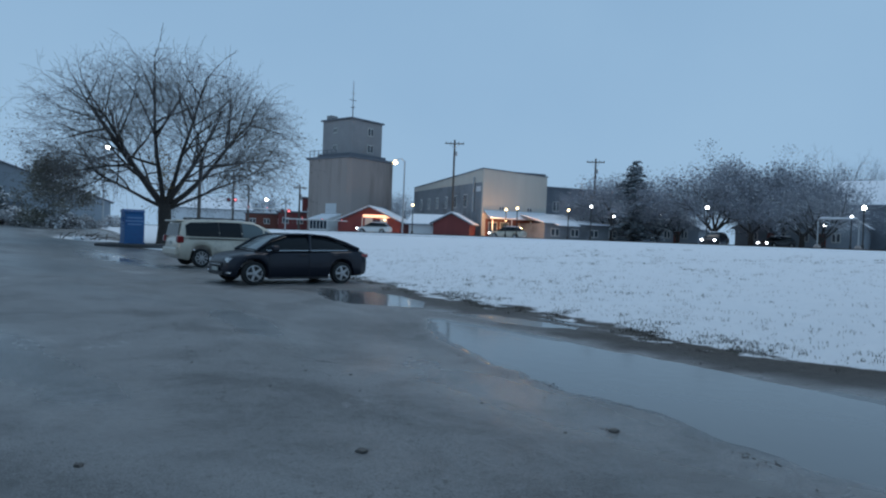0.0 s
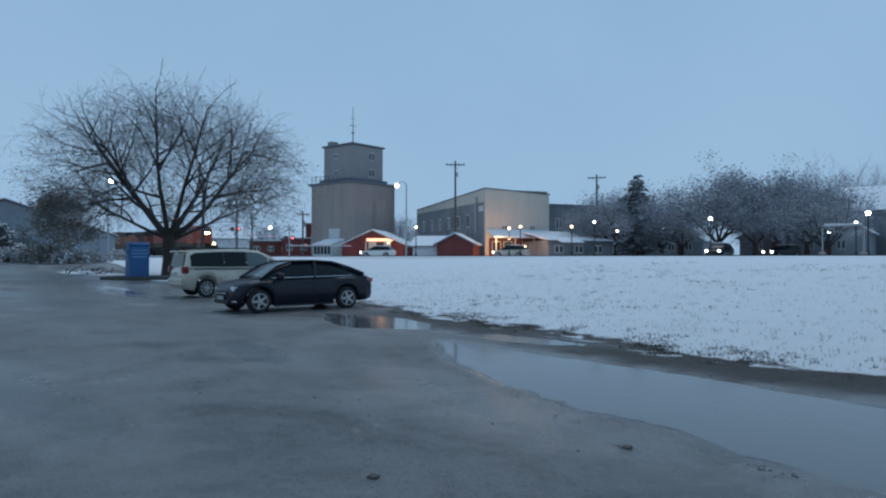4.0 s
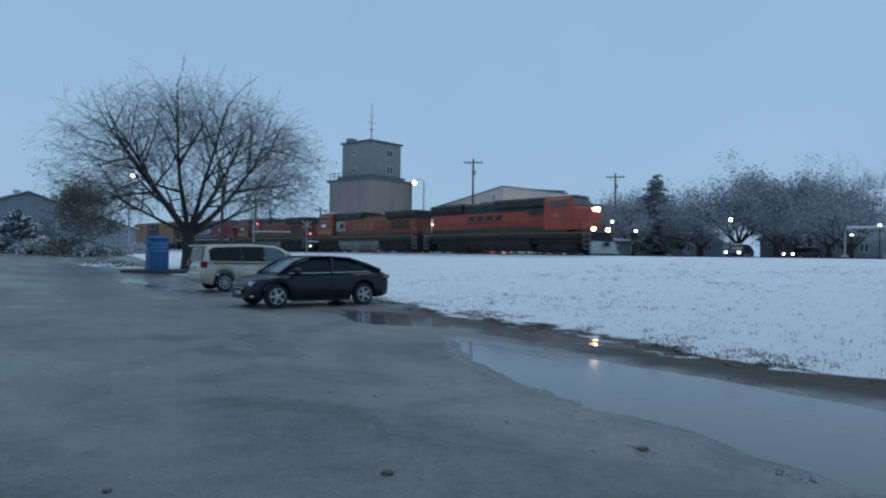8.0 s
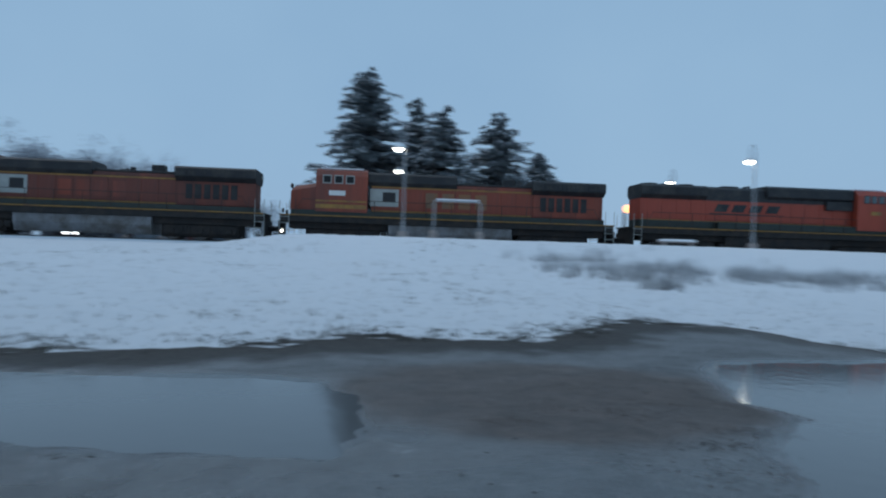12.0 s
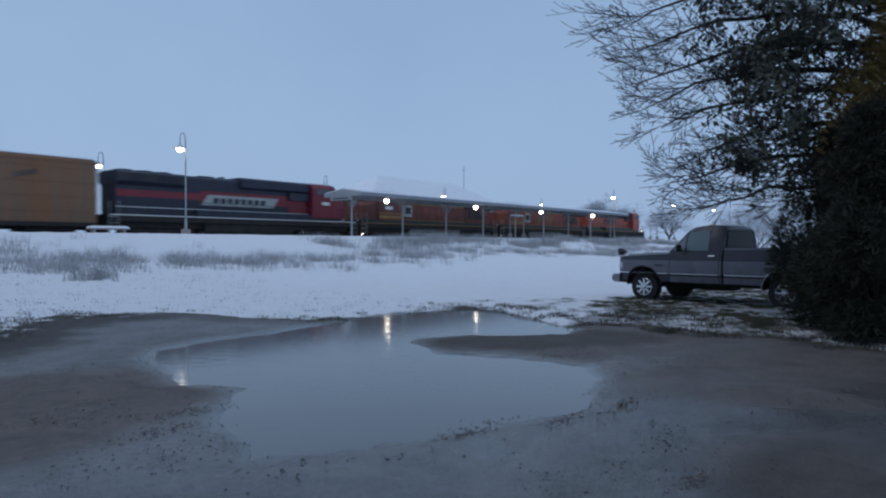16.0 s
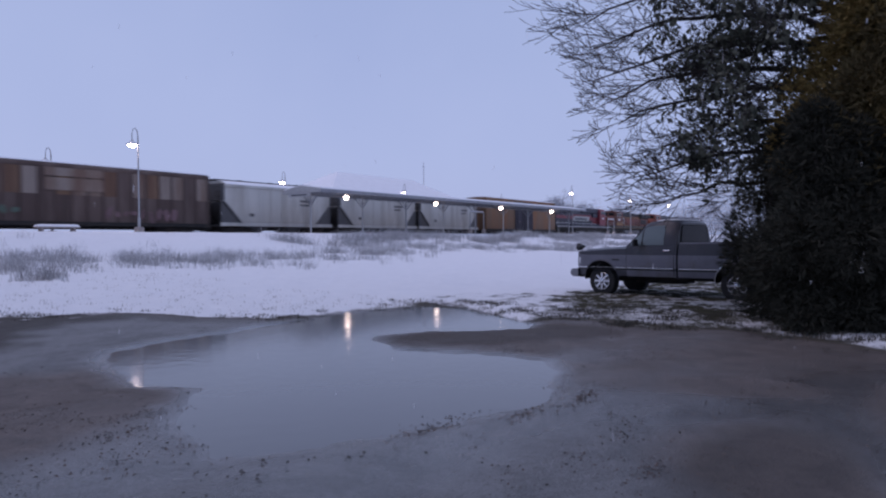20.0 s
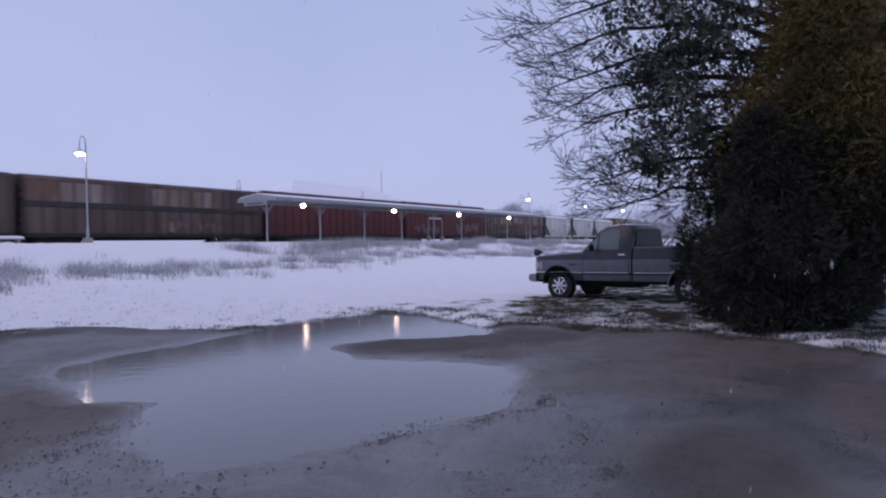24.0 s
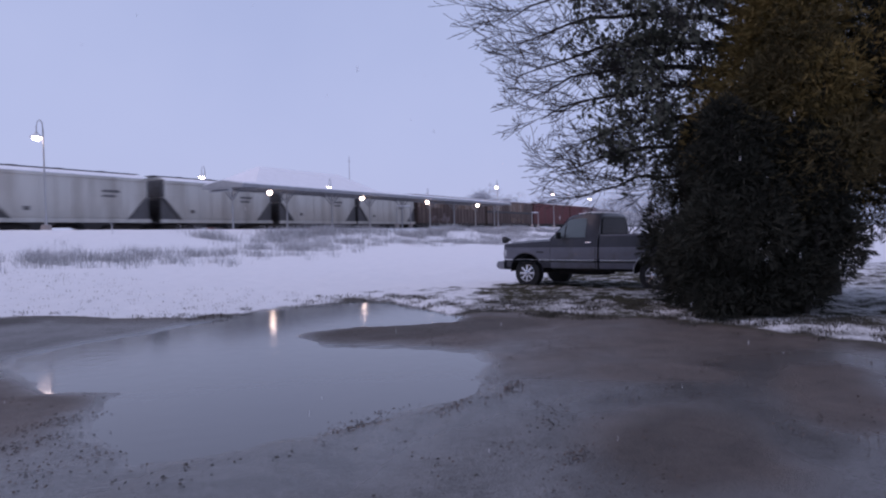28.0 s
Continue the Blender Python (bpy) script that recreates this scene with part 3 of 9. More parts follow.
        for k, q in ((0, f), (1, a), (2, b)):
            if isinstance(q, tuple):
                x.inputs[k].default_value = (*q, 1)
            elif isinstance(q, float):
                x.inputs[k].default_value = q
            else:
                l.new(q, x.inputs[k])
        return x.outputs[0]

    def rng(v, a, b, c=0.0, d=1.0):
        r = n.new("ShaderNodeMapRange")
        for k, q in enumerate((a, b, c, d)):
            r.inputs[k + 1].default_value = q
        l.new(v, r.inputs[0])
        return r.outputs[0]

    big, mid, fine = tex(0.45, 6.0, 0.65, 1.4), tex(2.4, 8.0, 0.7, 0.8), tex(28.0, 6.0, 0.75)
    spk = tex(9.0, 5.0, 0.75)
    grit = tex(75.0, 3.0, 0.7)
    stone = mixc(rng(mid, 0.3, 0.7), (0.096, 0.099, 0.101), (0.208, 0.213, 0.216))
    stone = mixc(rng(big, 0.44, 0.60, 0.0, 0.75), stone, (0.252, 0.260, 0.266))
    stone = mixc(rng(big, 0.46, 0.36, 0.0, 0.6), stone, (0.076, 0.078, 0.079))
    stone = mixc(rng(fine, 0.54, 0.70, 0, 0.75), stone, (0.060, 0.056, 0.052))
    stone = mixc(rng(grit, 0.56, 0.66, 0, 0.7), stone, (0.32, 0.33, 0.335))
    stone = mixc(rng(grit, 0.44, 0.36, 0, 0.7), stone, (0.045, 0.041, 0.038))
    stone = mixc(rng(tex(9.0, 5.0, 0.7), 0.56, 0.70, 0, 0.6), stone, (0.065, 0.060, 0.056))
    mudc = mixc(rng(mid, 0.3, 0.7), (0.085, 0.068, 0.060), (0.175, 0.138, 0.120))
    mudc = mixc(rng(fine, 0.53, 0.66, 0, 0.7), mudc, (0.050, 0.036, 0.030))
    bare = mixc(attr("mud"), stone, mudc)
    turf = mixc(rng(mid, 0.3, 0.7), (0.034, 0.032, 0.018), (0.078, 0.070, 0.044))
    bare = mixc(attr("grass"), bare, turf)
    stripc = mixc(rng(spk, 0.35, 0.65), (0.034, 0.031, 0.029), (0.085, 0.073, 0.064))
    bare = mixc(attr("strip"), bare, stripc)
    bare = mixc(rng(attr("wet"), 0.0, 1.0, 0.0, 0.6), bare, (0.088, 0.091, 0.093))
    snowc = mixc(rng(mid, 0.3, 0.75), (0.83, 0.85, 0.88), (0.91, 0.92, 0.94))
    sf = n.new("ShaderNodeMath")
    sf.operation = "MULTIPLY_ADD"
    both = n.new("ShaderNodeMath")
    both.operation = "MULTIPLY_ADD"
    l.new(spk, both.inputs[0])
    both.inputs[1].default_value = 1.3
    l.new(fine, both.inputs[2])
    l.new(both.outputs[0], sf.inputs[0])
    sf.inputs[1].default_value = 0.54
    off = n.new("ShaderNodeMath")
    off.operation = "MULTIPLY_ADD"
    l.new(attr("snow"), off.inputs[0])
    off.inputs[1].default_value, off.inputs[2].default_value = 1.35, -0.62
    l.new(off.outputs[0], sf.inputs[2])
    cover = rng(sf.outputs[0], 0.42, 0.74)
    l.new(mixc(cover, bare, snowc), p.inputs["Base Color"])
    dry = rng(big, 0.35, 0.62, 0.50, 0.70)
    sheen = mixc(attr("wet"), dry, (0.10, 0.10, 0.10))
    l.new(mixc(cover, mixc(rng(attr("matte"), 0.0, 1.0, 0.0, 0.9), sheen, (0.9, 0.9, 0.9)), (0.88, 0.88, 0.88)), p.inputs["Roughness"])
    l.new(rng(attr("matte"), 0.0, 1.0, 0.5, 0.10), p.inputs["Specular IOR Level"])
    bp = n.new("ShaderNodeBump")
    bp.inputs["Strength"].default_value, bp.inputs["Distance"].default_value = 0.55, 0.03
    l.new(both.outputs[0], bp.inputs["Height"])
    l.new(rng(attr("wet"), 0.0, 1.0, 1.0, 0.12), bp.inputs["Strength"])
    l.new(bp.outputs[0], p.inputs["Normal"])
    me.materials.append(m)
    ob = new("ground", me)
    tagged(ob, "wet gravel yard running into patchy snow-covered grass", "ground", kind="structure")


build_ground()


def build_water():
    m = bpy.data.materials.new("shallow_still_water")
    m.use_nodes = True
    n, l = m.node_tree.nodes, m.node_tree.links
    p = n["Principled BSDF"]
    p.inputs["Base Color"].default_value = (0.124, 0.130, 0.134, 1)
    p.inputs["Roughness"].default_value, p.inputs["IOR"].default_value = 0.09, 1.33
    t, g, b = n.new("ShaderNodeTexNoise"), n.new("ShaderNodeNewGeometry"), n.new("ShaderNodeBump")
    t.inputs["Scale"].default_value, t.inputs["Detail"].default_value = 5.0, 3.0
    b.inputs["Strength"].default_value, b.inputs["Distance"].default_value = 0.10, 0.02
    l.new(g.outputs["Position"], t.inputs[0])
    l.new(t.outputs[0], b.inputs["Height"])
    l.new(b.outputs[0], p.inputs["Normal"])
    for x0, x1, y0, y1 in ((0.95, 13.6, 2.0, 11.2), (-10.2, 0.9, 4.2, 10.6), (-17.5, -10.25, 7.2, 11.0), (-37.0, -27.0, 7.4, 10.2)):
        b = B().add([(x0, y0, -0.012), (x1, y0, -0.012), (x1, y1, -0.012), (x0, y1, -0.012)], [(0, 1, 2, 3)])
        whole("water", b, m, "still shallow puddle of meltwater on the yard", "puddle", kind="structure")


build_water()

RAIL_Z = 1.70
TRACK_Y = 43.1


def track_y(x):
    return TRACK_Y - float(bend(np.array([x]))[0])


def track_turn(x):
    return math.atan2(track_y(x + 0.5) - track_y(x - 0.5), 1.0)


def along_track(prof):
    """Sweep a (y, z) section along the track."""
    loops = []
    for x in [-420 + 12 * i for i in range(36)] + [420]:
        a = track_turn(x)
        loops.append([(x - u * math.sin(a), track_y(x) + u * math.cos(a), RAIL_Z + v) for u, v in prof])
    return B().loft(loops)


def build_track():
    whole("track_bed", along_track([(-2.4, -0.45), (-1.55, -0.12), (1.55, -0.12), (2.4, -0.45)]), M_ballast, "dark stone ballast bed dusted with snow", "track bed", kind="structure")
    whole("ballast_snow", along_track([(-1.86, -0.22), (-1.58, -0.116), (-1.55, -0.07), (-1.76, -0.12)]), M_roofsnow, "line of snow lying along the ballast shoulder", "snow", kind="structure")
    tr = thing("railway_track", pose(0, 0, 0), "single railway track of steel rails on timber sleepers", "railway track", kind="structure")
    prof = [(-0.07, -0.17), (-0.07, -0.15), (-0.012, -0.13), (-0.012, -0.04), (-0.036, -0.03), (-0.036, 0), (0.036, 0), (0.036, -0.03), (0.012, -0.04), (0.012, -0.13), (0.07, -0.15), (0.07, -0.17)]
    for s in (-1, 1):
        part("rail", along_track([(u + s * 0.755, v) for u, v in prof]), M_rail, tr)
    sl = B()
    for i in range(-320, 320):
        x, k = i * 0.55, len(sl.v)
        sl.box(-0.11, 0.11, -1.3, 1.3, -0.2, -0.105)
        a, y = track_turn(x), track_y(x)
        sl.v[k:] = [(x + p[0] * math.cos(a) - p[1] * math.sin(a), y + p[0] * math.sin(a) + p[1] * math.cos(a), RAIL_Z + p[2]) for p in sl.v[k:]]
    tagged(part("sleepers", sl, M_wood, tr), kind="stuff")


build_track()


# ---- the train ----
def running_gear(t, x, wheels, base, deep=True):
    """One bogie at x: side frames, axle boxes, springs and wheels."""
    half = base * (wheels - 1) / 2
    for s in (-1, 1):
        b = B().prism([(x - half - 0.55, 0.62), (x - half - 0.35, 0.34), (x + half + 0.35, 0.34), (x + half + 0.55, 0.62), (x + half + 0.3, 0.86), (x - half - 0.3, 0.86)], "y", s * 1.02 - 0.07, s * 1.02 + 0.07)
        for i in range(wheels):
            cx = x - half + i * base
            b.box(cx - 0.17, cx + 0.17, s * 1.07 - 0.09, s * 1.07 + 0.09, 0.36, 0.68, 0.02)
        for i in range(wheels - 1):
            cx = x - half + (i + 0.5) * base
            for k in (-0.22, 0, 0.22):
                b.cyl((cx + k, s * 1.06, 0.42), (cx + k, s * 1.06, 0.80), 0.08, n=8)
        part("side_frame", b, M_under, t)
    part("bolster", B().box(x - half - 0.6, x + half + 0.6, -0.95, 0.95, 0.16, 1.0, 0.05), M_under, t)
    r = 0.53 if wheels == 3 else 0.46
    for i in range(wheels):
        cx = x - half + i * base
        b = B()
        for s in (-1, 1):
            b.lathe((cx, s * 0.70, r), (0, s, 0), [(0, r + 0.03), (0.03, r + 0.03), (0.04, r), (0.13, r), (0.135, r - 0.08), (0.09, r - 0.12), (0.09, 0.16), (0.15, 0.12)], 20)
        b.cyl((cx, -0.75, r), (cx, 0.75, r), 0.08, n=8)
        part("wheelset", b, M_steel, t, smooth=True)


def coupler(t, x, s):
    b = B().box(min(x, x + s * 0.62), max(x, x + s * 0.62), -0.1, 0.1, 0.72, 0.98, 0.02)
    b.box(min(x + s * 0.50, x + s * 0.78), max(x + s * 0.50, x + s * 0.78), -0.2, 0.16, 0.68, 1.02, 0.05)
    part("coupler", b, M_under, t)
    part("brake_hose", B().tube([(x, 0.35, 0.85), (x + s * 0.25, 0.34, 0.62), (x + s * 0.45, 0.30, 0.52), (x + s * 0.62, 0.2, 0.68)], 0.035, 6), M_plastic, t)


def handrails(t, x0, x1, n, f):
    for s in (-1, 1):
        b = B()
        for i in range(n + 1):
            x = x0 + (x1 - x0) * i / n
            b.cyl((x, s * 1.48, 1.75), (x, s * 1.48, 2.72), 0.02, n=5)
        b.tube([(x0, s * 1.48, 2.0), (x0 + f, s * 1.48, 2.72), (x1 - f, s * 1.48, 2.72), (x1, s * 1.48, 2.0)], 0.02, 5)
        part("handrail", b, M_rail, t)


def end_steps(t, x, s, light):
    for k in (-1, 1):
        b = B()
        for i in range(4):
            z = 0.45 + i * 0.38
            b.box(x - 0.28, x + 0.28, min(k * 1.2, k * 1.52), max(k * 1.2, k * 1.52), z, z + 0.03)
        for q in (-0.28, 0.28):
            b.cyl((x + q, k * 1.52, 0.42), (x + q, k * 1.52, 2.6), 0.02, n=5)
        part("step_ladder", b, light, t)


def louvres(t, x0, x1, z0, z1, n, y, material, name="grille"):
    for s in (-1, 1):
        b = B()
        for i in range(n):
            xx = x0 + (x1 - x0) * (i + 0.5) / n
            w = (x1 - x0) / n * 0.36
            b.box(xx - w, xx + w, min(s * y, s * (y + 0.03)), max(s * y, s * (y + 0.03)), z0, z1, 0.008)
        part(name, b, material, t)


def shapes_on_side(t, name, cells, y, material, label=""):
    """Flat painted shapes on both flanks; cells of x0, x1, z0, z1, slant."""
    for s in (-1, 1):
        for x0, x1, z0, z1, sl in cells:
            part(name, B().prism([(x0, z0), (x1, z0), (x1 + sl, z1), (x0 + sl, z1)], "y", min(s * y, s * (y + 0.006)), max(s * y, s * (y + 0.006))), material, t, label)


def emblem(x, w, z, h, lean, k=4):
    """A word-sized mark as plain slanted blocks."""
    step = w / k
    return [(x + i * step, x + i * step + step * 0.72, z, z + h, lean) for i in range(k)]


def locomotive_base(t, deck, tank, stripe):
    part("underframe", B().box(-10.5, 10.5, -1.5, 1.5, 1.32, 1.70, 0.03), deck, t)
    part("walkway", B().box(-10.6, 10.6, -1.54, 1.54, 1.70, 1.76, 0.01), deck, t)
    shapes_on_side(t, "sill_stripe", [(-10.5, 10.5, 1.70, 1.765, 0)], 1.545, stripe)
    b = B().prism([(-1.35, 0.80), (-1.1, 0.25), (1.1, 0.25), (1.35, 0.80), (1.35, 1.3), (-1.35, 1.3)], "x", -3.9, 3.9)
    part("fuel_tank", b, tank, t)
    # black filler added to close the bright gap below the frame
    part("frame_skirt", B().box(-10.0, 10.0, -1.1, 1.1, 0.92, 1.33, 0.03), M_under, t)
    for k in (-1, 1):
        part("air_reservoir", B().lathe((-4.0, k * 1.2, 0.62), (1, 0, 0), [(-0.35, 0.1), (-0.3, 0.22), (-0.02, 0.22), (0.0, 0.1)], 12), M_under, t)
    for x in (-6.7, 6.7):
        running_gear(t, x, 3, 1.70)
    for s in (-1, 1):
        coupler(t, s * 10.5, s)
        end_steps(t, s * 10.25, s, M_palepanel)
        part("pilot", B().prism([(-1.4, 0.15), (1.4, 0.15), (1.5, 1.35), (-1.5, 1.35)], "x", min(s * 10.5, s * 10.62), max(s * 10.5, s * 10.62)), M_under, t)
    handrails(t, -9.6, 9.6, 12, 0.4)


def cab_front_lights(t, x, s, lit):
    for y, z, r in ((-0.16, 3.62, 0.11), (0.16, 3.62, 0.11), (-0.95, 2.0, 0.10), (0.95, 2.0, 0.10)):
        big = 1.5 if lit else 1.0
        hl = part("headlight", B().lathe((x if z > 3 else s * 10.35, y, z), (s, 0, 0), [(0, r + 0.04), (0.10, r + 0.04)], 12), M_black, t)
        part("lens", B().lathe(((x if z > 3 else s * 10.35) + s * 0.10, y, z), (s, 0, 0), [(0, r * big), (0.03, r * 0.9 * big), (0.05, r * 0.4)], 12), G_head if lit else M_lens, hl)


def emd_locomotive(centre, label, body, top, accent, logo, facing=1, lit=False, panel=None):
    """A wide-cab freight locomotive with the cab at its +x end."""
    t = thing("diesel_locomotive", pose(0, 0, 0), label, "locomotive", "train")
    s = 1
    locomotive_base(t, M_under, M_under, M_yellow if not panel else M_white)
    part("lower_band", B().box(-9.9, 9.3, -0.96, 0.96, 1.76, 2.28, 0.02), M_green if not panel else M_navy, t)
    for k in (-1, 1):
        part("battery_box", B().box(-4.5, 8.2, min(k * 0.97, k * 1.42), max(k * 0.97, k * 1.42), 1.77, 2.24, 0.03), M_green if not panel else M_navy, t)
    part("engine_hood", B().prism([(-0.95, 2.29), (0.95, 2.29), (0.95, 3.66), (-0.95, 3.66)], "x", -9.9, 5.65), M_navy if panel else body, t)
    part("hood_upper", B().prism([(-0.96, 3.665), (0.96, 3.665), (0.96, 3.90), (-0.96, 3.90)], "x", -5.2, 3.6), top, t)
    part("radiator_section", B().prism([(-0.96, 3.67), (0.96, 3.67), (1.26, 3.92), (1.26, 4.46), (1.0, 4.60), (-1.0, 4.60), (-1.26, 4.46), (-1.26, 3.92)], "x", -9.92, -5.22), top, t)
    louvres(t, -9.6, -5.5, 3.96, 4.40, 16, 1.262, M_black)
    part("hood_roof", B().prism([(-0.97, 3.905), (0.97, 3.905), (0.97, 4.42), (0.70, 4.60), (-0.70, 4.60), (-0.97, 4.42)], "x", -5.2, -0.8), top, t)
    part("inverter_cabinet", B().prism([(-1.0, 3.905), (1.0, 3.905), (1.22, 4.05), (1.22, 4.62), (1.0, 4.76), (-1.0, 4.76), (-1.22, 4.62), (-1.22, 4.05)], "x", -0.8, 5.65), top, t)
    part("cabinet_side", B().box(3.62, 5.6, -1.2, 1.2, 3.30, 3.90, 0.02), top, t)
    for i, x in enumerate((-8.9, -7.6, -6.3)):
        part("cooling_fan", B().lathe((x, 0, 4.60), (0, 0, 1), [(0, 0.62), (0.12, 0.62), (0.14, 0.5), (0.14, 0.1)], 20), top, t, smooth=True)
    part("exhaust_stack", B().box(-3.6, -2.4, -0.25, 0.25, 4.58, 4.74, 0.03), M_black, t)
    part("horn", B().lathe((-1.7, 0.3, 4.78), (1, 0, 0), [(0, 0.04), (0.3, 0.05), (0.42, 0.11)], 8).box(-1.75, -1.55, 0.2, 0.4, 4.58, 4.77), M_black, t)
    door = None
    for k in (-0.975, 0.955):
        for i in range(14):
            at = pose(-9.4 + i * 1.05, k, 2.36)
            door = again(door, t, at) if door else part("engine_door", B().box(0, 0.96, 0, 0.02, 0, 1.2, 0.008), M_navy if panel else body, t, at=at)
    # cab and nose
    part("cab", B().prism([(-1.5, 2.0), (1.5, 2.0), (1.52, 4.35), (1.2, 4.68), (0.5, 4.80), (-0.5, 4.80), (-1.2, 4.68), (-1.52, 4.35)], "x", 5.70, 8.25), body, t)
    part("cab_front", B().loft([[(8.25, -1.5, 2.0), (8.25, 1.5, 2.0), (8.25, 1.52, 4.35), (8.25, 1.2, 4.68), (8.25, -1.2, 4.68), (8.25, -1.52, 4.35)], [(8.62, -1.35, 2.0), (8.62, 1.35, 2.0), (8.58, 1.35, 3.90), (8.36, 1.1, 4.62), (8.36, -1.1, 4.62), (8.58, -1.35, 3.90)]]), body, t)
    part("nose", B().loft([[(8.58, -1.3, 2.0), (8.58, 1.3, 2.0), (8.58, 1.3, 3.72), (8.58, 0.9, 3.90), (8.58, -0.9, 3.90), (8.58, -1.3, 3.72)], [(9.6, -0.95, 2.0), (9.6, 0.95, 2.0), (9.6, 0.95, 3.5), (9.6, 0.75, 3.78), (9.6, -0.75, 3.78), (9.6, -0.95, 3.5)], [(9.9, -0.75, 2.05), (9.9, 0.75, 2.05), (9.88, 0.75, 3.4), (9.82, 0.6, 3.62), (9.82, -0.6, 3.62), (9.88, -0.75, 3.4)]]), body, t, smooth=True)
    part("cab_roof_snow", B().box(5.9, 8.2, -0.9, 0.9, 4.74, 4.85, 0.05), M_roofsnow, t, "thin crust of snow")
    for k in (-1, 1):
        for x0, x1 in ((6.15, 6.62), (6.70, 7.17), (7.25, 7.72), (7.80, 8.20)):
            w = part("side_window", B().box(x0, x1, min(k * 1.49, k * 1.535), max(k * 1.49, k * 1.535), 3.82, 4.36, 0.015), M_plastic, t)
            part("pane", B().box(x0 + 0.05, x1 - 0.05, min(k * 1.535, k * 1.545), max(k * 1.535, k * 1.545), 3.87, 4.31), M_skyglass, w)
        part("windscreen", B().add([(8.585, k * 0.1, 4.0), (8.585, k * 1.2, 4.0), (8.43, k * 1.05, 4.5), (8.43, k * 0.1, 4.5)], [(0, 1, 2, 3)]), M_skyglass, t)
    for y in (-0.95, 0.35):
        part("number_board", B().box(8.28, 8.44, y, y + 0.6, 4.56, 4.74, 0.02), M_black, t)
    cab_front_lights(t, 9.86, 1, lit)
    part("plow", B().prism([(10.55, 0.12), (11.15, 0.12), (10.72, 1.05), (10.55, 1.05)], "y", -1.45, 1.45), M_under if not lit else M_galv, t)
    shapes_on_side(t, "upper_pinstripe", [(-9.9, 9.2, 2.26, 2.31, 0)], 0.982, M_yellow if not panel else M_white)
    if panel:
        shapes_on_side(t, "red_band", [(-9.85, -4.0, 2.95, 3.40, 0.0), (-4.0, 5.6, 2.80, 3.60, 0.0)], 0.980, M_redcab, "tapering crimson band")
        shapes_on_side(t, "name_panel", [(-3.9, 2.2, 2.62, 3.36, 0.5)], 0.988, M_palepanel, "white slanted name panel")
        shapes_on_side(t, "emblem", emblem(-3.0, 4.6, 2.80, 0.36, 0.06, 8), 0.996, logo)
        shapes_on_side(t, "red_panel", [(3.6, 5.6, 2.32, 3.60, 0.0)], 0.984, M_redcab)
    else:
        shapes_on_side(t, "emblem", emblem(-4.6, 5.0, 2.94, 0.50, 0.26, 4) + [(-4.9, -1.2, 2.76, 2.84, 0.0), (-1.2, 0.6, 2.80, 2.83, 0.0)], 0.985, logo)
    shapes_on_side(t, "number_bar", [(6.7, 7.5, 3.05, 3.30, 0.0)], 1.525, M_yellow if not panel else M_white)
    return t, centre


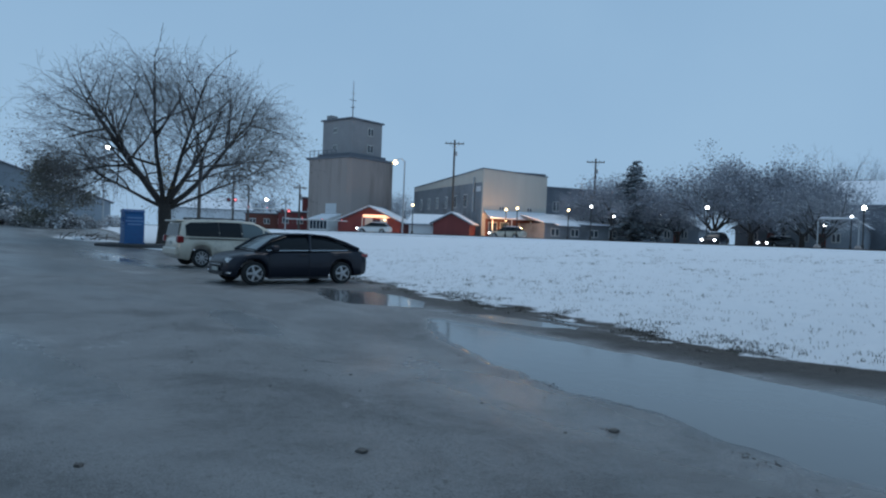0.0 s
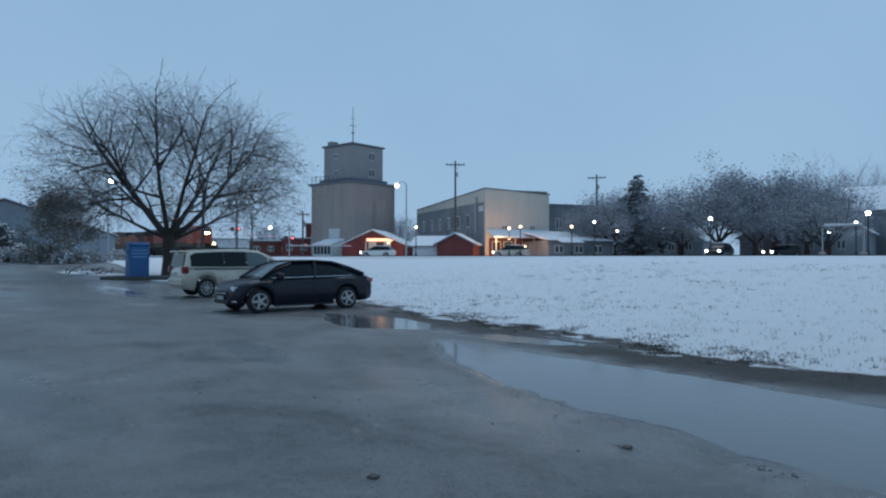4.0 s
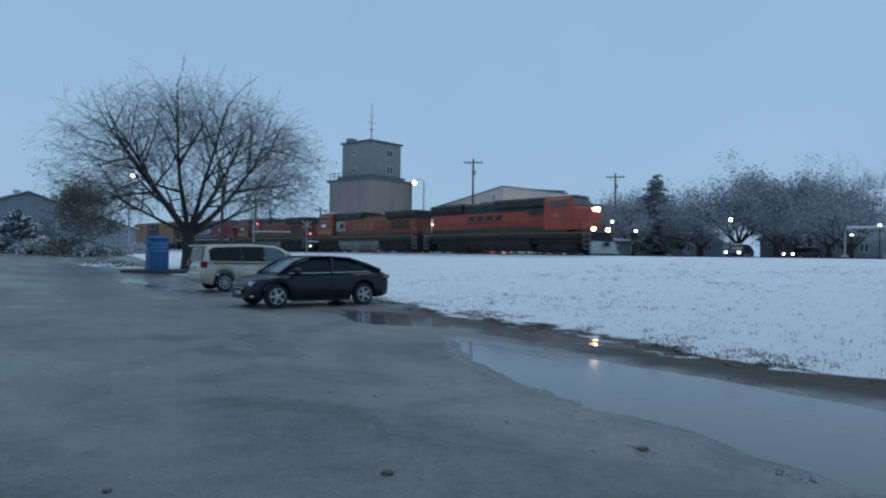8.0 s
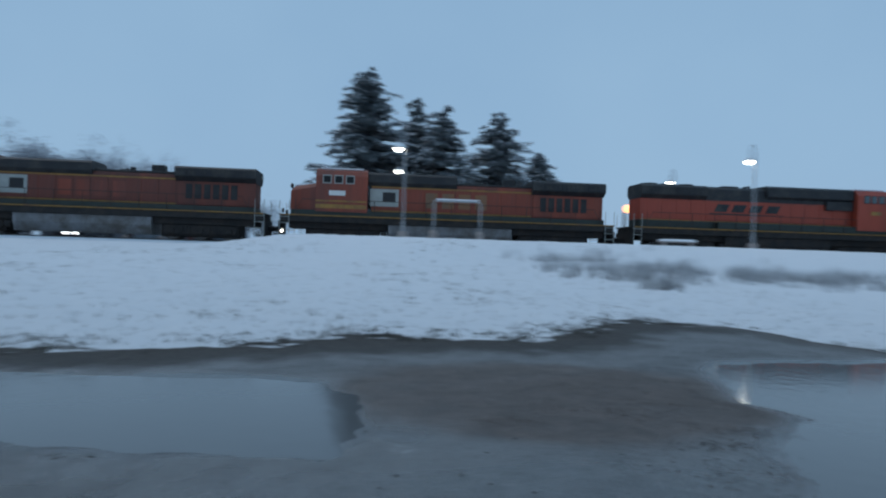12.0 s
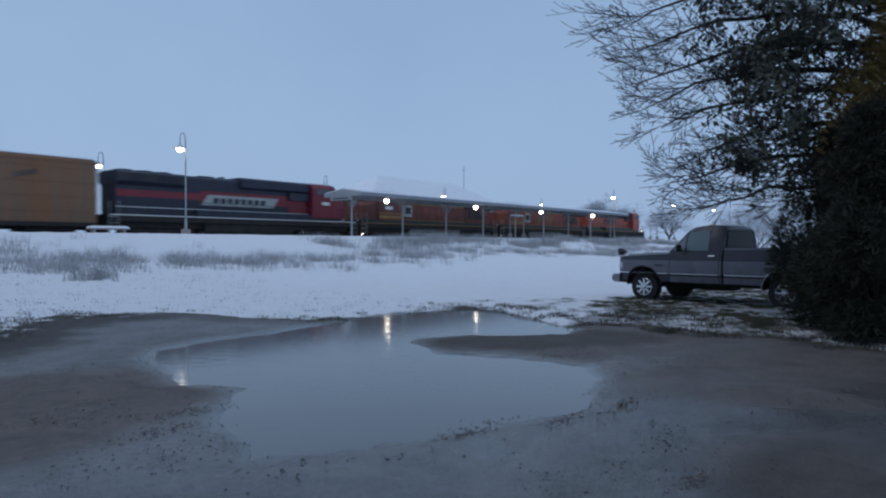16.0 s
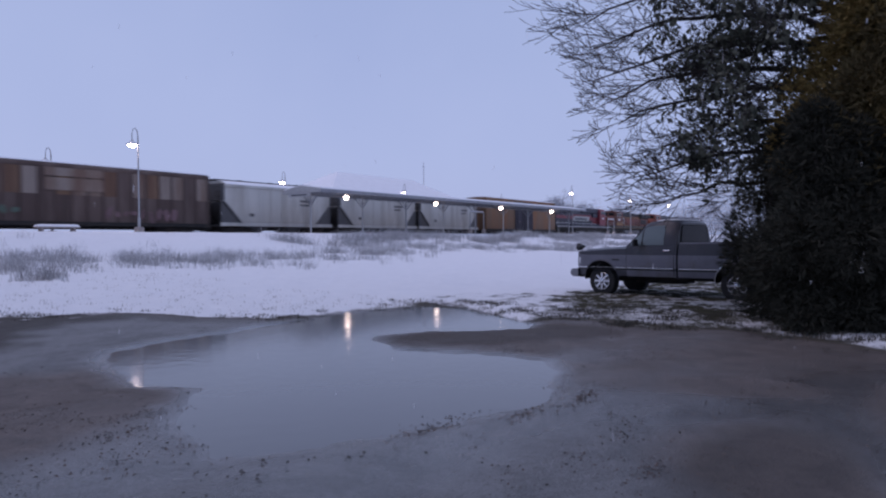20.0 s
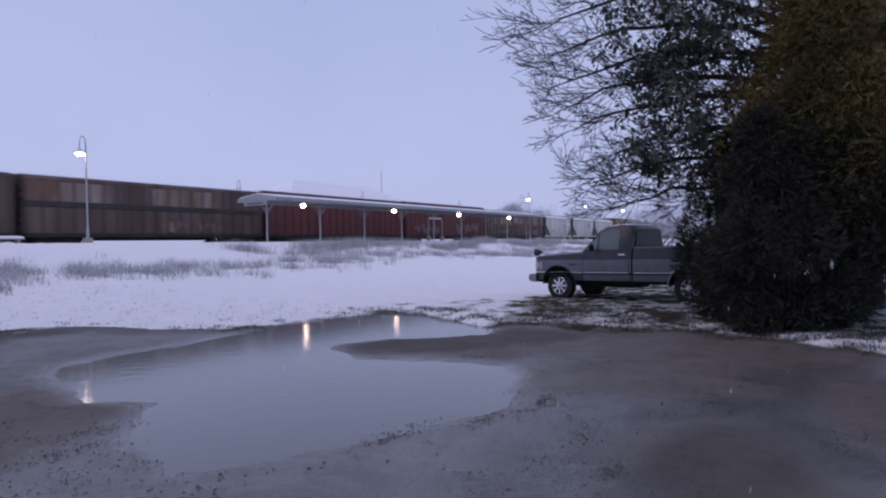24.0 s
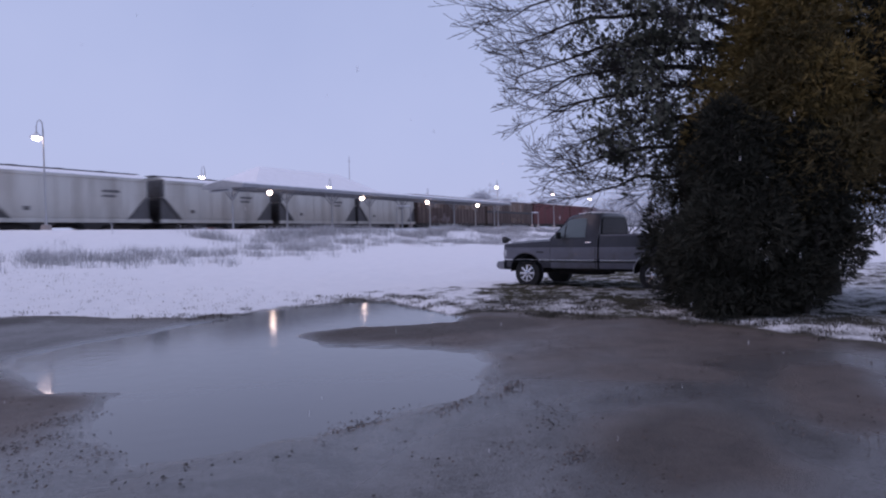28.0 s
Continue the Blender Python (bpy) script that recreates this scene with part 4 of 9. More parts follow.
def ge_locomotive(centre, label, body, top, logo):
    """A boxy freight locomotive with the cab at its -x end and wide radiator wings at the +x end."""
    t = thing("diesel_locomotive", pose(0, 0, 0), label, "locomotive", "train")
    locomotive_base(t, M_under, M_tank, M_yellow)
    part("lower_band", B().box(-9.9, 9.9, -1.42, 1.42, 1.76, 2.08, 0.02), M_green, t)
    part("hood", B().prism([(-0.98, 2.09), (0.98, 2.09), (0.98, 3.85), (0.80, 4.02), (-0.80, 4.02), (-0.98, 3.85)], "x", -5.0, 5.3), body, t)
    part("equipment_top", B().prism([(-1.0, 3.72), (1.0, 3.72), (1.2, 3.95), (1.2, 4.42), (1.0, 4.55), (-1.0, 4.55), (-1.2, 4.42), (-1.2, 3.95)], "x", -5.2, 0.35), top, t)
    part("hood_top", B().box(0.4, 5.3, -0.9, 0.9, 3.96, 4.10, 0.03), top, t)
    part("exhaust_stack", B().box(3.5, 4.3, -0.3, 0.3, 4.1, 4.55, 0.04), M_black, t)
    part("horn", B().box(1.6, 2.4, -0.08, 0.08, 4.16, 4.22).box(1.95, 2.05, -0.05, 0.05, 4.08, 4.3).box(2.2, 2.5, -0.12, 0.12, 4.22, 4.36, 0.03), M_black, t)
    part("radiator_body", B().box(5.3, 9.9, -1.05, 1.05, 2.09, 3.62, 0.03), body, t)
    part("radiator_housing", B().prism([(-1.06, 3.55), (1.06, 3.55), (1.52, 3.82), (1.52, 4.3), (1.35, 4.42), (-1.35, 4.42), (-1.52, 4.3), (-1.52, 3.82)], "x", 5.2, 9.95), top, t)
    louvres(t, 5.6, 9.6, 3.86, 4.26, 14, 1.522, M_black, "radiator_grille")
    louvres(t, 5.7, 8.9, 2.5, 3.4, 6, 1.052, M_black, "louvre_door")
    part("number_board", B().box(9.95, 10.0, 0.9, 1.3, 4.05, 4.25), M_palepanel, t)
    door = None
    for k in (-1.005, 0.985):
        for i in range(10):
            at = pose(-4.6 + i * 0.98, k, 2.2)
            door = again(door, t, at) if door else part("engine_door", B().box(0, 0.9, 0, 0.02, 0, 1.4, 0.008), body, t, at=at)
    part("cab", B().prism([(-1.5, 2.0), (1.5, 2.0), (1.52, 4.2), (1.25, 4.55), (0.5, 4.72), (-0.5, 4.72), (-1.25, 4.55), (-1.52, 4.2)], "x", -8.4, -5.25), body, t)
    part("nose", B().loft([[(-8.4, -1.35, 2.0), (-8.4, 1.35, 2.0), (-8.4, 1.35, 3.5), (-8.4, 1.0, 3.75), (-8.4, -1.0, 3.75), (-8.4, -1.35, 3.5)], [(-9.7, -1.0, 2.0), (-9.7, 1.0, 2.0), (-9.7, 1.0, 3.3), (-9.7, 0.75, 3.55), (-9.7, -0.75, 3.55), (-9.7, -1.0, 3.3)], [(-10.0, -0.8, 2.05), (-10.0, 0.8, 2.05), (-9.98, 0.8, 3.2), (-9.9, 0.6, 3.4), (-9.9, -0.6, 3.4), (-9.98, -0.8, 3.2)]]), body, t, smooth=True)
    part("cab_roof_snow", B().box(-8.2, -5.5, -0.9, 0.9, 4.66, 4.76, 0.04), M_roofsnow, t, "thin crust of snow")
    for k in (-1, 1):
        for x0, x1 in ((-8.0, -7.45), (-7.3, -6.75), (-6.6, -6.05)):
            w = part("side_window", B().box(x0, x1, min(k * 1.49, k * 1.535), max(k * 1.49, k * 1.535), 3.72, 4.25, 0.015), M_palepanel, t)
            part("pane", B().box(x0 + 0.06, x1 - 0.06, min(k * 1.535, k * 1.545), max(k * 1.535, k * 1.545), 3.78, 4.19), M_carglass, w)
        part("equipment_door", B().box(-5.1, -3.3, min(k * 1.0, k * 1.03), max(k * 1.0, k * 1.03), 2.45, 3.55, 0.02), M_palepanel, t, "bare pale grey door panel")
        part("door_window", B().box(-4.3, -3.5, min(k * 1.03, k * 1.04), max(k * 1.03, k * 1.04), 2.75, 3.35), M_plastic, t)
        part("windscreen", B().add([(-8.41, k * 0.1, 3.85), (-8.41, k * 1.15, 3.85), (-8.41, k * 1.0, 4.4), (-8.41, k * 0.1, 4.4)], [(0, 1, 2, 3)]), M_carglass, t)
    cab_front_lights(t, -9.95, -1, False)
    part("marker_lamp", B().lathe((-10.4, -1.3, 0.72), (0, -1, 0), [(0, 0.09), (0.1, 0.09), (0.14, 0.04)], 10), G_small, t)
    shapes_on_side(t, "upper_pinstripe", [(-5.0, 5.2, 2.12, 2.2, 0), (-5.0, 5.2, 3.62, 3.70, 0)], 1.006, M_yellow)
    shapes_on_side(t, "nose_stripe", [(-8.4, -5.3, 2.2, 2.45, 0.0), (-8.4, -5.3, 2.6, 2.7, 0)], 1.525, M_yellow)
    shapes_on_side(t, "emblem", emblem(-1.6, 4.2, 2.45, 0.95, 0.0, 4), 1.007, logo)
    shapes_on_side(t, "number_bar", [(-7.6, -6.6, 3.0, 3.3, 0.0)], 1.527, M_white)
    return t, centre


def car_gear(t, half, tr):
    part("centre_sill", B().box(-half, half, -0.25, 0.25, 0.75, 1.1), M_under, t)
    for x in (-half + tr, half - tr):
        running_gear(t, x, 2, 1.75)
    for s in (-1, 1):
        coupler(t, s * half, s)


def end_ladder(t, x, s, z1):
    for k in (-1, 1):
        b = B()
        for i in range(9):
            z = 1.0 + i * (z1 - 1.2) / 8
            b.cyl((x, k * 0.75, z), (x, k * 1.32, z), 0.018, n=5)
        for y in (0.75, 1.32):
            b.cyl((x, k * y, 0.9), (x, k * y, z1 - 0.1), 0.018, n=5)
        part("end_ladder", b, M_under, t)


def blob(rnd, x, z, w, h, n=14):
    return [(x + w * math.cos(a) * (0.75 + 0.4 * rnd.random()), z + h * math.sin(a) * (0.75 + 0.4 * rnd.random())) for a in [2 * math.pi * k / n for k in range(n)]]


def sprayed(t, rnd, cells, y):
    for x, z, w, h, m in cells:
        for s in (-1, 1):
            for k in range(9):
                part("graffiti_patch", B().prism([(p + (q - z) * 0.25 * (-1) ** k, q) for p, q in blob(rnd, x + (k - 4) * w * 0.22, z + rnd.uniform(-0.25, 0.25) * h, w * rnd.uniform(0.03, 0.10), h * rnd.uniform(0.3, 1.0))], "y", min(s * y, s * (y + 0.006 + 0.002 * k)), max(s * y, s * (y + 0.006 + 0.002 * k))), m, t)


def boxcar(centre, length, height, label, side, kind, seed):
    rnd = random.Random(seed)
    t = thing("boxcar", pose(0, 0, 0), label, "freight car", "train")
    h = length / 2
    car_gear(t, h, 2.4)
    z0, z1, w = 1.05, height, 1.5
    part("body", B().prism([(-w, z0), (w, z0), (w, z1 - 0.18), (w - 0.12, z1 - 0.06), (0, z1), (-w + 0.12, z1 - 0.06), (-w, z1 - 0.18)], "x", -h, h), side, t)
    part("roof_snow", B().prism([(-w + 0.1, z1 - 0.05), (0, z1 + 0.012), (w - 0.1, z1 - 0.05), (w - 0.15, z1 + 0.02), (0, z1 + 0.07), (-w + 0.15, z1 + 0.02)], "x", -h + 0.1, h - 0.1), M_roofsnow, t, "thin layer of snow")
    for k in (-1, 1):
        part("side_sill", B().box(-h, h, min(k * w, k * (w + 0.05)), max(k * w, k * (w + 0.05)), z0 - 0.12, z0 + 0.14, 0.01), M_under, t)
        part("eave_rail", B().box(-h, h, min(k * w, k * (w + 0.05)), max(k * w, k * (w + 0.05)), z1 - 0.34, z1 - 0.22, 0.01), side, t)
        if kind == "plain":
            for i in range(4):
                z = z0 + 0.75 + i * 0.85
                part("side_seam", B().box(-h, h, min(k * w, k * (w + 0.025)), max(k * w, k * (w + 0.025)), z, z + 0.05), side, t)
            for x in (-2.45, 0.05):
                dr = part("door", B().box(x, x + 2.4, min(k * w, k * (w + 0.09)), max(k * w, k * (w + 0.09)), z0 + 0.1, z1 - 0.36, 0.02), M_boxdoor, t, "dark plum-coloured plug door")
                part("door_rod", B().cyl((x + 0.5, k * (w + 0.12), z0 + 0.2), (x + 0.5, k * (w + 0.12), z1 - 0.5), 0.03, n=6).cyl((x + 1.9, k * (w + 0.12), z0 + 0.2), (x + 1.9, k * (w + 0.12), z1 - 0.5), 0.03, n=6), M_boxdoor, dr)
                for u0, u1, v0, v1 in ((0.7, 1.65, z1 - 0.95, z1 - 0.75), (0.7, 1.65, z1 - 1.35, z1 - 1.1), (1.0, 1.25, z0 + 1.0, z0 + 1.2)):
                    part("lettering_bar", B().box(x + u0, x + u1, min(k * (w + 0.092), k * (w + 0.1)), max(k * (w + 0.092), k * (w + 0.1)), v0, v1), M_graf1, dr)
            for mark in ([(5.0, 3.6), (6.2, 3.9), (6.2, 4.2), (5.0, 3.9)], [(-6.2, 3.6), (-5.2, 3.6), (-5.5, 4.3), (-6.0, 4.3)]):
                part("emblem", B().prism(mark, "y", min(k * w, k * (w + 0.03)), max(k * w, k * (w + 0.03))), M_rust, t)
        else:
            n = int(length / 0.95)
            posts = []
            b0 = None
            for i in range(n + 1):
                x = -h + 0.15 + (length - 0.3) * i / n
                if b0 is None:
                    b0 = part("side_post", B().box(-0.07, 0.07, 0, 0.07, z0 + 0.15, z1 - 0.36, 0.015), side, t, at=pose(x, w if k > 0 else -w - 0.07, 0))
                else:
                    again(b0, t, pose(x, w if k > 0 else -w - 0.07, 0))
            if kind == "door":
                part("door", B().box(-1.6, 1.6, min(k * w, k * (w + 0.12)), max(k * w, k * (w + 0.12)), z0 + 0.1, z1 - 0.36, 0.02), side, t)
            if kind == "twotone":
                for x0, x1 in ((-h + 0.2, -h * 0.42), (-h * 0.08, h * 0.52)):
                    part("upper_panel", B().box(x0, x1, min(k * w, k * (w + 0.04)), max(k * w, k * (w + 0.04)), z0 + 2.1, z1 - 0.4), M_rustpale, t, "bleached upper side panel")
                part("side_belt", B().box(-h, h, min(k * w, k * (w + 0.10)), max(k * w, k * (w + 0.10)), z0 + 1.75, z0 + 2.05, 0.02), M_black, t)
            if kind == "rust":
                for i in range(n):
                    x = -h + 0.15 + (length - 0.3) * i / n
                    if i % 5 != 3:
                        part("upper_panel", B().box(x + 0.08, x + (length - 0.3) / n - 0.08, min(k * w, k * (w + 0.02)), max(k * w, k * (w + 0.02)), z0 + 1.75, z1 - 0.38), M_rustpale if (i * 7) % 3 else M_ochrerust, t, "bleached rusty upper panel")
                for v0, v1 in ((2.0, 2.75), (2.85, 3.35)):
                    part("sign_board", B().box(-1.6, 1.9, min(k * (w + 0.07), k * (w + 0.10)), max(k * (w + 0.07), k * (w + 0.10)), z0 + v0, z0 + v1), M_rustpale, t, "faded pale lettering board")
    for s in (-1, 1):
        b = B()
        for i in range(6):
            z = z0 + 0.3 + i * (z1 - z0 - 0.7) / 6
            b.prism([(-1.35, z), (1.35, z), (1.3, z + 0.3), (-1.3, z + 0.3)], "x", min(s * h, s * (h + 0.08)), max(s * h, s * (h + 0.08)))
        part("end_corrugation", b, side, t)
        end_ladder(t, s * (h + 0.14), s, z1)
    cells = {"rust": [(-5.5, 1.7, 2.6, 0.5, M_graf2), (4.5, 1.7, 2.6, 0.45, M_graf3)], "door": [(4.2, 2.1, 3.2, 0.8, M_graf1), (-5.0, 1.9, 2.8, 0.7, M_graf1)], "twotone": [(2.5, 1.7, 2.8, 0.6, M_rustpale)], "pale": [(-4.5, 1.75, 3.0, 0.62, M_graf1)]}
    if kind == "pale":
        for k in (-1, 1):
            for x0, x1 in ((-h + 0.2, -h * 0.35), (h * 0.05, h * 0.7)):
                part("upper_panel", B().box(x0, x1, min(k * w, k * (w + 0.04)), max(k * w, k * (w + 0.04)), z0 + 2.1, z1 - 0.4), M_rustpale, t, "bleached upper side panel")
    sprayed(t, rnd, cells.get(kind, []), w + 0.075)
    return t, centre


def covered_hopper(centre, length, height, seed):
    t = thing("covered_hopper", pose(0, 0, 0), "pale grey two-bay covered hopper car, streaked with dirt", "freight car", "train")
    h = length / 2
    car_gear(t, h, 1.9)
    z1, w = height, 1.55
    sec = [(-1.0, 4.42), (-w + 0.06, 4.18), (-w, 3.9), (-w, 3.0), (-w + 0.02, 1.45), (-w + 0.12, 1.30), (w - 0.12, 1.30), (w - 0.02, 1.45), (w, 3.0), (w, 3.9), (w - 0.06, 4.18), (1.0, 4.42)]
    part("tank_body", B().prism(sec, "x", -h + 1.9, h - 1.9), M_hopper, t, smooth=True)
    for s in (-1, 1):
        lo = [(s * (h - 1.9), y, z) for y, z in sec]
        hi = [(s * (h - 0.35), y * 0.97, z if z > 3.1 else 3.1 + (z - 3.1) * 0.1) for y, z in sec]
        part("sloping_end", B().loft([lo, hi]), M_hopper, t)
        part("slope_sheet", B().prism([(s * (h - 1.95), 1.27), (s * (h - 1.88), 1.20), (s * (h - 0.30), 2.82), (s * (h - 0.34), 2.90)], "y", -1.5, 1.5), M_hopdark, t)
        part("end_panel", B().box(min(s * (h - 0.34), s * (h - 0.26)), max(s * (h - 0.34), s * (h - 0.26)), -1.5, 1.5, 3.0, 4.25, 0.01), M_hopdark, t)
        for k in (-1.3, 1.3):
            part("end_post", B().box(min(s * (h - 0.3), s * (h - 0.12)), max(s * (h - 0.3), s * (h - 0.12)), k - 0.1, k + 0.1, 1.1, 4.2, 0.02), M_hopdark, t)
        # dark plates added across the open ends, standing in for their shade
        for k in (-1, 1):
            part("end_web", B().prism([(s * (h - 1.92), 1.2), (s * (h - 0.30), 1.2), (s * (h - 0.30), 2.84), (s * (h - 0.75), 2.42)], "y", min(k * 1.30, k * 1.36), max(k * 1.30, k * 1.36)), M_hopdark, t)
        part("end_platform", B().box(min(s * (h - 1.7), s * h), max(s * (h - 1.7), s * h), -1.4, 1.4, 1.05, 1.15), M_hopdark, t)
        end_ladder(t, s * (h - 0.1), s, 4.2)
        hb = B()
        hb.loft([[(s * 2.0 - 1.5, -1.3, 1.3), (s * 2.0 + 1.5, -1.3, 1.3), (s * 2.0 + 1.5, 1.3, 1.3), (s * 2.0 - 1.5, 1.3, 1.3)], [(s * 2.0 - 0.4, -0.5, 0.45), (s * 2.0 + 0.4, -0.5, 0.45), (s * 2.0 + 0.4, 0.5, 0.45), (s * 2.0 - 0.4, 0.5, 0.45)]])
        part("discharge_hopper", hb, M_hopdark, t)
    for k in (-1, 1):
        part("side_sill", B().box(-h, h, min(k * 1.38, k * 1.5), max(k * 1.38, k * 1.5), 1.05, 1.32, 0.02), M_hopper, t)
        part("top_rail", B().box(-h + 0.3, h - 0.3, min(k * (w - 0.05), k * (w + 0.06)), max(k * (w - 0.05), k * (w + 0.06)), 3.98, 4.12, 0.02), M_hopper, t)
        for u0, u1, v0, v1 in ((2.0, 3.3, 3.1, 3.28), (2.0, 3.0, 2.78, 2.94), (-3.2, -2.8, 1.8, 2.05)):
            part("lettering_bar", B().box(u0, u1, min(k * w, k * (w + 0.012)), max(k * w, k * (w + 0.012)), v0, v1), M_hopdark, t)
        for i in range(7):
            u = -h + 2.4 + i * (length - 4.8) / 6
            part("side_seam", B().box(u - 0.02, u + 0.02, min(k * w, k * (w + 0.02)), max(k * w, k * (w + 0.02)), 1.5, 3.95), M_hopper, t)
    part("roof_snow", B().prism([(-1.52, 4.17), (1.52, 4.17), (1.50, 4.24), (1.0, 4.47), (0, 4.53), (-1.0, 4.47), (-1.50, 4.24)], "x", -h + 0.5, h - 0.5), M_roofsnow, t, "thin layer of snow")
    rw = B().box(-h + 0.2, h - 0.2, -0.45, -0.15, 4.58, 4.62).box(-h + 0.2, h - 0.2, 0.15, 0.45, 4.58, 4.62)
    for i in range(9):
        x = -h + 0.5 + i * (length - 1.0) / 8
        rw.box(x - 0.04, x + 0.04, -0.5, 0.5, 4.5, 4.58)
    part("roof_walk", rw, M_hopdark, t)
    for x in (-3.0, 0.0, 3.0):
        part("hatch", B().lathe((x, 0, 4.5), (0, 0, 1), [(0, 0.35), (0.14, 0.35), (0.18, 0.25)], 14), M_hopdark, t)
    return t, centre


def shorten(t, k):
    """Draw a vehicle in along its length; its parts keep their own meshes."""
    done = set()
    for c in t.children_recursive:
        c.matrix_basis = Matrix.Translation((c.matrix_basis.translation.x * (k - 1), 0, 0)) @ c.matrix_basis
        if c.data.name not in done:
            done.add(c.data.name)
            c.data.transform(Matrix.Scale(k, 4, (1, 0, 0)))


SPEED, T0 = 17.3, 8.0
CARS = [
    emd_locomotive(-42.5, "orange and black diesel locomotive leading with lit headlights", M_orange, M_black, M_yellow, M_black, lit=True),
    ge_locomotive(-64.4, "weathered orange diesel locomotive running cab last", M_orange2, M_black, M_boxyellow),
    ge_locomotive(-86.4, "dull dirty orange diesel locomotive running cab last", M_orange3, M_black, M_orange2),
    emd_locomotive(-108.2, "crimson and dark navy diesel locomotive with white name panel", M_redcab, M_navy, M_white, M_navy, panel=True),
    boxcar(-129.0, 19.0, 5.05, "faded ochre boxcar with dark plum double doors", M_boxyellow, "plain", 1),
]
for k, q in enumerate((-146.2, -158.2, -170.6)):
    CARS.append(covered_hopper(q, 11.6, 4.6, k))
CARS += [
    boxcar(-187.1, 19.4, 4.75, "rust-streaked ribbed freight car with faded sign board", M_rust, "rust", 3),
    boxcar(-206.8, 18.6, 4.95, "oxide red boxcar with pale graffiti along the side", M_boxred, "door", 4),
    boxcar(-226.6, 19.8, 4.9, "dark oxide red boxcar, dirty and plain sided", M_boxred, "door2", 5),
    boxcar(-246.5, 18.8, 4.75, "rusted ribbed boxcar with bleached upper panels", M_rust, "twotone", 6),
    boxcar(-266.2, 19.6, 4.75, "dark rusted boxcar with pale bubble graffiti", M_rust, "pale", 7),
]
for k, q in enumerate((-282.3, -294.3, -306.9, -319.4, -331.9, -344.4)):
    CARS.append(covered_hopper(q, 11.7, 4.6, 10 + k))
shorten(CARS[0][0], 0.953)


# ---- the town beyond the track ----
GRID = 19.5  # the streets stand turned to the railway


def grid_pose(az, d, z=1.5, turn=0.0):
    x, y = polar(az, d)
    return pose(x, y, z, 0, 0, 90 - GRID + turn)  # local +x runs along the street front, local +y away from the near corner


def window(t, x0, x1, z0, z1, face, off, lit=None, bars=1):
    """A framed window on a wall plane; face 'y' (plane y=off, outward -y) or 'x' (plane x=off, outward -x)."""
    def bx(u0, u1, a, b, w0, w1):
        return B().box(u0, u1, off + a, off + b, w0, w1) if face == "y" else B().box(off + a, off + b, u0, u1, w0, w1)
    w = part("window", bx(x0, x1, -0.06, 0.02, z0, z1), M_frame, t)
    n = bars + 1
    for i in range(n):
        a, c = x0 + (x1 - x0) * i / n + 0.08, x0 + (x1 - x0) * (i + 1) / n - 0.08
        part("pane", bx(a, c, -0.075, -0.062, z0 + 0.1, z1 - 0.1), lit or M_pane, w)


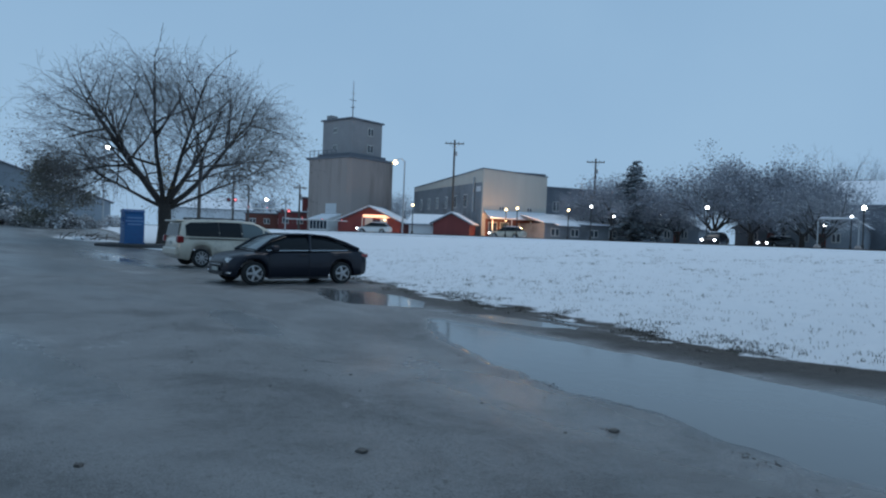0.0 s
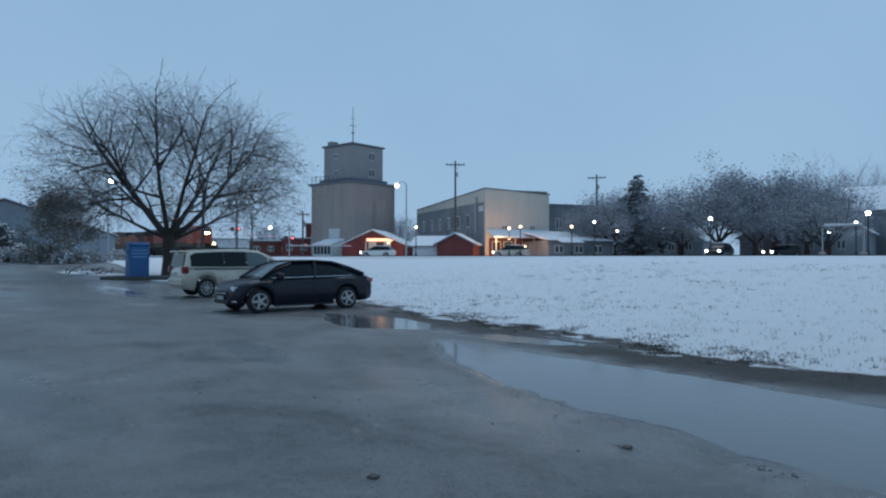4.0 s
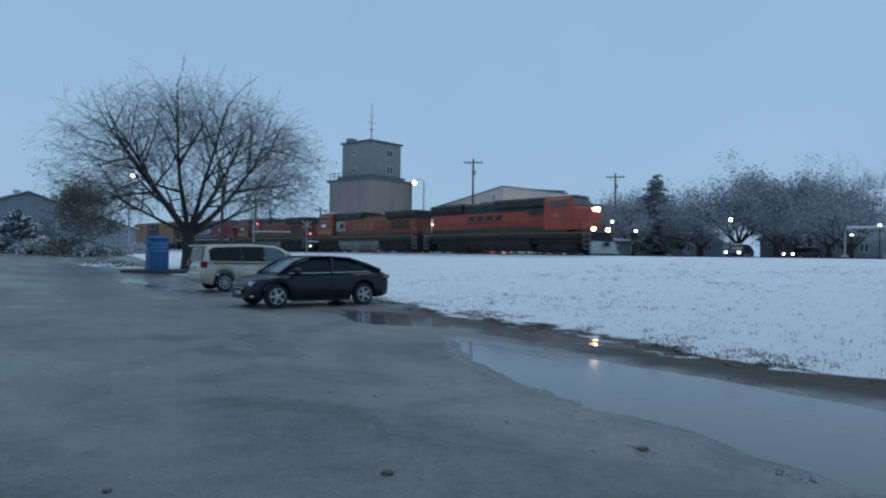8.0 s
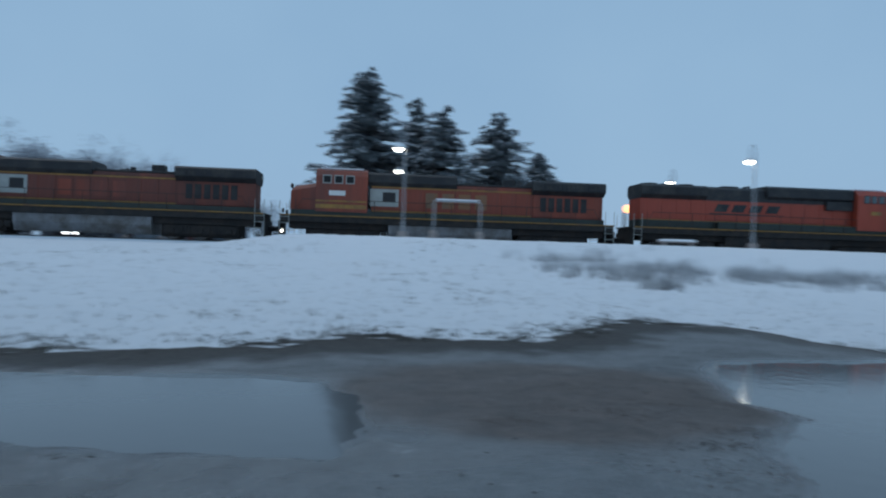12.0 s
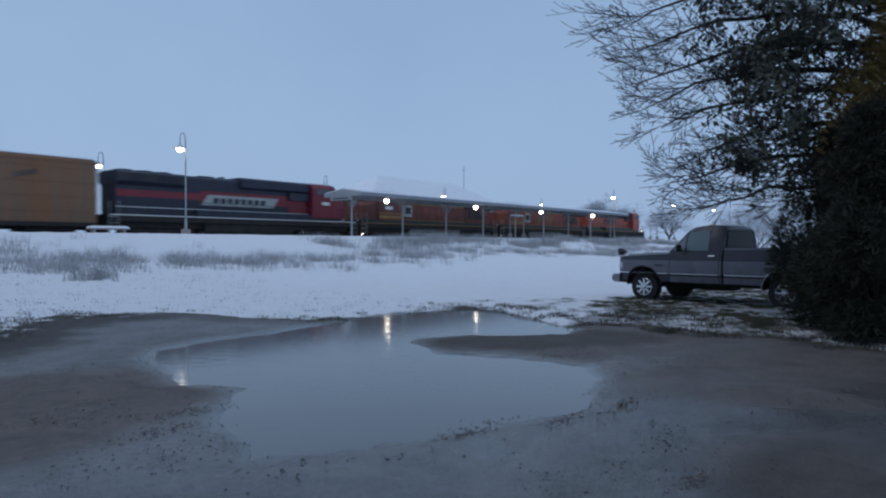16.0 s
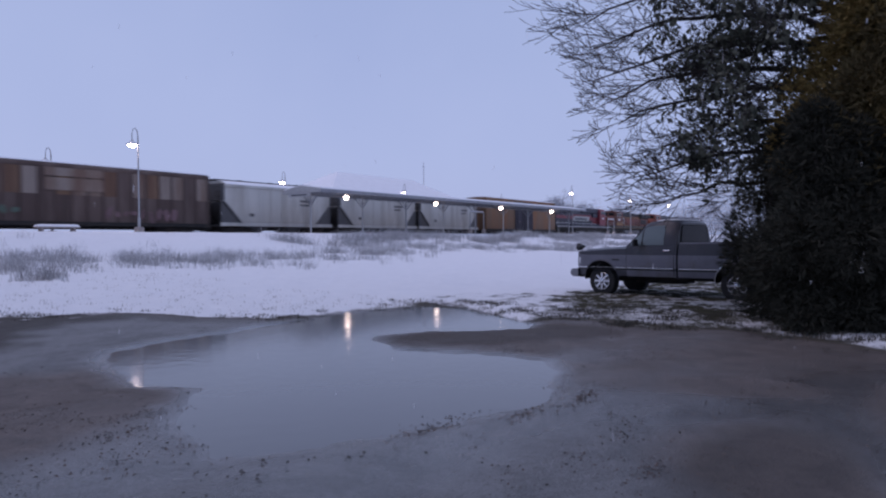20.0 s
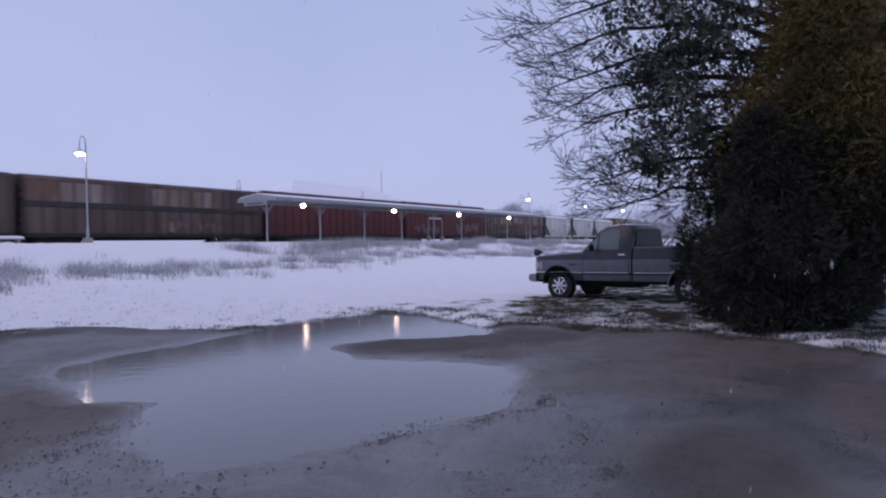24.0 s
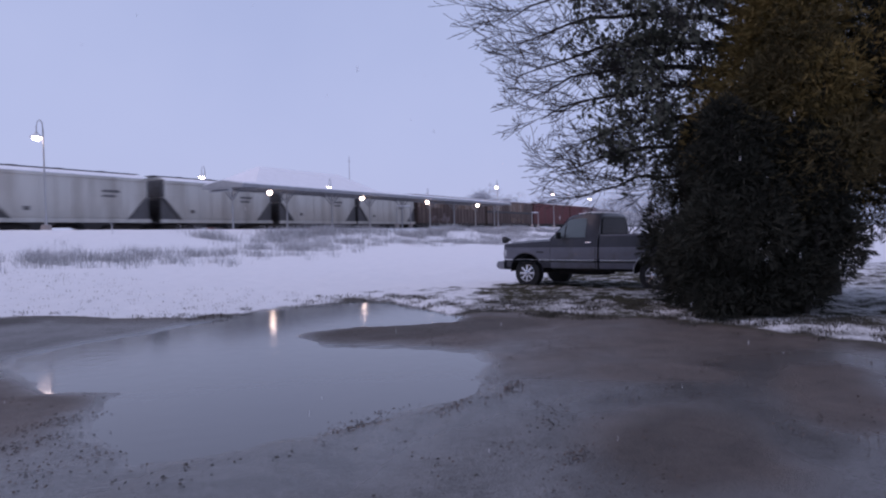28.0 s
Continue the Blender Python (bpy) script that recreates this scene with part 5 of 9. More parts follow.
def elevator():
    t = thing("grain_elevator", grid_pose(56.85, 100, 1.5, 29), "tall grey concrete grain elevator with a square head house", "grain elevator")
    a, h = 9.2, 11.2
    part("silo_block", B().prism([(0.5, 0), (a, 0), (a + 0.5, 0.5), (a + 0.5, a), (a, a + 0.5), (0.5, a + 0.5), (0, a), (0, 0.5)], "z", 0, h), M_concrete, t)
    part("parapet", B().box(-0.15, a + 0.65, -0.15, a + 0.65, h, h + 0.35, 0.05), M_dkwall, t)
    k = 1.85
    part("head_house", B().box(k, k + 6.6, k, k + 6.6, h + 0.35, 17.35, 0.06), M_concrete2, t)
    part("head_house_roof", B().box(k - 0.25, k + 6.85, k - 0.25, k + 6.85, 17.35, 17.6, 0.03), M_dkwall, t)
    part("roof_box", B().box(k + 0.2, k + 1.5, k + 4.9, k + 6.0, 17.6, 18.3, 0.04), M_concrete2, t)
    part("service_ledge", B().box(k - 0.7, k + 6.9, k - 0.7, k, h + 0.36, h + 0.95, 0.04).box(k - 0.7, k, k, k + 6.9, h + 0.36, h + 0.95, 0.04), M_dkwall, t)
    part("mast", B().tube([(k + 1.5, k + 1.5, 17.5), (k + 1.5, k + 1.5, 20.4), (k + 1.5, k + 1.5, 23.5)], [0.11, 0.08, 0.05], 8).box(k + 0.8, k + 2.2, k + 1.45, k + 1.55, 20.5, 20.6).box(k + 1.3, k + 1.7, k + 1.2, k + 1.8, 19.4, 19.5).cyl((k + 1.1, k + 1.5, 21.6), (k + 1.9, k + 1.5, 21.6), 0.04, n=6), M_galv, t)
    for z in (12.6, 15.2):
        window(t, k + 3.4, k + 4.6, z, z + 1.25, "y", k)
        window(t, k + 3.2, k + 4.0, z + 0.2, z + 1.0, "x", k)
    for i in range(7):
        part("railing_post", B().cyl((-0.1, 3.0 + i * 1.0, h + 0.3), (-0.1, 3.0 + i * 1.0, h + 1.35), 0.05, n=6), M_dkwall, t)
    part("railing_bar", B().cyl((-0.1, 3.0, h + 1.3), (-0.1, 9.0, h + 1.3), 0.045, n=6).cyl((-0.1, 3.0, h + 0.85), (-0.1, 9.0, h + 0.85), 0.04, n=6), M_dkwall, t)
    part("loading_spout", B().box(4.2, 7.8, -0.55, -0.05, 3.9, 4.25, 0.04), M_dkwall, t)
    part("sign_board", B().box(-0.06, 0, 2.6, 5.0, 2.9, 4.4), M_whitewall, t, "weathered pale notice board")
    s = part("lean_to", B().prism([(-0.0, 0), (-2.6, 0), (-2.6, 1.9), (0.0, 2.7)], "y", 1.5, 5.6), M_frame, t)
    for i in range(5):
        part("pane", B().box(-2.63, -2.6, 1.7 + i * 0.78, 2.3 + i * 0.78, 0.5, 1.8), M_pane, s)
    part("lean_to_snow", B().prism([(-2.75, 1.92), (0.0, 2.74), (0.0, 2.86), (-2.75, 2.04)], "y", 1.4, 5.7), M_roofsnow, t)
    for j in range(4):
        part("wall_rib", B().box(-0.04, 0.0, 1.9 + j * 2.2, 2.0 + j * 2.2, 4.6, h), M_concrete, t)


elevator()


def gabled_house(name, m, w, d, eave, ridge, wall, label, category, along="y", snow=True, over=0.4):
    """A house of w (x) by d (y); the ridge runs along the given axis."""
    t = thing(name, m, label, category)
    if along == "y":
        part("wall", B().prism([(0, 0), (w, 0), (w, eave), (w / 2, ridge), (0, eave)], "y", 0, d), wall, t)
        k = (ridge - eave) / (w / 2)
        for s in (-1, 1):
            x1 = w / 2 + s * (w / 2 + over)
            part("roof_slope", B().prism([(w / 2, ridge + 0.02), (x1, eave - k * over + 0.02), (x1, eave - k * over + 0.16), (w / 2, ridge + 0.16)], "y", -over, d + over), M_dkwall, t)
            part("roof_snow", B().prism([(w / 2, ridge + 0.165), (x1, eave - k * over + 0.165), (x1, eave - k * over + 0.27), (w / 2, ridge + 0.29)], "y", -over + 0.05, d + over - 0.05), M_roofsnow, t)
    else:
        part("wall", B().prism([(0, 0), (d, 0), (d, eave), (d / 2, ridge), (0, eave)], "x", 0, w), wall, t)
        k = (ridge - eave) / (d / 2)
        for s in (-1, 1):
            y1 = d / 2 + s * (d / 2 + over)
            part("roof_slope", B().prism([(d / 2, ridge + 0.02), (y1, eave - k * over + 0.02), (y1, eave - k * over + 0.16), (d / 2, ridge + 0.16)], "x", -over, w + over), M_dkwall, t)
            part("roof_snow", B().prism([(d / 2, ridge + 0.165), (y1, eave - k * over + 0.165), (y1, eave - k * over + 0.27), (d / 2, ridge + 0.29)], "x", -over + 0.05, w + over - 0.05), M_roofsnow, t)
    return t


def town_buildings():
    # red gabled office with a lit porch, facing the railway
    x, y = polar(55.6, 92)
    t = gabled_house("red_office", pose(x - 4.6, y - 1, 1.45, 0, 0, 40), 9.0, 8.0, 1.75, 3.75, M_redwall, "low red gabled office with a lit porch and snowy roof", "office", "y")
    part("door", B().box(5.1, 6.0, -0.08, 0.0, 0.1, 2.0, 0.02), M_pane, t)
    # pale panels and a glowing band stand in for light on the porch front
    part("lit_wall_panel", B().box(3.9, 5.0, -0.06, 0.0, 0.2, 2.3), M_palewall, t)
    part("lit_wall_panel", B().box(6.1, 7.0, -0.06, 0.0, 0.2, 2.3), M_palewall, t)
    part("porch_sign", B().box(3.6, 7.4, -0.12, 0.0, 2.35, 2.75, 0.02), G_porch, t, "glowing orange band for the lit porch front")
    for k in (3.75, 7.2):
        part("porch_post", B().box(k, k + 0.14, -1.2, -1.06, 0, 2.3, 0.01), M_palewall, t)
    part("porch_lamp", B().ball((6.8, -0.3, 2.1), 0.12), G_warm, t)
    # red block and low sheds beside the elevator
    for az, d, w, dd, h, lab in ((60.6, 112, 7.5, 6.5, 5.4, "two-storey dark red timber block beside the elevator"), (62.6, 112, 6.0, 6.0, 3.0, "low dark red flat-roofed shed"), (65.2, 118, 11.0, 6.0, 2.7, "long low brown shed with a snowy roof")):
        x, y = polar(az, d)
        s = thing("shed", pose(x, y, 1.5, 0, 0, 62), lab, "shed")
        part("wall", B().box(0, w, 0, dd, 0, h, 0.03), M_redwall if d < 115 else M_brick, s)
        part("roof", B().box(-0.3, w + 0.3, -0.3, dd + 0.3, h, h + 0.18, 0.03), M_dkwall, s)
        part("roof_snow", B().box(-0.25, w + 0.25, -0.25, dd + 0.25, h + 0.182, h + 0.30, 0.04), M_roofsnow, s)
        for i in range(int(w / 2.4)):
            window(s, 0.7 + i * 2.3, 1.7 + i * 2.3, h * 0.4, h * 0.72, "y", 0.0)
    # small sheds between
    x, y = polar(50.8, 84)
    gabled_house("shed", pose(x - 2.0, y, 1.5, 0, 0, 38), 5.0, 5.5, 1.5, 2.6, M_whitewall, "small white shed with a snow-covered roof", "shed", "x")
    x, y = polar(48.4, 82)
    gabled_house("shed", pose(x - 2.6, y, 1.5, 0, 0, 38), 4.6, 5.5, 1.7, 2.9, M_redwall, "small red gabled shed with a snowy roof", "shed", "y")
    # main street building: pale front, long grey flank
    t = thing("main_street_building", grid_pose(45.43, 88, 1.5), "two-storey street building with pale gable front and grey flank", "building")
    part("front_wall", B().prism([(0, 0), (9.6, 0), (9.6, 8.6), (0.0, 9.1)], "y", 0, 0.35), M_palewall, t)
    part("flank_wall", B().box(-0.02, 0.35, 0.36, 27.0, 0, 7.4), M_sidewall, t)
    part("upper_flank", B().prism([(0.36, 7.41), (27.0, 7.41), (27.0, 8.0), (0.36, 9.1)], "x", 0.0, 0.35), M_palewall, t)
    part("far_wall", B().box(9.25, 9.6, 0.36, 27.0, 0, 8.0), M_sidewall, t)
    part("back_wall", B().box(0.0, 9.6, 27.0, 27.35, 0, 8.0), M_sidewall, t)
    part("roof", B().prism([(0.2, 8.9), (27.3, 7.8), (27.3, 8.0), (0.2, 9.05)], "x", 0.1, 9.5), M_dkwall, t)
    part("parapet_cap", B().prism([(-0.1, 9.1), (9.7, 8.6), (9.7, 8.75), (-0.1, 9.25)], "y", -0.08, 0.4), M_dkwall, t)
    part("flank_cap", B().prism([(0.4, 9.1), (27.2, 8.0), (27.2, 8.15), (0.4, 9.25)], "x", -0.08, 0.4), M_dkwall, t)
    part("chimney_pipe", B().cyl((-0.2, 2.6, 3.5), (-0.2, 2.6, 8.2), 0.14, n=8), M_galv, t)
    part("wall_sign", B().box(-0.08, -0.02, 0.6, 2.0, 6.2, 6.9), M_whitewall, t, "small pale wall sign")
    for i in range(6):
        window(t, 5.0 + i * 3.6, 6.1 + i * 3.6, 4.2, 6.0, "x", -0.02)
    for u in (2.4, 6.6):
        window(t, u, u + 0.75, 3.7, 4.35, "y", 0.0)
    aw = part("awning", B().prism([(-2.0, 2.6), (0.0, 3.6), (0.0, 3.5), (-2.0, 2.5)], "x", 0.3, 9.4), M_dkwall, t)
    part("awning_snow", B().prism([(-2.05, 2.61), (0.0, 3.62), (0.0, 3.74), (-2.05, 2.74)], "x", 0.25, 9.45), M_roofsnow, aw)
    for u in (0.6, 3.4, 6.2, 9.0):
        part("awning_post", B().box(u, u + 0.12, -1.9, -1.78, 0, 2.55), M_frame, t)
    part("shop_front", B().box(0.5, 9.0, -0.1, -0.005, 0.2, 2.6), M_brick, t)
    for u in (0.9, 2.6, 5.4, 7.2):
        w = part("shop_window", B().box(u, u + 1.3, -0.16, -0.1, 0.7, 2.2), M_frame, t)
        part("pane", B().box(u + 0.1, u + 1.2, -0.18, -0.162, 0.8, 2.1), M_pane if u != 2.6 else M_skyglass, w)
    part("shop_lamp", B().ball((3.0, -1.0, 2.4), 0.12), G_warm, t)
    # lower neighbours along the street
    x, y = polar(41.0, 90)
    t = thing("shop_row", grid_pose(40.1, 84.5, 1.5), "low shop row with a snow-covered lean roof", "shop row")
    part("wall", B().box(0, 15, 0, 7, 0, 2.2), M_sidewall, t)
    part("roof", B().prism([(-0.5, 2.2), (7.2, 3.5), (7.2, 3.35), (-0.5, 2.05)], "x", -0.4, 15.4), M_dkwall, t)
    part("roof_snow", B().prism([(-0.5, 2.205), (7.2, 3.505), (7.2, 3.64), (-0.5, 2.34)], "x", -0.35, 15.35), M_roofsnow, t)
    part("entry_canopy", B().prism([(-1.6, 1.9), (0.2, 2.4), (0.2, 2.52), (-1.6, 2.02)], "x", 1.0, 4.2), M_roofsnow, t)
    for i in range(5):
        window(t, 0.9 + i * 2.9, 2.1 + i * 2.9, 0.6, 1.6, "y", 0.0)
    t = thing("flat_roofed_building", grid_pose(40.2, 106, 1.5), "dark slate two-storey flat-roofed building", "building")
    part("wall", B().box(0, 22, 0, 14, 0, 8.2, 0.04), M_dkwall, t)
    part("parapet", B().box(-0.15, 22.15, -0.15, 14.15, 8.2, 8.5, 0.04), M_dkwall, t)
    part("wall_sign", B().box(5.2, 7.6, -0.05, -0.002, 4.9, 5.5), M_sidewall, t)
    for i in range(5):
        window(t, 1.5 + i * 4.2, 2.7 + i * 4.2, 4.6, 6.2, "y", 0.0)
    # houses and garages behind the trees
    for az, d, w, dd, e, r, wall, lab in ((22.6, 92, 9, 8, 2.6, 4.9, M_dkwall, "grey gabled house half hidden by trees"), (19.2, 88, 8, 8, 2.9, 5.4, M_greywall, "grey clapboard house with a steep gable"), (29.6, 100, 6, 6, 2.4, 4.2, M_greywall, "small grey house behind bare trees"), (14.5, 96, 14, 9, 6.0, 9.0, M_dkwall, "dark two-storey house behind trees")):
        x, y = polar(az, d)
        s = gabled_house("house", pose(x - w / 2, y, 1.5, 0, 0, 12), w, dd, e, r, wall, lab, "house", "y" if d != 96 else "x")
        window(s, w * 0.2, w * 0.2 + 0.9, 1.0, 2.1, "y", 0.0)
        window(s, w * 0.6, w * 0.6 + 0.9, 1.0, 2.1, "y", 0.0)
        part("door", B().box(w * 0.42, w * 0.42 + 0.9, -0.05, 0.0, 0, 2.0), M_brick, s)
    # white hall behind the big tree, far along the track
    x, y = polar(71.0, 150)
    s = gabled_house("metal_hall", pose(x - 1, y, 1.4, 0, 0, 74), 17.0, 14.0, 4.2, 6.8, M_whitewall, "white metal hall with a shallow snowy roof", "hall", "x")
    window(s, 3.0, 5.0, 0.9, 2.2, "y", 0.0)
    # blue-grey gabled hall across the road
    x, y = polar(82.2, 105)
    s = gabled_house("metal_hall", pose(x - 3.0, y - 13.5, 1.0, 0, 0, 84), 27.0, 20.0, 3.6, 8.2, M_greywall, "large blue-grey metal hall with a low gable", "hall", "y")
    part("roller_door", B().box(14.6, 16.4, -0.08, 0.0, 0, 3.0), M_dkwall, s)
    for u in (12.2, 16.6):
        part("roof_vent", B().lathe((u, 3.0, 7.9 if u < 14 else 7.5), (0, 0, 1), [(0, 0.3), (0.5, 0.3), (0.55, 0.5), (0.8, 0.45)], 12), M_galv, s)


town_buildings()


# ---- poles, lamps and signals ----
def utility_pole(az, d, top_el, label="weathered timber utility pole with a crossarm", arm=2.4, turn=0.0):
    x, y = polar(az, d)
    zt = 1.5 + d * math.tan(radians(top_el))
    z0 = gz(x, y) - 0.1
    t = thing("utility_pole", pose(x, y, 0, 0, 0, az + turn), label, "utility pole", "utility poles")
    part("post", B().tube([(0, 0, z0), (0, 0, zt)], [0.17, 0.11], 10), M_wood, t)
    part("crossarm", B().box(-arm / 2, arm / 2, -0.2, -0.09, zt - 0.55, zt - 0.42, 0.01), M_wood, t)
    for u in (-0.45, -0.2, 0.2, 0.45):
        part("insulator", B().lathe((u * arm, -0.145, zt - 0.42), (0, 0, 1), [(0, 0.05), (0.08, 0.06), (0.16, 0.04)], 8), M_palepanel, t)
    part("brace", B().cyl((-arm * 0.3, -0.14, zt - 0.5), (0, -0.14, zt - 1.1), 0.02, n=5).cyl((arm * 0.3, -0.14, zt - 0.5), (0, -0.14, zt - 1.1), 0.02, n=5), M_galv, t)
    part("bracket_box", B().lathe((0.22, -0.05, zt - 2.0), (0, 0, 1), [(0, 0.14), (0.55, 0.14)], 10), M_galv, t)
    return Vector((x, y, zt - 0.3))


utility_pole(48.0, 84, 8.24)
utility_pole(36.1, 92, 6.95)
utility_pole(28.8, 110, 5.05, arm=2.0)
utility_pole(66.2, 92, 4.6, arm=2.6)
utility_pole(65.0, 105, 3.5, arm=1.4)
utility_pole(60.9, 101, 3.9, arm=2.2, turn=30)
utility_pole(68.8, 62, 6.5, "plain timber pole beside the bare tree", arm=0.6)


def globe_lamp(az, d, el, glowm, r=0.2):
    x, y = polar(az, d)
    zb = 1.5 + d * math.tan(radians(el))
    z0 = gz(x, y) - 0.05
    t = thing("street_lamp", pose(x, y, 0), "dark iron street lamp with a glowing globe", "street lamp", "street lamps")
    part("post", B().tube([(0, 0, z0), (0, 0, z0 + 0.6), (0, 0, z0 + 0.65), (0, 0, zb - r)], [0.13, 0.12, 0.06, 0.05], 8), M_black, t)
    part("collar", B().lathe((0, 0, zb - r - 0.12), (0, 0, 1), [(0, 0.06), (0.06, 0.12), (0.12, 0.09)], 10), M_black, t)
    part("globe", B().ball((0, 0, zb), r, 12), glowm, t, smooth=True)


for az, d, el, gl in ((51.37, 76, 2.61, G_warm), (43.4, 78, 2.51, G_warm), (42.45, 72, 2.65, G_warm), (38.16, 74, 2.63, G_warm), (36.31, 72, 2.99, G_far), (34.44, 84, 2.22, G_far), (27.24, 68, 3.12, G_far), (30.8, 96, 2.41, G_far), (22.28, 90, 2.4, G_far), (19.05, 80, 1.91, G_far), (16.6, 60, 3.25, G_white), (17.35, 74, 2.58, G_far), (6.04, 58, 3.29, G_white), (5.5, 78, 2.07, G_far)):
    globe_lamp(az, d, el, gl, 0.17 if el > 3 else 0.14)


def arm_lamp(az, d, el, reach, glowm, label):
    x, y = polar(az, d)
    zb = 1.5 + d * math.tan(radians(el))
    z0 = gz(x, y) - 0.05
    t = thing("road_lamp", pose(x, y, 0, 0, 0, az), label, "street lamp")
    part("post", B().tube([(0, 0, z0), (0, 0, zb + 0.2)], [0.11, 0.07], 8), M_galv, t)
    part("arm", B().tube([(0, 0, zb + 0.1), (reach * 0.3, 0, zb + 0.45), (reach * 0.7, 0, zb + 0.42), (reach, 0, zb + 0.16)], 0.045, 6), M_galv, t)
    part("head", B().lathe((reach, 0, zb + 0.22), (0, 0, -1), [(0, 0.08), (0.08, 0.22), (0.14, 0.26)], 12), M_galv, t)
    part("bulb", B().ball((reach, 0, zb), 0.26, 12), glowm, t, smooth=True)
    part("base", B().lathe((0, 0, z0), (0, 0, 1), [(0, 0.3), (0.25, 0.28), (0.3, 0.14)], 10), M_concrete, t)


arm_lamp(52.2, 78, 6.15, -1.1, G_warm, "tall steel road lamp lit beside the elevator")
arm_lamp(75.68, 88, 5.87, 0.35, G_white, "tall dark lamp post lit beyond the bare tree")
arm_lamp(63.7, 120, 2.5, 0.3, G_white, "road lamp lit near the crossing")


def crossing_signal(az, d, lamp_el):
    x, y = polar(az, d)
    z0 = gz(x, y)
    zb = 1.5 + d * math.tan(radians(lamp_el))
    t = thing("crossing_signal", pose(x, y, 0, 0, 0, az), "railway crossing signal with red lamps lit", "crossing signal", "crossing signals")
    part("post", B().cyl((0, 0, z0), (0, 0, zb + 1.6), 0.08, n=8), M_galv, t)
    part("crossbuck", B().prism([(-0.6, zb + 0.75), (-0.5, zb + 0.65), (0.6, zb + 1.45), (0.5, zb + 1.55)], "y", -0.12, -0.08).prism([(0.6, zb + 0.75), (0.5, zb + 0.65), (-0.6, zb + 1.45), (-0.5, zb + 1.55)], "y", -0.15, -0.12), M_palepanel, t)
    for s in (-1, 1):
        sh = part("lamp_hood", B().lathe((s * 0.4, -0.05, zb), (0, -1, 0), [(0, 0.26), (0.03, 0.26), (0.05, 0.18)], 14), M_black, t)
        part("red_lens", B().lathe((s * 0.4, -0.10, zb), (0, -1, 0), [(0, 0.15), (0.03, 0.12), (0.05, 0.03)], 12), G_red if s > 0 else M_tail, sh)
    part("gate_arm", B().box(0.1, 7.5, -0.3, -0.24, zb - 1.0, zb - 0.88), M_white, t)
    for i in range(3):
        part("arm_lamp", B().ball((2.0 + i * 2.4, -0.3, zb - 0.8), 0.06, 8), G_red, t)


crossing_signal(66.3, 90, 2.35)
crossing_signal(62.0, 84, 1.65)


# warm light that the porch and the shop lamps throw on the walls behind them
for az, d, z, watts in ((44.3, 85.5, 3.6, 260), (41.9, 82.5, 3.4, 160), (54.3, 89.0, 3.6, 220)):
    lx, ly = polar(az, d)
    lamp = new("porch_light", bpy.data.lights.new("porch_light", "POINT"))
    lamp.data.energy, lamp.data.color, lamp.data.shadow_soft_size = watts, (1.0, 0.50, 0.20), 0.15
    lamp.matrix_world = pose(lx, ly, z)


# ---- station: platforms, lamps, canopy, depot ----
def station_lamp(x, y, zb, glowm=G_white, face=1, group="platform lamps"):
    z0 = gz(x, y) - 0.05
    t = thing("platform_lamp", pose(x, y, 0), "white gooseneck platform lamp, lit, on a slim post", "platform lamp", group)
    part("post", B().tube([(0, 0, z0), (0, 0, z0 + 0.9), (0, 0, z0 + 0.95), (0, 0, zb + 0.55)], [0.09, 0.08, 0.05, 0.04], 8), M_whitepost, t)
    k = -0.36 * face
    part("gooseneck", B().tube([(0, 0, zb + 0.5), (k * 0.1, 0, zb + 0.85), (k * 0.4, 0, zb + 1.0), (k * 0.8, 0, zb + 0.92), (k, 0, zb + 0.6), (k, 0, zb + 0.25)], 0.028, 6), M_whitepost, t)
    part("shade", B().lathe((k, 0, zb + 0.30), (0, 0, -1), [(0, 0.05), (0.06, 0.09), (0.16, 0.22), (0.26, 0.34), (0.28, 0.33)], 16), M_whitepost, t, smooth=True)
    part("bulb", B().ball((k, 0, zb - 0.02), 0.23, 14, 0.6), glowm, t, smooth=True)
    part("footing", B().lathe((0, 0, z0), (0, 0, 1), [(0, 0.28), (0.35, 0.26), (0.38, 0.12)], 12), M_concrete, t)


station_lamp(1.6, 37.0, 7.05)
station_lamp(22.05, 37.0, 7.25)
for x in (80.4, 102.4, 122.9):
    station_lamp(x, 35.5, 7.4)
for x, zz in ((2.0, 7.2), (22.3, 7.2), (43.2, 7.2), (61.5, 7.2), (84.0, 7.2)):
    station_lamp(x, 48.0, zz - 0.1)


def rail_gate(x, y, w, h):
    z0 = gz(x, y)
    t = thing("hoop_barrier", pose(x, y, z0), "white steel hoop barrier on concrete footings, snow on top", "barrier", "hoop barriers")
    part("hoop", B().tube([(0, 0, 0), (0, 0, h - 0.12), (0.05, 0, h - 0.03), (0.15, 0, h), (w - 0.15, 0, h), (w - 0.05, 0, h - 0.03), (w, 0, h - 0.12), (w, 0, 0)], 0.048, 8), M_whitepost, t)
    part("snow_cap", B().box(0.1, w - 0.1, -0.07, 0.07, h + 0.06, h + 0.13, 0.03), M_roofsnow, t)
    for u in (0, w):
        part("footing", B().lathe((u, 0, -0.1), (0, 0, 1), [(0, 0.24), (0.45, 0.22), (0.6, 0.12)], 12), M_concrete, t)


rail_gate(3.35, 37.6, 2.65, 2.15)
rail_gate(-16.8, 47.5, 2.4, 2.15)
rail_gate(56.6, 36.0, 2.6, 2.2)
rail_gate(94.0, 36.0, 2.6, 2.2)

CAN_Y, CAN_X0, CAN_X1 = 36.7, 34.6, 83.0


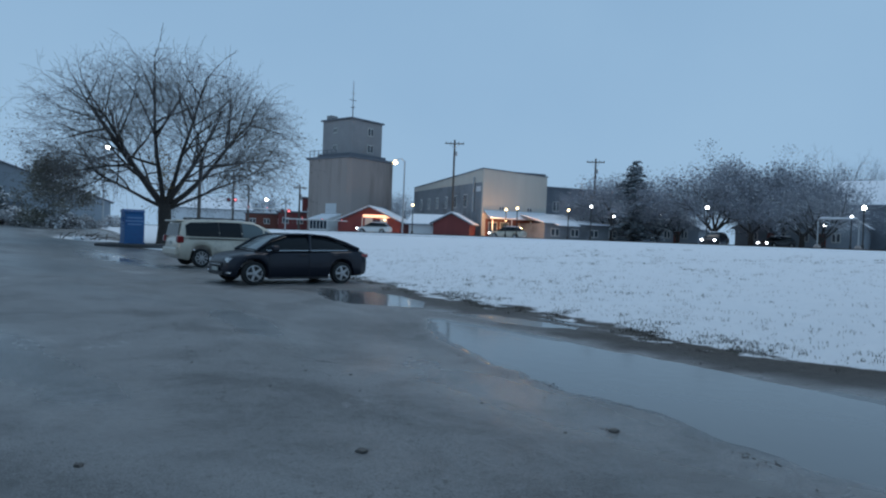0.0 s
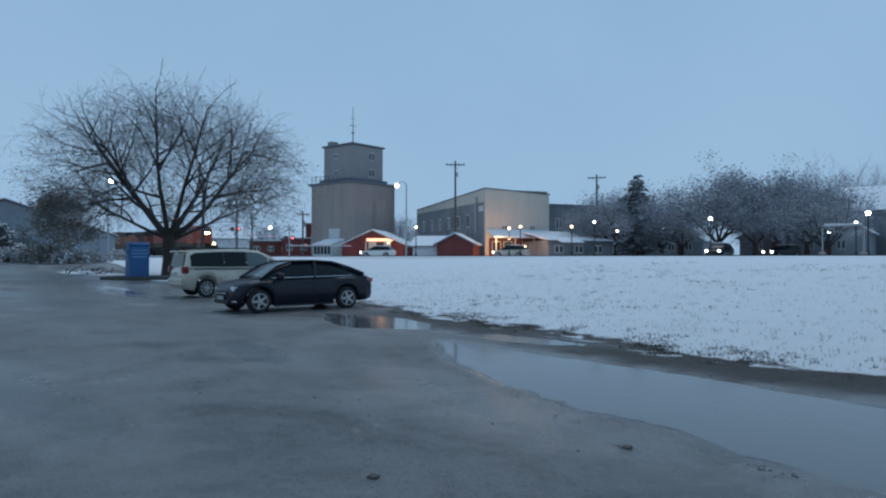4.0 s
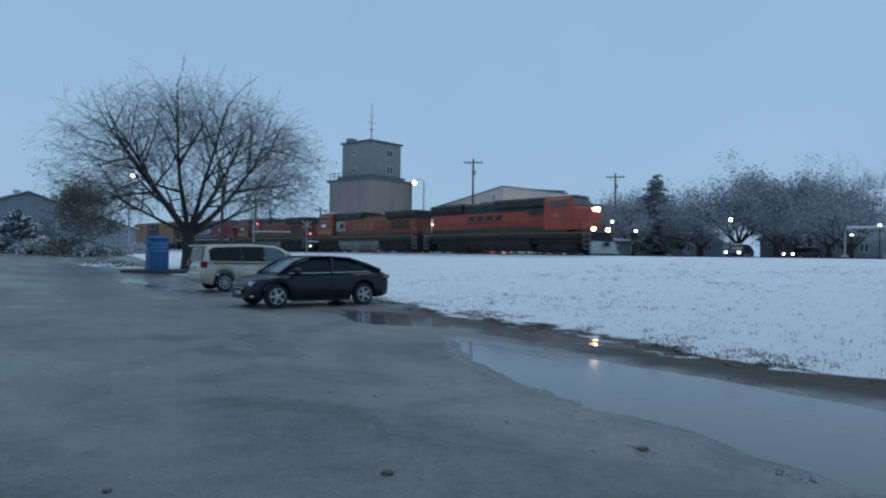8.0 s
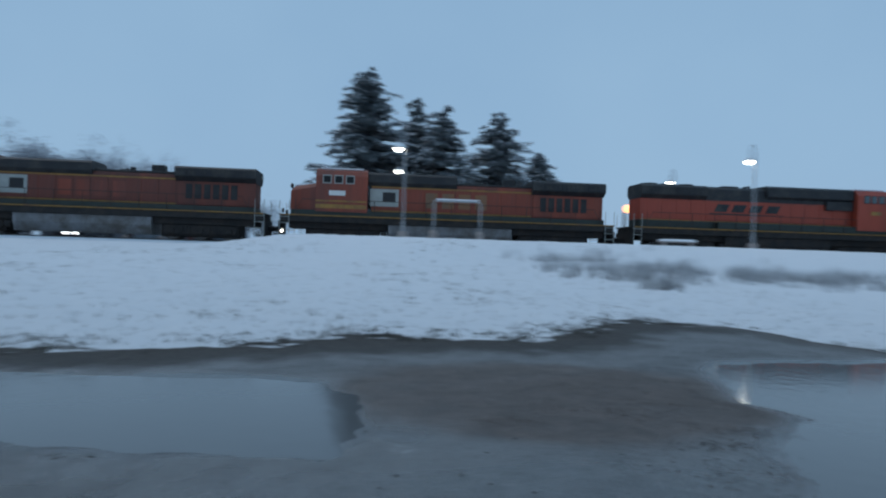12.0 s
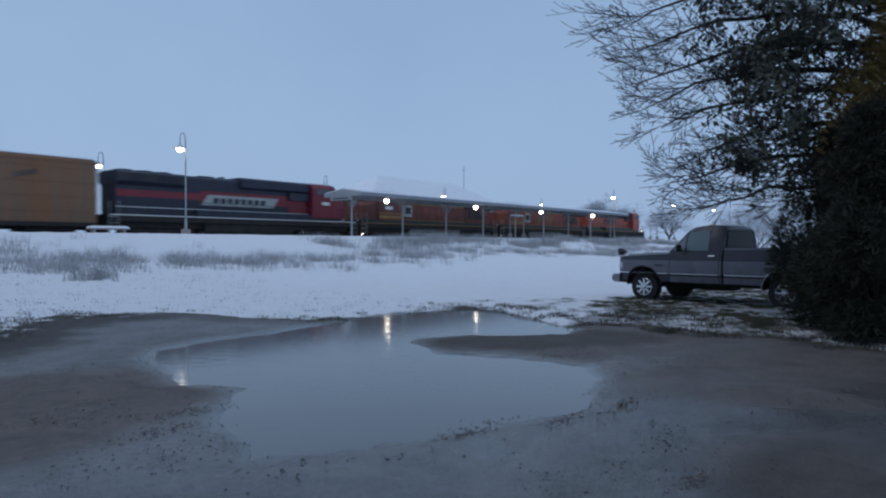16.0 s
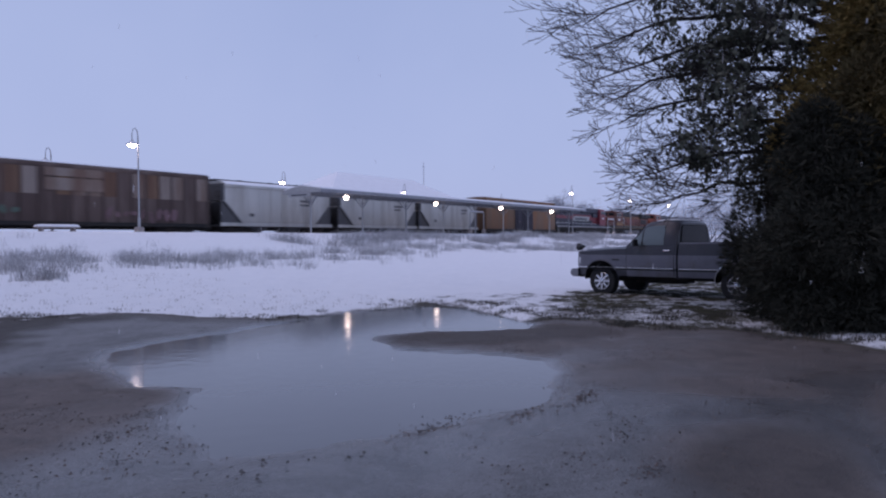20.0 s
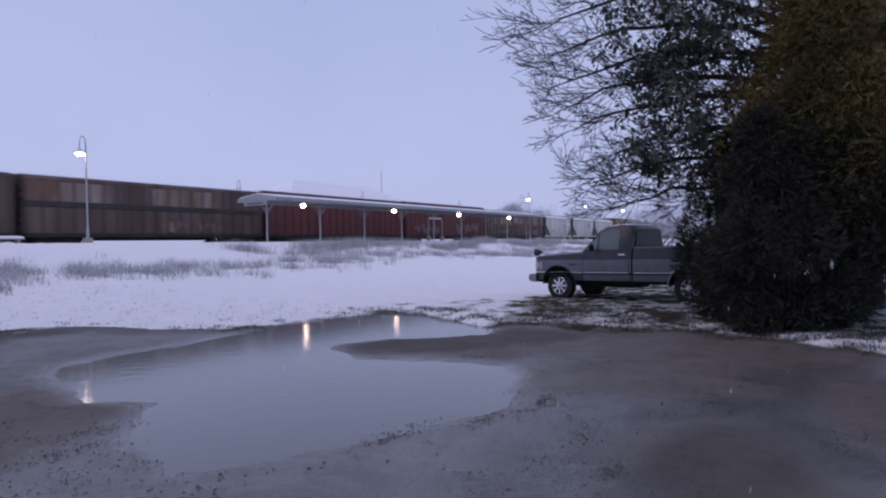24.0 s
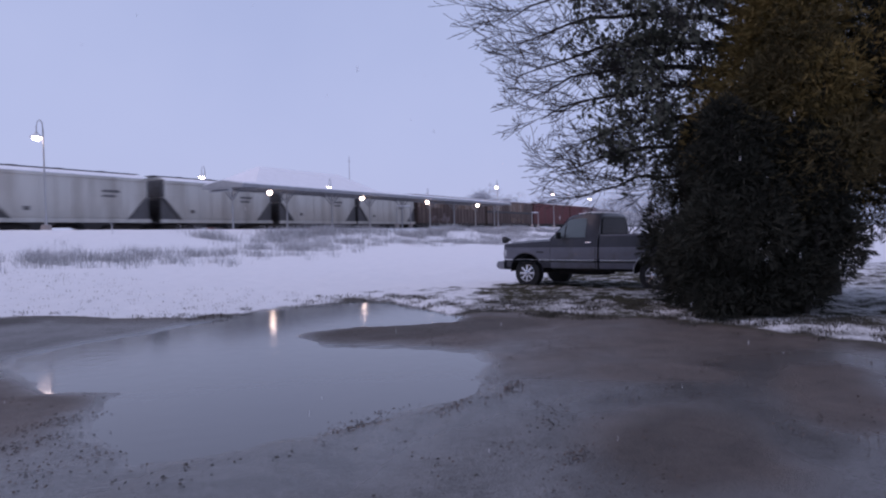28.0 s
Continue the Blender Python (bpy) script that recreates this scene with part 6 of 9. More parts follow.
def canopy():
    t = thing("platform_canopy", pose(0, CAN_Y, 0), "long white platform canopy with snow on its roof", "canopy")
    part("roof_deck", B().prism([(-1.95, 5.22), (1.95, 5.22), (1.95, 5.34), (0, 5.62), (-1.95, 5.34)], "x", CAN_X0, CAN_X1), M_canopy, t)
    part("roof_snow", B().prism([(-1.98, 5.345), (0, 5.625), (1.98, 5.345), (1.95, 5.46), (0, 5.74), (-1.95, 5.46)], "x", CAN_X0 + 0.05, CAN_X1 - 0.05), M_roofsnow, t)
    for s in (-1, 1):
        part("fascia", B().box(CAN_X0, CAN_X1, min(s * 1.95, s * 2.0), max(s * 1.95, s * 2.0), 5.12, 5.36), M_canopy, t)
    part("gable_board", B().prism([(-2.0, 5.12), (2.0, 5.12), (2.0, 5.36), (0, 5.66), (-2.0, 5.36)], "x", CAN_X0 - 0.06, CAN_X0 - 0.01), M_whitepost, t)
    part("end_sign", B().box(CAN_X0 - 0.25, CAN_X0 - 0.19, -1.1, 1.1, 4.82, 5.08), M_whitepost, t, "white station sign with plain bars")
    part("sign_bars", B().box(CAN_X0 - 0.262, CAN_X0 - 0.252, -0.8, 0.8, 4.91, 4.99), M_navy, t)
    n = 9
    for i in range(n):
        x = CAN_X0 + 0.9 + i * 5.8
        part("post", B().tube([(x, 0, gz(x, CAN_Y) - 0.1), (x, 0, 5.2)], [0.075, 0.065], 8), M_whitepost, t)
        part("bracket", B().tube([(x, -1.3, 5.15), (x, -0.7, 4.95), (x, -0.1, 4.3)], 0.04, 6).tube([(x, 1.3, 5.15), (x, 0.7, 4.95), (x, 0.1, 4.3)], 0.04, 6).tube([(x - 0.9, 0, 5.15), (x - 0.4, 0, 4.9), (x, 0, 4.4)], 0.04, 6).tube([(x + 0.9, 0, 5.15), (x + 0.4, 0, 4.9), (x, 0, 4.4)], 0.04, 6), M_canopy, t)
    for i in range(int((CAN_X1 - CAN_X0) / 1.45)):
        x = CAN_X0 + 0.6 + i * 1.45
        part("rafter", B().box(x, x + 0.08, -1.9, 1.9, 5.14, 5.22), M_canopy, t)
    for x in (38.4, 50.4, 62.4, 74.8):
        lampx = part("pendant_lamp", B().cyl((x, -0.9, 5.2), (x, -0.9, 5.1), 0.03, n=6).lathe((x, -0.9, 5.12), (0, 0, -1), [(0, 0.05), (0.05, 0.16), (0.1, 0.22)], 12), M_canopy, t)
        part("bulb", B().ball((x, -0.9, 4.93), 0.20, 12), G_canopy, lampx, smooth=True)
    part("end_lamp", B().ball((CAN_X1 + 0.2, 0, 5.5), 0.2, 10), G_white, t)


G_canopy = glow("canopy_bulb", (1.0, 0.95, 0.74), 12.0)
canopy()


def platforms():
    for y0, y1, lab in ((39.72, 40.0, "concrete edge of the near platform"), (46.0, 46.3, "concrete edge of the far platform")):
        whole("platform_edge", B().box(-4, 150, y0, y1, 1.2, 2.19, 0.03), M_concrete, lab, "platform", kind="structure")


platforms()


def depot():
    t = thing("depot_building", pose(54, 52.5, 1.55), "dark red brick railway depot with a snowy hip roof", "railway depot")
    w, d, e = 27.0, 10.0, 5.2
    part("wall", B().box(1.2, w - 1.2, 1.2, d - 1.2, 0, e, 0.05), M_brick, t)
    part("plinth", B().box(1.1, w - 1.1, 1.1, d - 1.1, 0, 0.9, 0.03), M_concrete, t)
    hip = B().loft([[(0, 0, e), (w, 0, e), (w, d, e), (0, d, e)], [(0, 0, e + 0.2), (w, 0, e + 0.2), (w, d, e + 0.2), (0, d, e + 0.2)], [(6.0, d / 2 - 0.1, 8.3), (w - 6.0, d / 2 - 0.1, 8.3), (w - 6.0, d / 2 + 0.1, 8.3), (6.0, d / 2 + 0.1, 8.3)]])
    part("hip_roof", hip, M_dkwall, t)
    part("roof_snow", B().loft([[(-0.02, -0.02, e + 0.22), (w + 0.02, -0.02, e + 0.22), (w + 0.02, d + 0.02, e + 0.22), (-0.02, d + 0.02, e + 0.22)], [(0.1, 0.1, e + 0.36), (w - 0.1, 0.1, e + 0.36), (w - 0.1, d - 0.1, e + 0.36), (0.1, d - 0.1, e + 0.36)], [(6.0, d / 2 - 0.15, 8.48), (w - 6.0, d / 2 - 0.15, 8.48), (w - 6.0, d / 2 + 0.15, 8.48), (6.0, d / 2 + 0.15, 8.48)]]), M_roofsnow, t)
    part("radio_mast", B().tube([(w - 3.0, d / 2, 7.0), (w - 3.0, d / 2, 11.3)], [0.06, 0.035], 6).box(w - 3.3, w - 2.7, d / 2 - 0.03, d / 2 + 0.03, 10.6, 10.66), M_galv, t)
    for i in range(7):
        u = 2.6 + i * 3.3
        window(t, u, u + 1.1, 1.5, 3.7, "y", 1.2, G_depot if i in (2, 5) else None)
    part("bay", B().box(11.5, 15.5, 0.2, 1.2, 0, 4.4, 0.03), M_brick, t)
    for i in range(4):
        part("roof_bracket", B().tube([(4 + i * 6.2, 1.2, 4.0), (4 + i * 6.2, 0.3, 5.1)], 0.07, 6), M_whitepost, t)
    return t


G_depot = glow("lit_depot_window", (1.0, 0.66, 0.32), 0.9)
depot()

# sodium yard lamp beyond the track
t = thing("yard_lamp", pose(20.2, 52.5, 0), "orange sodium yard lamp on a timber pole", "yard lamp")
part("post", B().tube([(0, 0, 1.4), (0, 0, 5.6)], [0.12, 0.09], 8), M_wood, t)
part("arm", B().tube([(0, 0, 5.5), (0, -0.4, 5.6), (0, -0.7, 5.5)], 0.03, 6), M_galv, t)
part("bulb", B().ball((0, -0.7, 5.32), 0.34, 14), G_sodium, t, smooth=True)

# low snowed-over bench beside the lamp
t = thing("platform_bench", pose(18.2, 38.6, gz(18.2, 38.6)), "low bench on the platform heaped with snow", "bench")
for u in (-0.85, 0.85):
    part("leg", B().box(u - 0.06, u + 0.06, -0.22, 0.22, -0.05, 0.26, 0.01), M_concrete, t)
part("seat", B().box(-1.15, 1.15, -0.26, 0.26, 0.26, 0.33, 0.015), M_concrete, t)
part("snow_cap", B().loft([[(-1.12, -0.25, 0.335), (1.12, -0.25, 0.335), (1.12, 0.25, 0.335), (-1.12, 0.25, 0.335)], [(-1.08, -0.2, 0.42), (1.06, -0.2, 0.43), (1.06, 0.2, 0.43), (-1.08, 0.2, 0.42)], [(-0.9, -0.1, 0.46), (0.9, -0.1, 0.47), (0.9, 0.1, 0.47), (-0.9, 0.1, 0.46)]]), M_roofsnow, t, smooth=True)


# ---- vehicles ----
M_rearglass = mat("dark_cab_glass", (0.008, 0.009, 0.011), 0.12, 0.0, 0.1, 4.0, bump=0.0, spec=0.10)
M_bumper = mat("dull_chrome_bumper", (0.22, 0.225, 0.24), 0.30, 0.85, 0.2, 6.0, bump=0.0)
M_tealglass = glass_mat("pale_teal_cab_glass", (0.14, 0.18, 0.19), 0.0, 0.05)
def loft_body(stations, arches, arch_r, step=0.05):
    """stations: x, bottom, top, half width; wheel arches are cut out of the bottom line."""
    xs = np.arange(stations[0][0], stations[-1][0] + 1e-6, step)
    S = np.array(stations)
    loops = []
    for x in xs:
        zb, zt, w = (float(np.interp(x, S[:, 0], S[:, k])) for k in (1, 2, 3))
        for a in arches:
            if abs(x - a[0]) < arch_r:
                zb = max(zb, a[1] + math.sqrt(arch_r ** 2 - (x - a[0]) ** 2))
        zb = min(zb, zt - 0.12)
        h = zt - zb
        prof = [(w * 0.90, zb), (w * 0.985, zb + min(0.10, h * 0.2)), (w, zb + h * 0.45), (w * 0.985, zb + h * 0.75), (w * 0.93, zt - min(0.05, h * 0.15)), (w * 0.80, zt), (w * 0.4, zt + 0.015)]
        loops.append([(float(x), y, z) for y, z in prof] + [(float(x), -y, z) for y, z in reversed(prof)])
    return B().loft(loops)


def greenhouse(st, scale=1.0, lift=0.0):
    """st: x, base z, roof z, base half width, roof half width."""
    loops = []
    for x, zb, zr, wb, wr in st:
        pr = [(wb * scale, zb), (wb * scale * 0.98, zb + (zr - zb) * 0.3), (wr * scale, zr - (zr - zb) * 0.12), (wr * scale * 0.9, zr + lift), (wr * 0.4, zr + 0.02 + lift)]
        loops.append([(x, y, z) for y, z in pr] + [(x, -y, z) for y, z in reversed(pr)])
    return B().loft(loops)


def road_wheel(t, x, y, r, s, spokes, material=M_rim, wide=0.11, rimr=0.68):
    w = part("wheel", B().lathe((x, y - s * wide, r), (0, s, 0), [(0, r * 0.8), (0.02, r * 0.97), (0.05, r), (wide * 1.7, r), (wide * 2 - 0.01, r * 0.95), (wide * 2, r * rimr)], 28), M_tyre, t, smooth=True)
    b = B().lathe((x, y + s * wide * 0.95, r), (0, s, 0), [(-0.05, r * rimr), (0.0, r * rimr), (0.008, r * (rimr - 0.06)), (-0.03, r * (rimr - 0.08)), (-0.035, r * 0.2)], 28)
    rim = part("rim", b, M_plastic, w)
    sp = B()
    for i in range(spokes):
        a = 2 * math.pi * i / spokes
        c, d = math.cos(a), math.sin(a)
        yy = y + s * (wide * 0.95 - 0.012)
        q0, q1 = r * 0.10, r * (rimr - 0.03)
        wd = r * (0.11 if spokes < 7 else 0.07)
        v = []
        for q, k in ((q0, 1.0), (q1, 0.85)):
            for e in (-1, 1):
                for o in (0, s * 0.025):
                    v.append((x + c * q - d * wd * k * e, yy + o, r + d * q + c * wd * k * e))
        sp.add(v, [(0, 1, 3, 2), (4, 6, 7, 5), (0, 4, 5, 1), (2, 3, 7, 6), (0, 2, 6, 4), (1, 5, 7, 3)])
    part("spoke_face", sp, material, rim)
    part("rim_ring", B().tube([(x + math.cos(a) * r * (rimr - 0.02), y + s * wide * 0.98, r + math.sin(a) * r * (rimr - 0.02)) for a in [2 * math.pi * k / 24 for k in range(25)]], 0.014, 5, cap=False), material, rim)
    part("hub_cap", B().lathe((x, y + s * (wide * 0.95 - 0.02), r), (0, s, 0), [(0, r * 0.17), (0.04, r * 0.16), (0.05, r * 0.08)], 14), material, rim)


def side_glass(t, name, cols, st, material, proud=0.014):
    """A pane on each flank that follows the cabin's side; cols of x, foot z, head z."""
    S = np.array(sorted(st))
    for s in (-1, 1):
        loops = []
        for x, a, b in cols:
            zb, zr, wb, wr = (float(np.interp(x, S[:, 0], S[:, k])) for k in (1, 2, 3, 4))
            ks, ws = [zb, zb + (zr - zb) * 0.3, zr - (zr - zb) * 0.12], [wb, wb * 0.98, wr]
            loops.append([(x, s * (float(np.interp(a + (b - a) * i / 5, ks, ws)) + proud), a + (b - a) * i / 5) for i in range(6)])
        part(name, B().loft(loops, close=False, cap=False), material, t, smooth=True)


def front_glass(t, rows, material):
    """A bowed windscreen; rows of x, z, half width."""
    part("windscreen", B().loft([[(x + 0.03 * (1 - u * u), u * w, z + 0.012 - 0.02 * u * u) for u in (-1, -0.5, 0, 0.5, 1)] for x, z, w in rows], close=False, cap=False), material, t, smooth=True)


def sedan():
    x, y = -17.5, 9.4
    t = thing("sedan", pose(x, y, 0.02, 0, 0, -92) @ Matrix.Scale(0.955, 4, (0, 0, 1)), "black four-door sedan parked on the wet yard", "car")
    body = [(-2.30, 0.42, 0.80, 0.62), (-2.22, 0.30, 0.95, 0.78), (-2.0, 0.24, 1.03, 0.85), (-1.4, 0.20, 1.02, 0.89), (-0.4, 0.19, 0.97, 0.90), (0.6, 0.19, 0.95, 0.90), (1.2, 0.20, 0.93, 0.89), (1.62, 0.21, 0.87, 0.87), (1.88, 0.22, 0.79, 0.80), (2.02, 0.24, 0.70, 0.68), (2.08, 0.30, 0.58, 0.54)]
    part("body", loft_body(body, [(1.37, 0.32), (-1.32, 0.32)], 0.385), M_carblack, t, smooth=True)
    part("cabin_glass", greenhouse([(-1.95, 0.98, 1.03, 0.72, 0.66), (-1.55, 0.98, 1.22, 0.76, 0.62), (-1.0, 0.96, 1.40, 0.80, 0.58), (-0.3, 0.95, 1.455, 0.82, 0.58), (0.3, 0.94, 1.43, 0.82, 0.57), (0.75, 0.93, 1.27, 0.80, 0.60), (1.30, 0.90, 0.94, 0.72, 0.68)]), M_carglass, t, smooth=True)
    part("roof", B().loft([[(-1.30, w, z) for w, z in ((-0.60, 1.30), (-0.45, 1.33), (0, 1.345), (0.45, 1.33), (0.60, 1.30))], [(-0.9, w, z) for w, z in ((-0.60, 1.42), (-0.45, 1.445), (0, 1.46), (0.45, 1.445), (0.60, 1.42))], [(-0.3, w, z) for w, z in ((-0.60, 1.465), (-0.45, 1.485), (0, 1.495), (0.45, 1.485), (0.60, 1.465))], [(0.3, w, z) for w, z in ((-0.59, 1.44), (-0.45, 1.455), (0, 1.465), (0.45, 1.455), (0.59, 1.44))]], close=False, cap=False), M_carblack, t, smooth=True)
    for s in (-1, 1):
        part("roof_pillar", B().tube([(1.28, s * 0.73, 0.95), (0.78, s * 0.63, 1.29), (0.32, s * 0.60, 1.44), (-0.3, s * 0.61, 1.465), (-0.95, s * 0.61, 1.42), (-1.5, s * 0.66, 1.24), (-1.95, s * 0.72, 1.04)], [0.035, 0.035, 0.03, 0.03, 0.035, 0.05, 0.07], 6), M_carblack, t)
        part("door_post", B().tube([(-0.28, s * 0.835, 0.96), (-0.36, s * 0.63, 1.45)], 0.04, 6), M_carblack, t)
        part("chrome_strip", B().tube([(1.0, s * 0.80, 0.965), (-0.3, s * 0.83, 0.985), (-1.55, s * 0.775, 1.01)], 0.014, 5), M_chrome, t)
        part("mirror", B().box(0.72, 0.92, min(s * 0.86, s * 1.04), max(s * 0.86, s * 1.04), 0.97, 1.12, 0.03), M_carblack, t)
        part("headlight", B().loft([[(1.58, s * 0.865, 0.68), (1.58, s * 0.85, 0.80), (1.60, s * 0.70, 0.85), (1.60, s * 0.72, 0.68)], [(2.02, s * 0.66, 0.62), (2.00, s * 0.66, 0.72), (2.02, s * 0.50, 0.73), (2.04, s * 0.52, 0.60)]]), M_lens, t)
        part("fog_lamp", B().box(1.94, 2.04, min(s * 0.58, s * 0.76), max(s * 0.58, s * 0.76), 0.30, 0.36, 0.015), M_chrome, t)
        part("tail_light", B().box(-2.26, -2.0, min(s * 0.60, s * 0.815), max(s * 0.60, s * 0.815), 0.80, 0.92, 0.03), M_tail, t)
        part("door_seam", B().tube([(0.92, s * 0.905, 0.32), (0.98, s * 0.905, 0.6), (0.88, s * 0.86, 0.93)], 0.006, 4), M_plastic, t)
        part("door_seam", B().tube([(-0.25, s * 0.908, 0.28), (-0.25, s * 0.905, 0.95)], 0.006, 4), M_plastic, t)
        for hx in (-0.15, -1.15):
            part("door_handle", B().box(hx, hx + 0.18, min(s * 0.885, s * 0.915), max(s * 0.885, s * 0.915), 0.84, 0.87, 0.008), M_carblack, t)
        part("sill_trim", B().box(-0.9, 0.95, min(s * 0.80, s * 0.86), max(s * 0.80, s * 0.86), 0.16, 0.22, 0.02), M_plastic, t)
    part("badge_bar", B().box(2.06, 2.10, -0.36, 0.36, 0.535, 0.555, 0.006), M_chrome, t)
    part("grille", B().box(1.98, 2.09, -0.42, 0.42, 0.48, 0.62, 0.02), M_plastic, t)
    part("lower_grille", B().box(2.0, 2.10, -0.5, 0.5, 0.26, 0.36, 0.02), M_plastic, t)
    part("number_plate", B().box(2.09, 2.11, -0.2, 0.2, 0.37, 0.47), M_palepanel, t)
    for wx in (1.37, -1.32):
        for s in (-1, 1):
            road_wheel(t, wx, s * 0.80, 0.325, s, 5)
    front_glass(t, [(1.22, 1.0, 0.66), (1.0, 1.13, 0.62), (0.76, 1.292, 0.57), (0.58, 1.36, 0.54), (0.42, 1.415, 0.52)], M_skyglass)
    for s in (-1, 1):
        part("seat", B().box(-0.2, 0.25, s * 0.38 - 0.22, s * 0.38 + 0.22, 0.45, 1.15, 0.06), M_plastic, t)


sedan()


def minivan():
    t = thing("minivan", pose(-24.8, 11.1, 0.05, 0, 0, 86), "champagne beige minivan with tinted glass, parked", "minivan")
    body = [(-2.58, 0.45, 0.95, 0.70), (-2.50, 0.33, 1.08, 0.90), (-2.2, 0.26, 1.12, 0.97), (-1.0, 0.24, 1.10, 1.0), (0.6, 0.24, 1.06, 1.0), (1.3, 0.25, 1.04, 0.98), (1.9, 0.26, 0.95, 0.94), (2.35, 0.28, 0.80, 0.84), (2.52, 0.32, 0.66, 0.68), (2.57, 0.38, 0.58, 0.6)]
    part("body", loft_body(body, [(1.65, 0.34), (-1.70, 0.34)], 0.42), M_carbeige, t, smooth=True)
    st = [(-2.52, 1.05, 1.10, 0.90, 0.84), (-2.42, 1.07, 1.62, 0.94, 0.78), (-2.0, 1.08, 1.72, 0.95, 0.76), (-0.5, 1.07, 1.76, 0.96, 0.76), (0.4, 1.05, 1.72, 0.95, 0.74), (0.95, 1.04, 1.52, 0.92, 0.74), (1.75, 1.0, 1.05, 0.82, 0.80)]
    part("upper_body", greenhouse(st), M_carbeige, t, smooth=True)
    side_glass(t, "window_band", [(-2.30, 1.14, 1.52), (-2.1, 1.12, 1.62), (-1.0, 1.11, 1.67), (-0.2, 1.11, 1.67), (0.4, 1.11, 1.635), (0.66, 1.11, 1.55)], st, M_plastic, 0.008)
    side_glass(t, "side_window", [(-2.28, 1.15, 1.50), (-2.1, 1.14, 1.60), (-1.6, 1.13, 1.64), (-1.05, 1.13, 1.66)], st, M_carglass)
    side_glass(t, "door_window", [(-1.0, 1.13, 1.66), (-0.5, 1.13, 1.67), (-0.16, 1.13, 1.66)], st, M_carglass)
    side_glass(t, "front_side_window", [(-0.08, 1.13, 1.655), (0.4, 1.13, 1.62), (0.62, 1.13, 1.54), (0.80, 1.13, 1.46)], st, M_skyglass)
    side_glass(t, "quarter_window", [(0.86, 1.13, 1.43), (1.05, 1.13, 1.35), (1.30, 1.13, 1.20)], st, M_skyglass)
    front_glass(t, [(1.68, 1.10, 0.74), (1.3, 1.315, 0.72), (0.97, 1.52, 0.68), (0.72, 1.625, 0.66)], M_skyglass)
    part("rear_window", B().add([(-2.55, -0.78, 1.12), (-2.55, 0.78, 1.12), (-2.47, 0.70, 1.58), (-2.47, -0.70, 1.58)], [(0, 1, 2, 3)]), M_carglass, t)
    part("roof_spoiler", B().box(-2.62, -2.30, -0.72, 0.72, 1.64, 1.70, 0.02), M_carbeige, t)
    for s in (-1, 1):
        part("tail_light", B().box(-2.62, -2.36, min(s * 0.74, s * 0.96), max(s * 0.74, s * 0.96), 0.88, 1.14, 0.04), M_tail, t)
        part("roof_rail", B().tube([(-1.9, s * 0.66, 1.74), (-1.7, s * 0.66, 1.80), (0.0, s * 0.66, 1.80), (0.25, s * 0.66, 1.75)], 0.02, 5), M_plastic, t)
        part("mirror", B().box(0.95, 1.15, min(s * 0.95, s * 1.15), max(s * 0.95, s * 1.15), 1.08, 1.24, 0.03), M_carbeige, t)
        part("door_rail", B().box(-2.2, 0.5, min(s * 0.985, s * 1.0), max(s * 0.985, s * 1.0), 1.02, 1.045), M_plastic, t)
        part("headlight", B().box(2.12, 2.46, min(s * 0.55, s * 0.82), max(s * 0.55, s * 0.82), 0.68, 0.82, 0.04), M_lens, t)
        for hx in (-0.4, 0.1):
            part("door_handle", B().box(hx, hx + 0.2, min(s * 0.99, s * 1.02), max(s * 0.99, s * 1.02), 0.92, 0.96, 0.01), M_carbeige, t)
    part("rear_bumper", B().box(-2.66, -2.45, -0.86, 0.86, 0.42, 0.70, 0.05), M_carbeige, t)
    part("number_plate", B().box(-2.60, -2.585, -0.2, 0.2, 0.80, 0.92), M_palepanel, t)
    for wx in (1.65, -1.70):
        for s in (-1, 1):
            road_wheel(t, wx, s * 0.88, 0.345, s, 9)
    shorten(t, 0.94)


minivan()


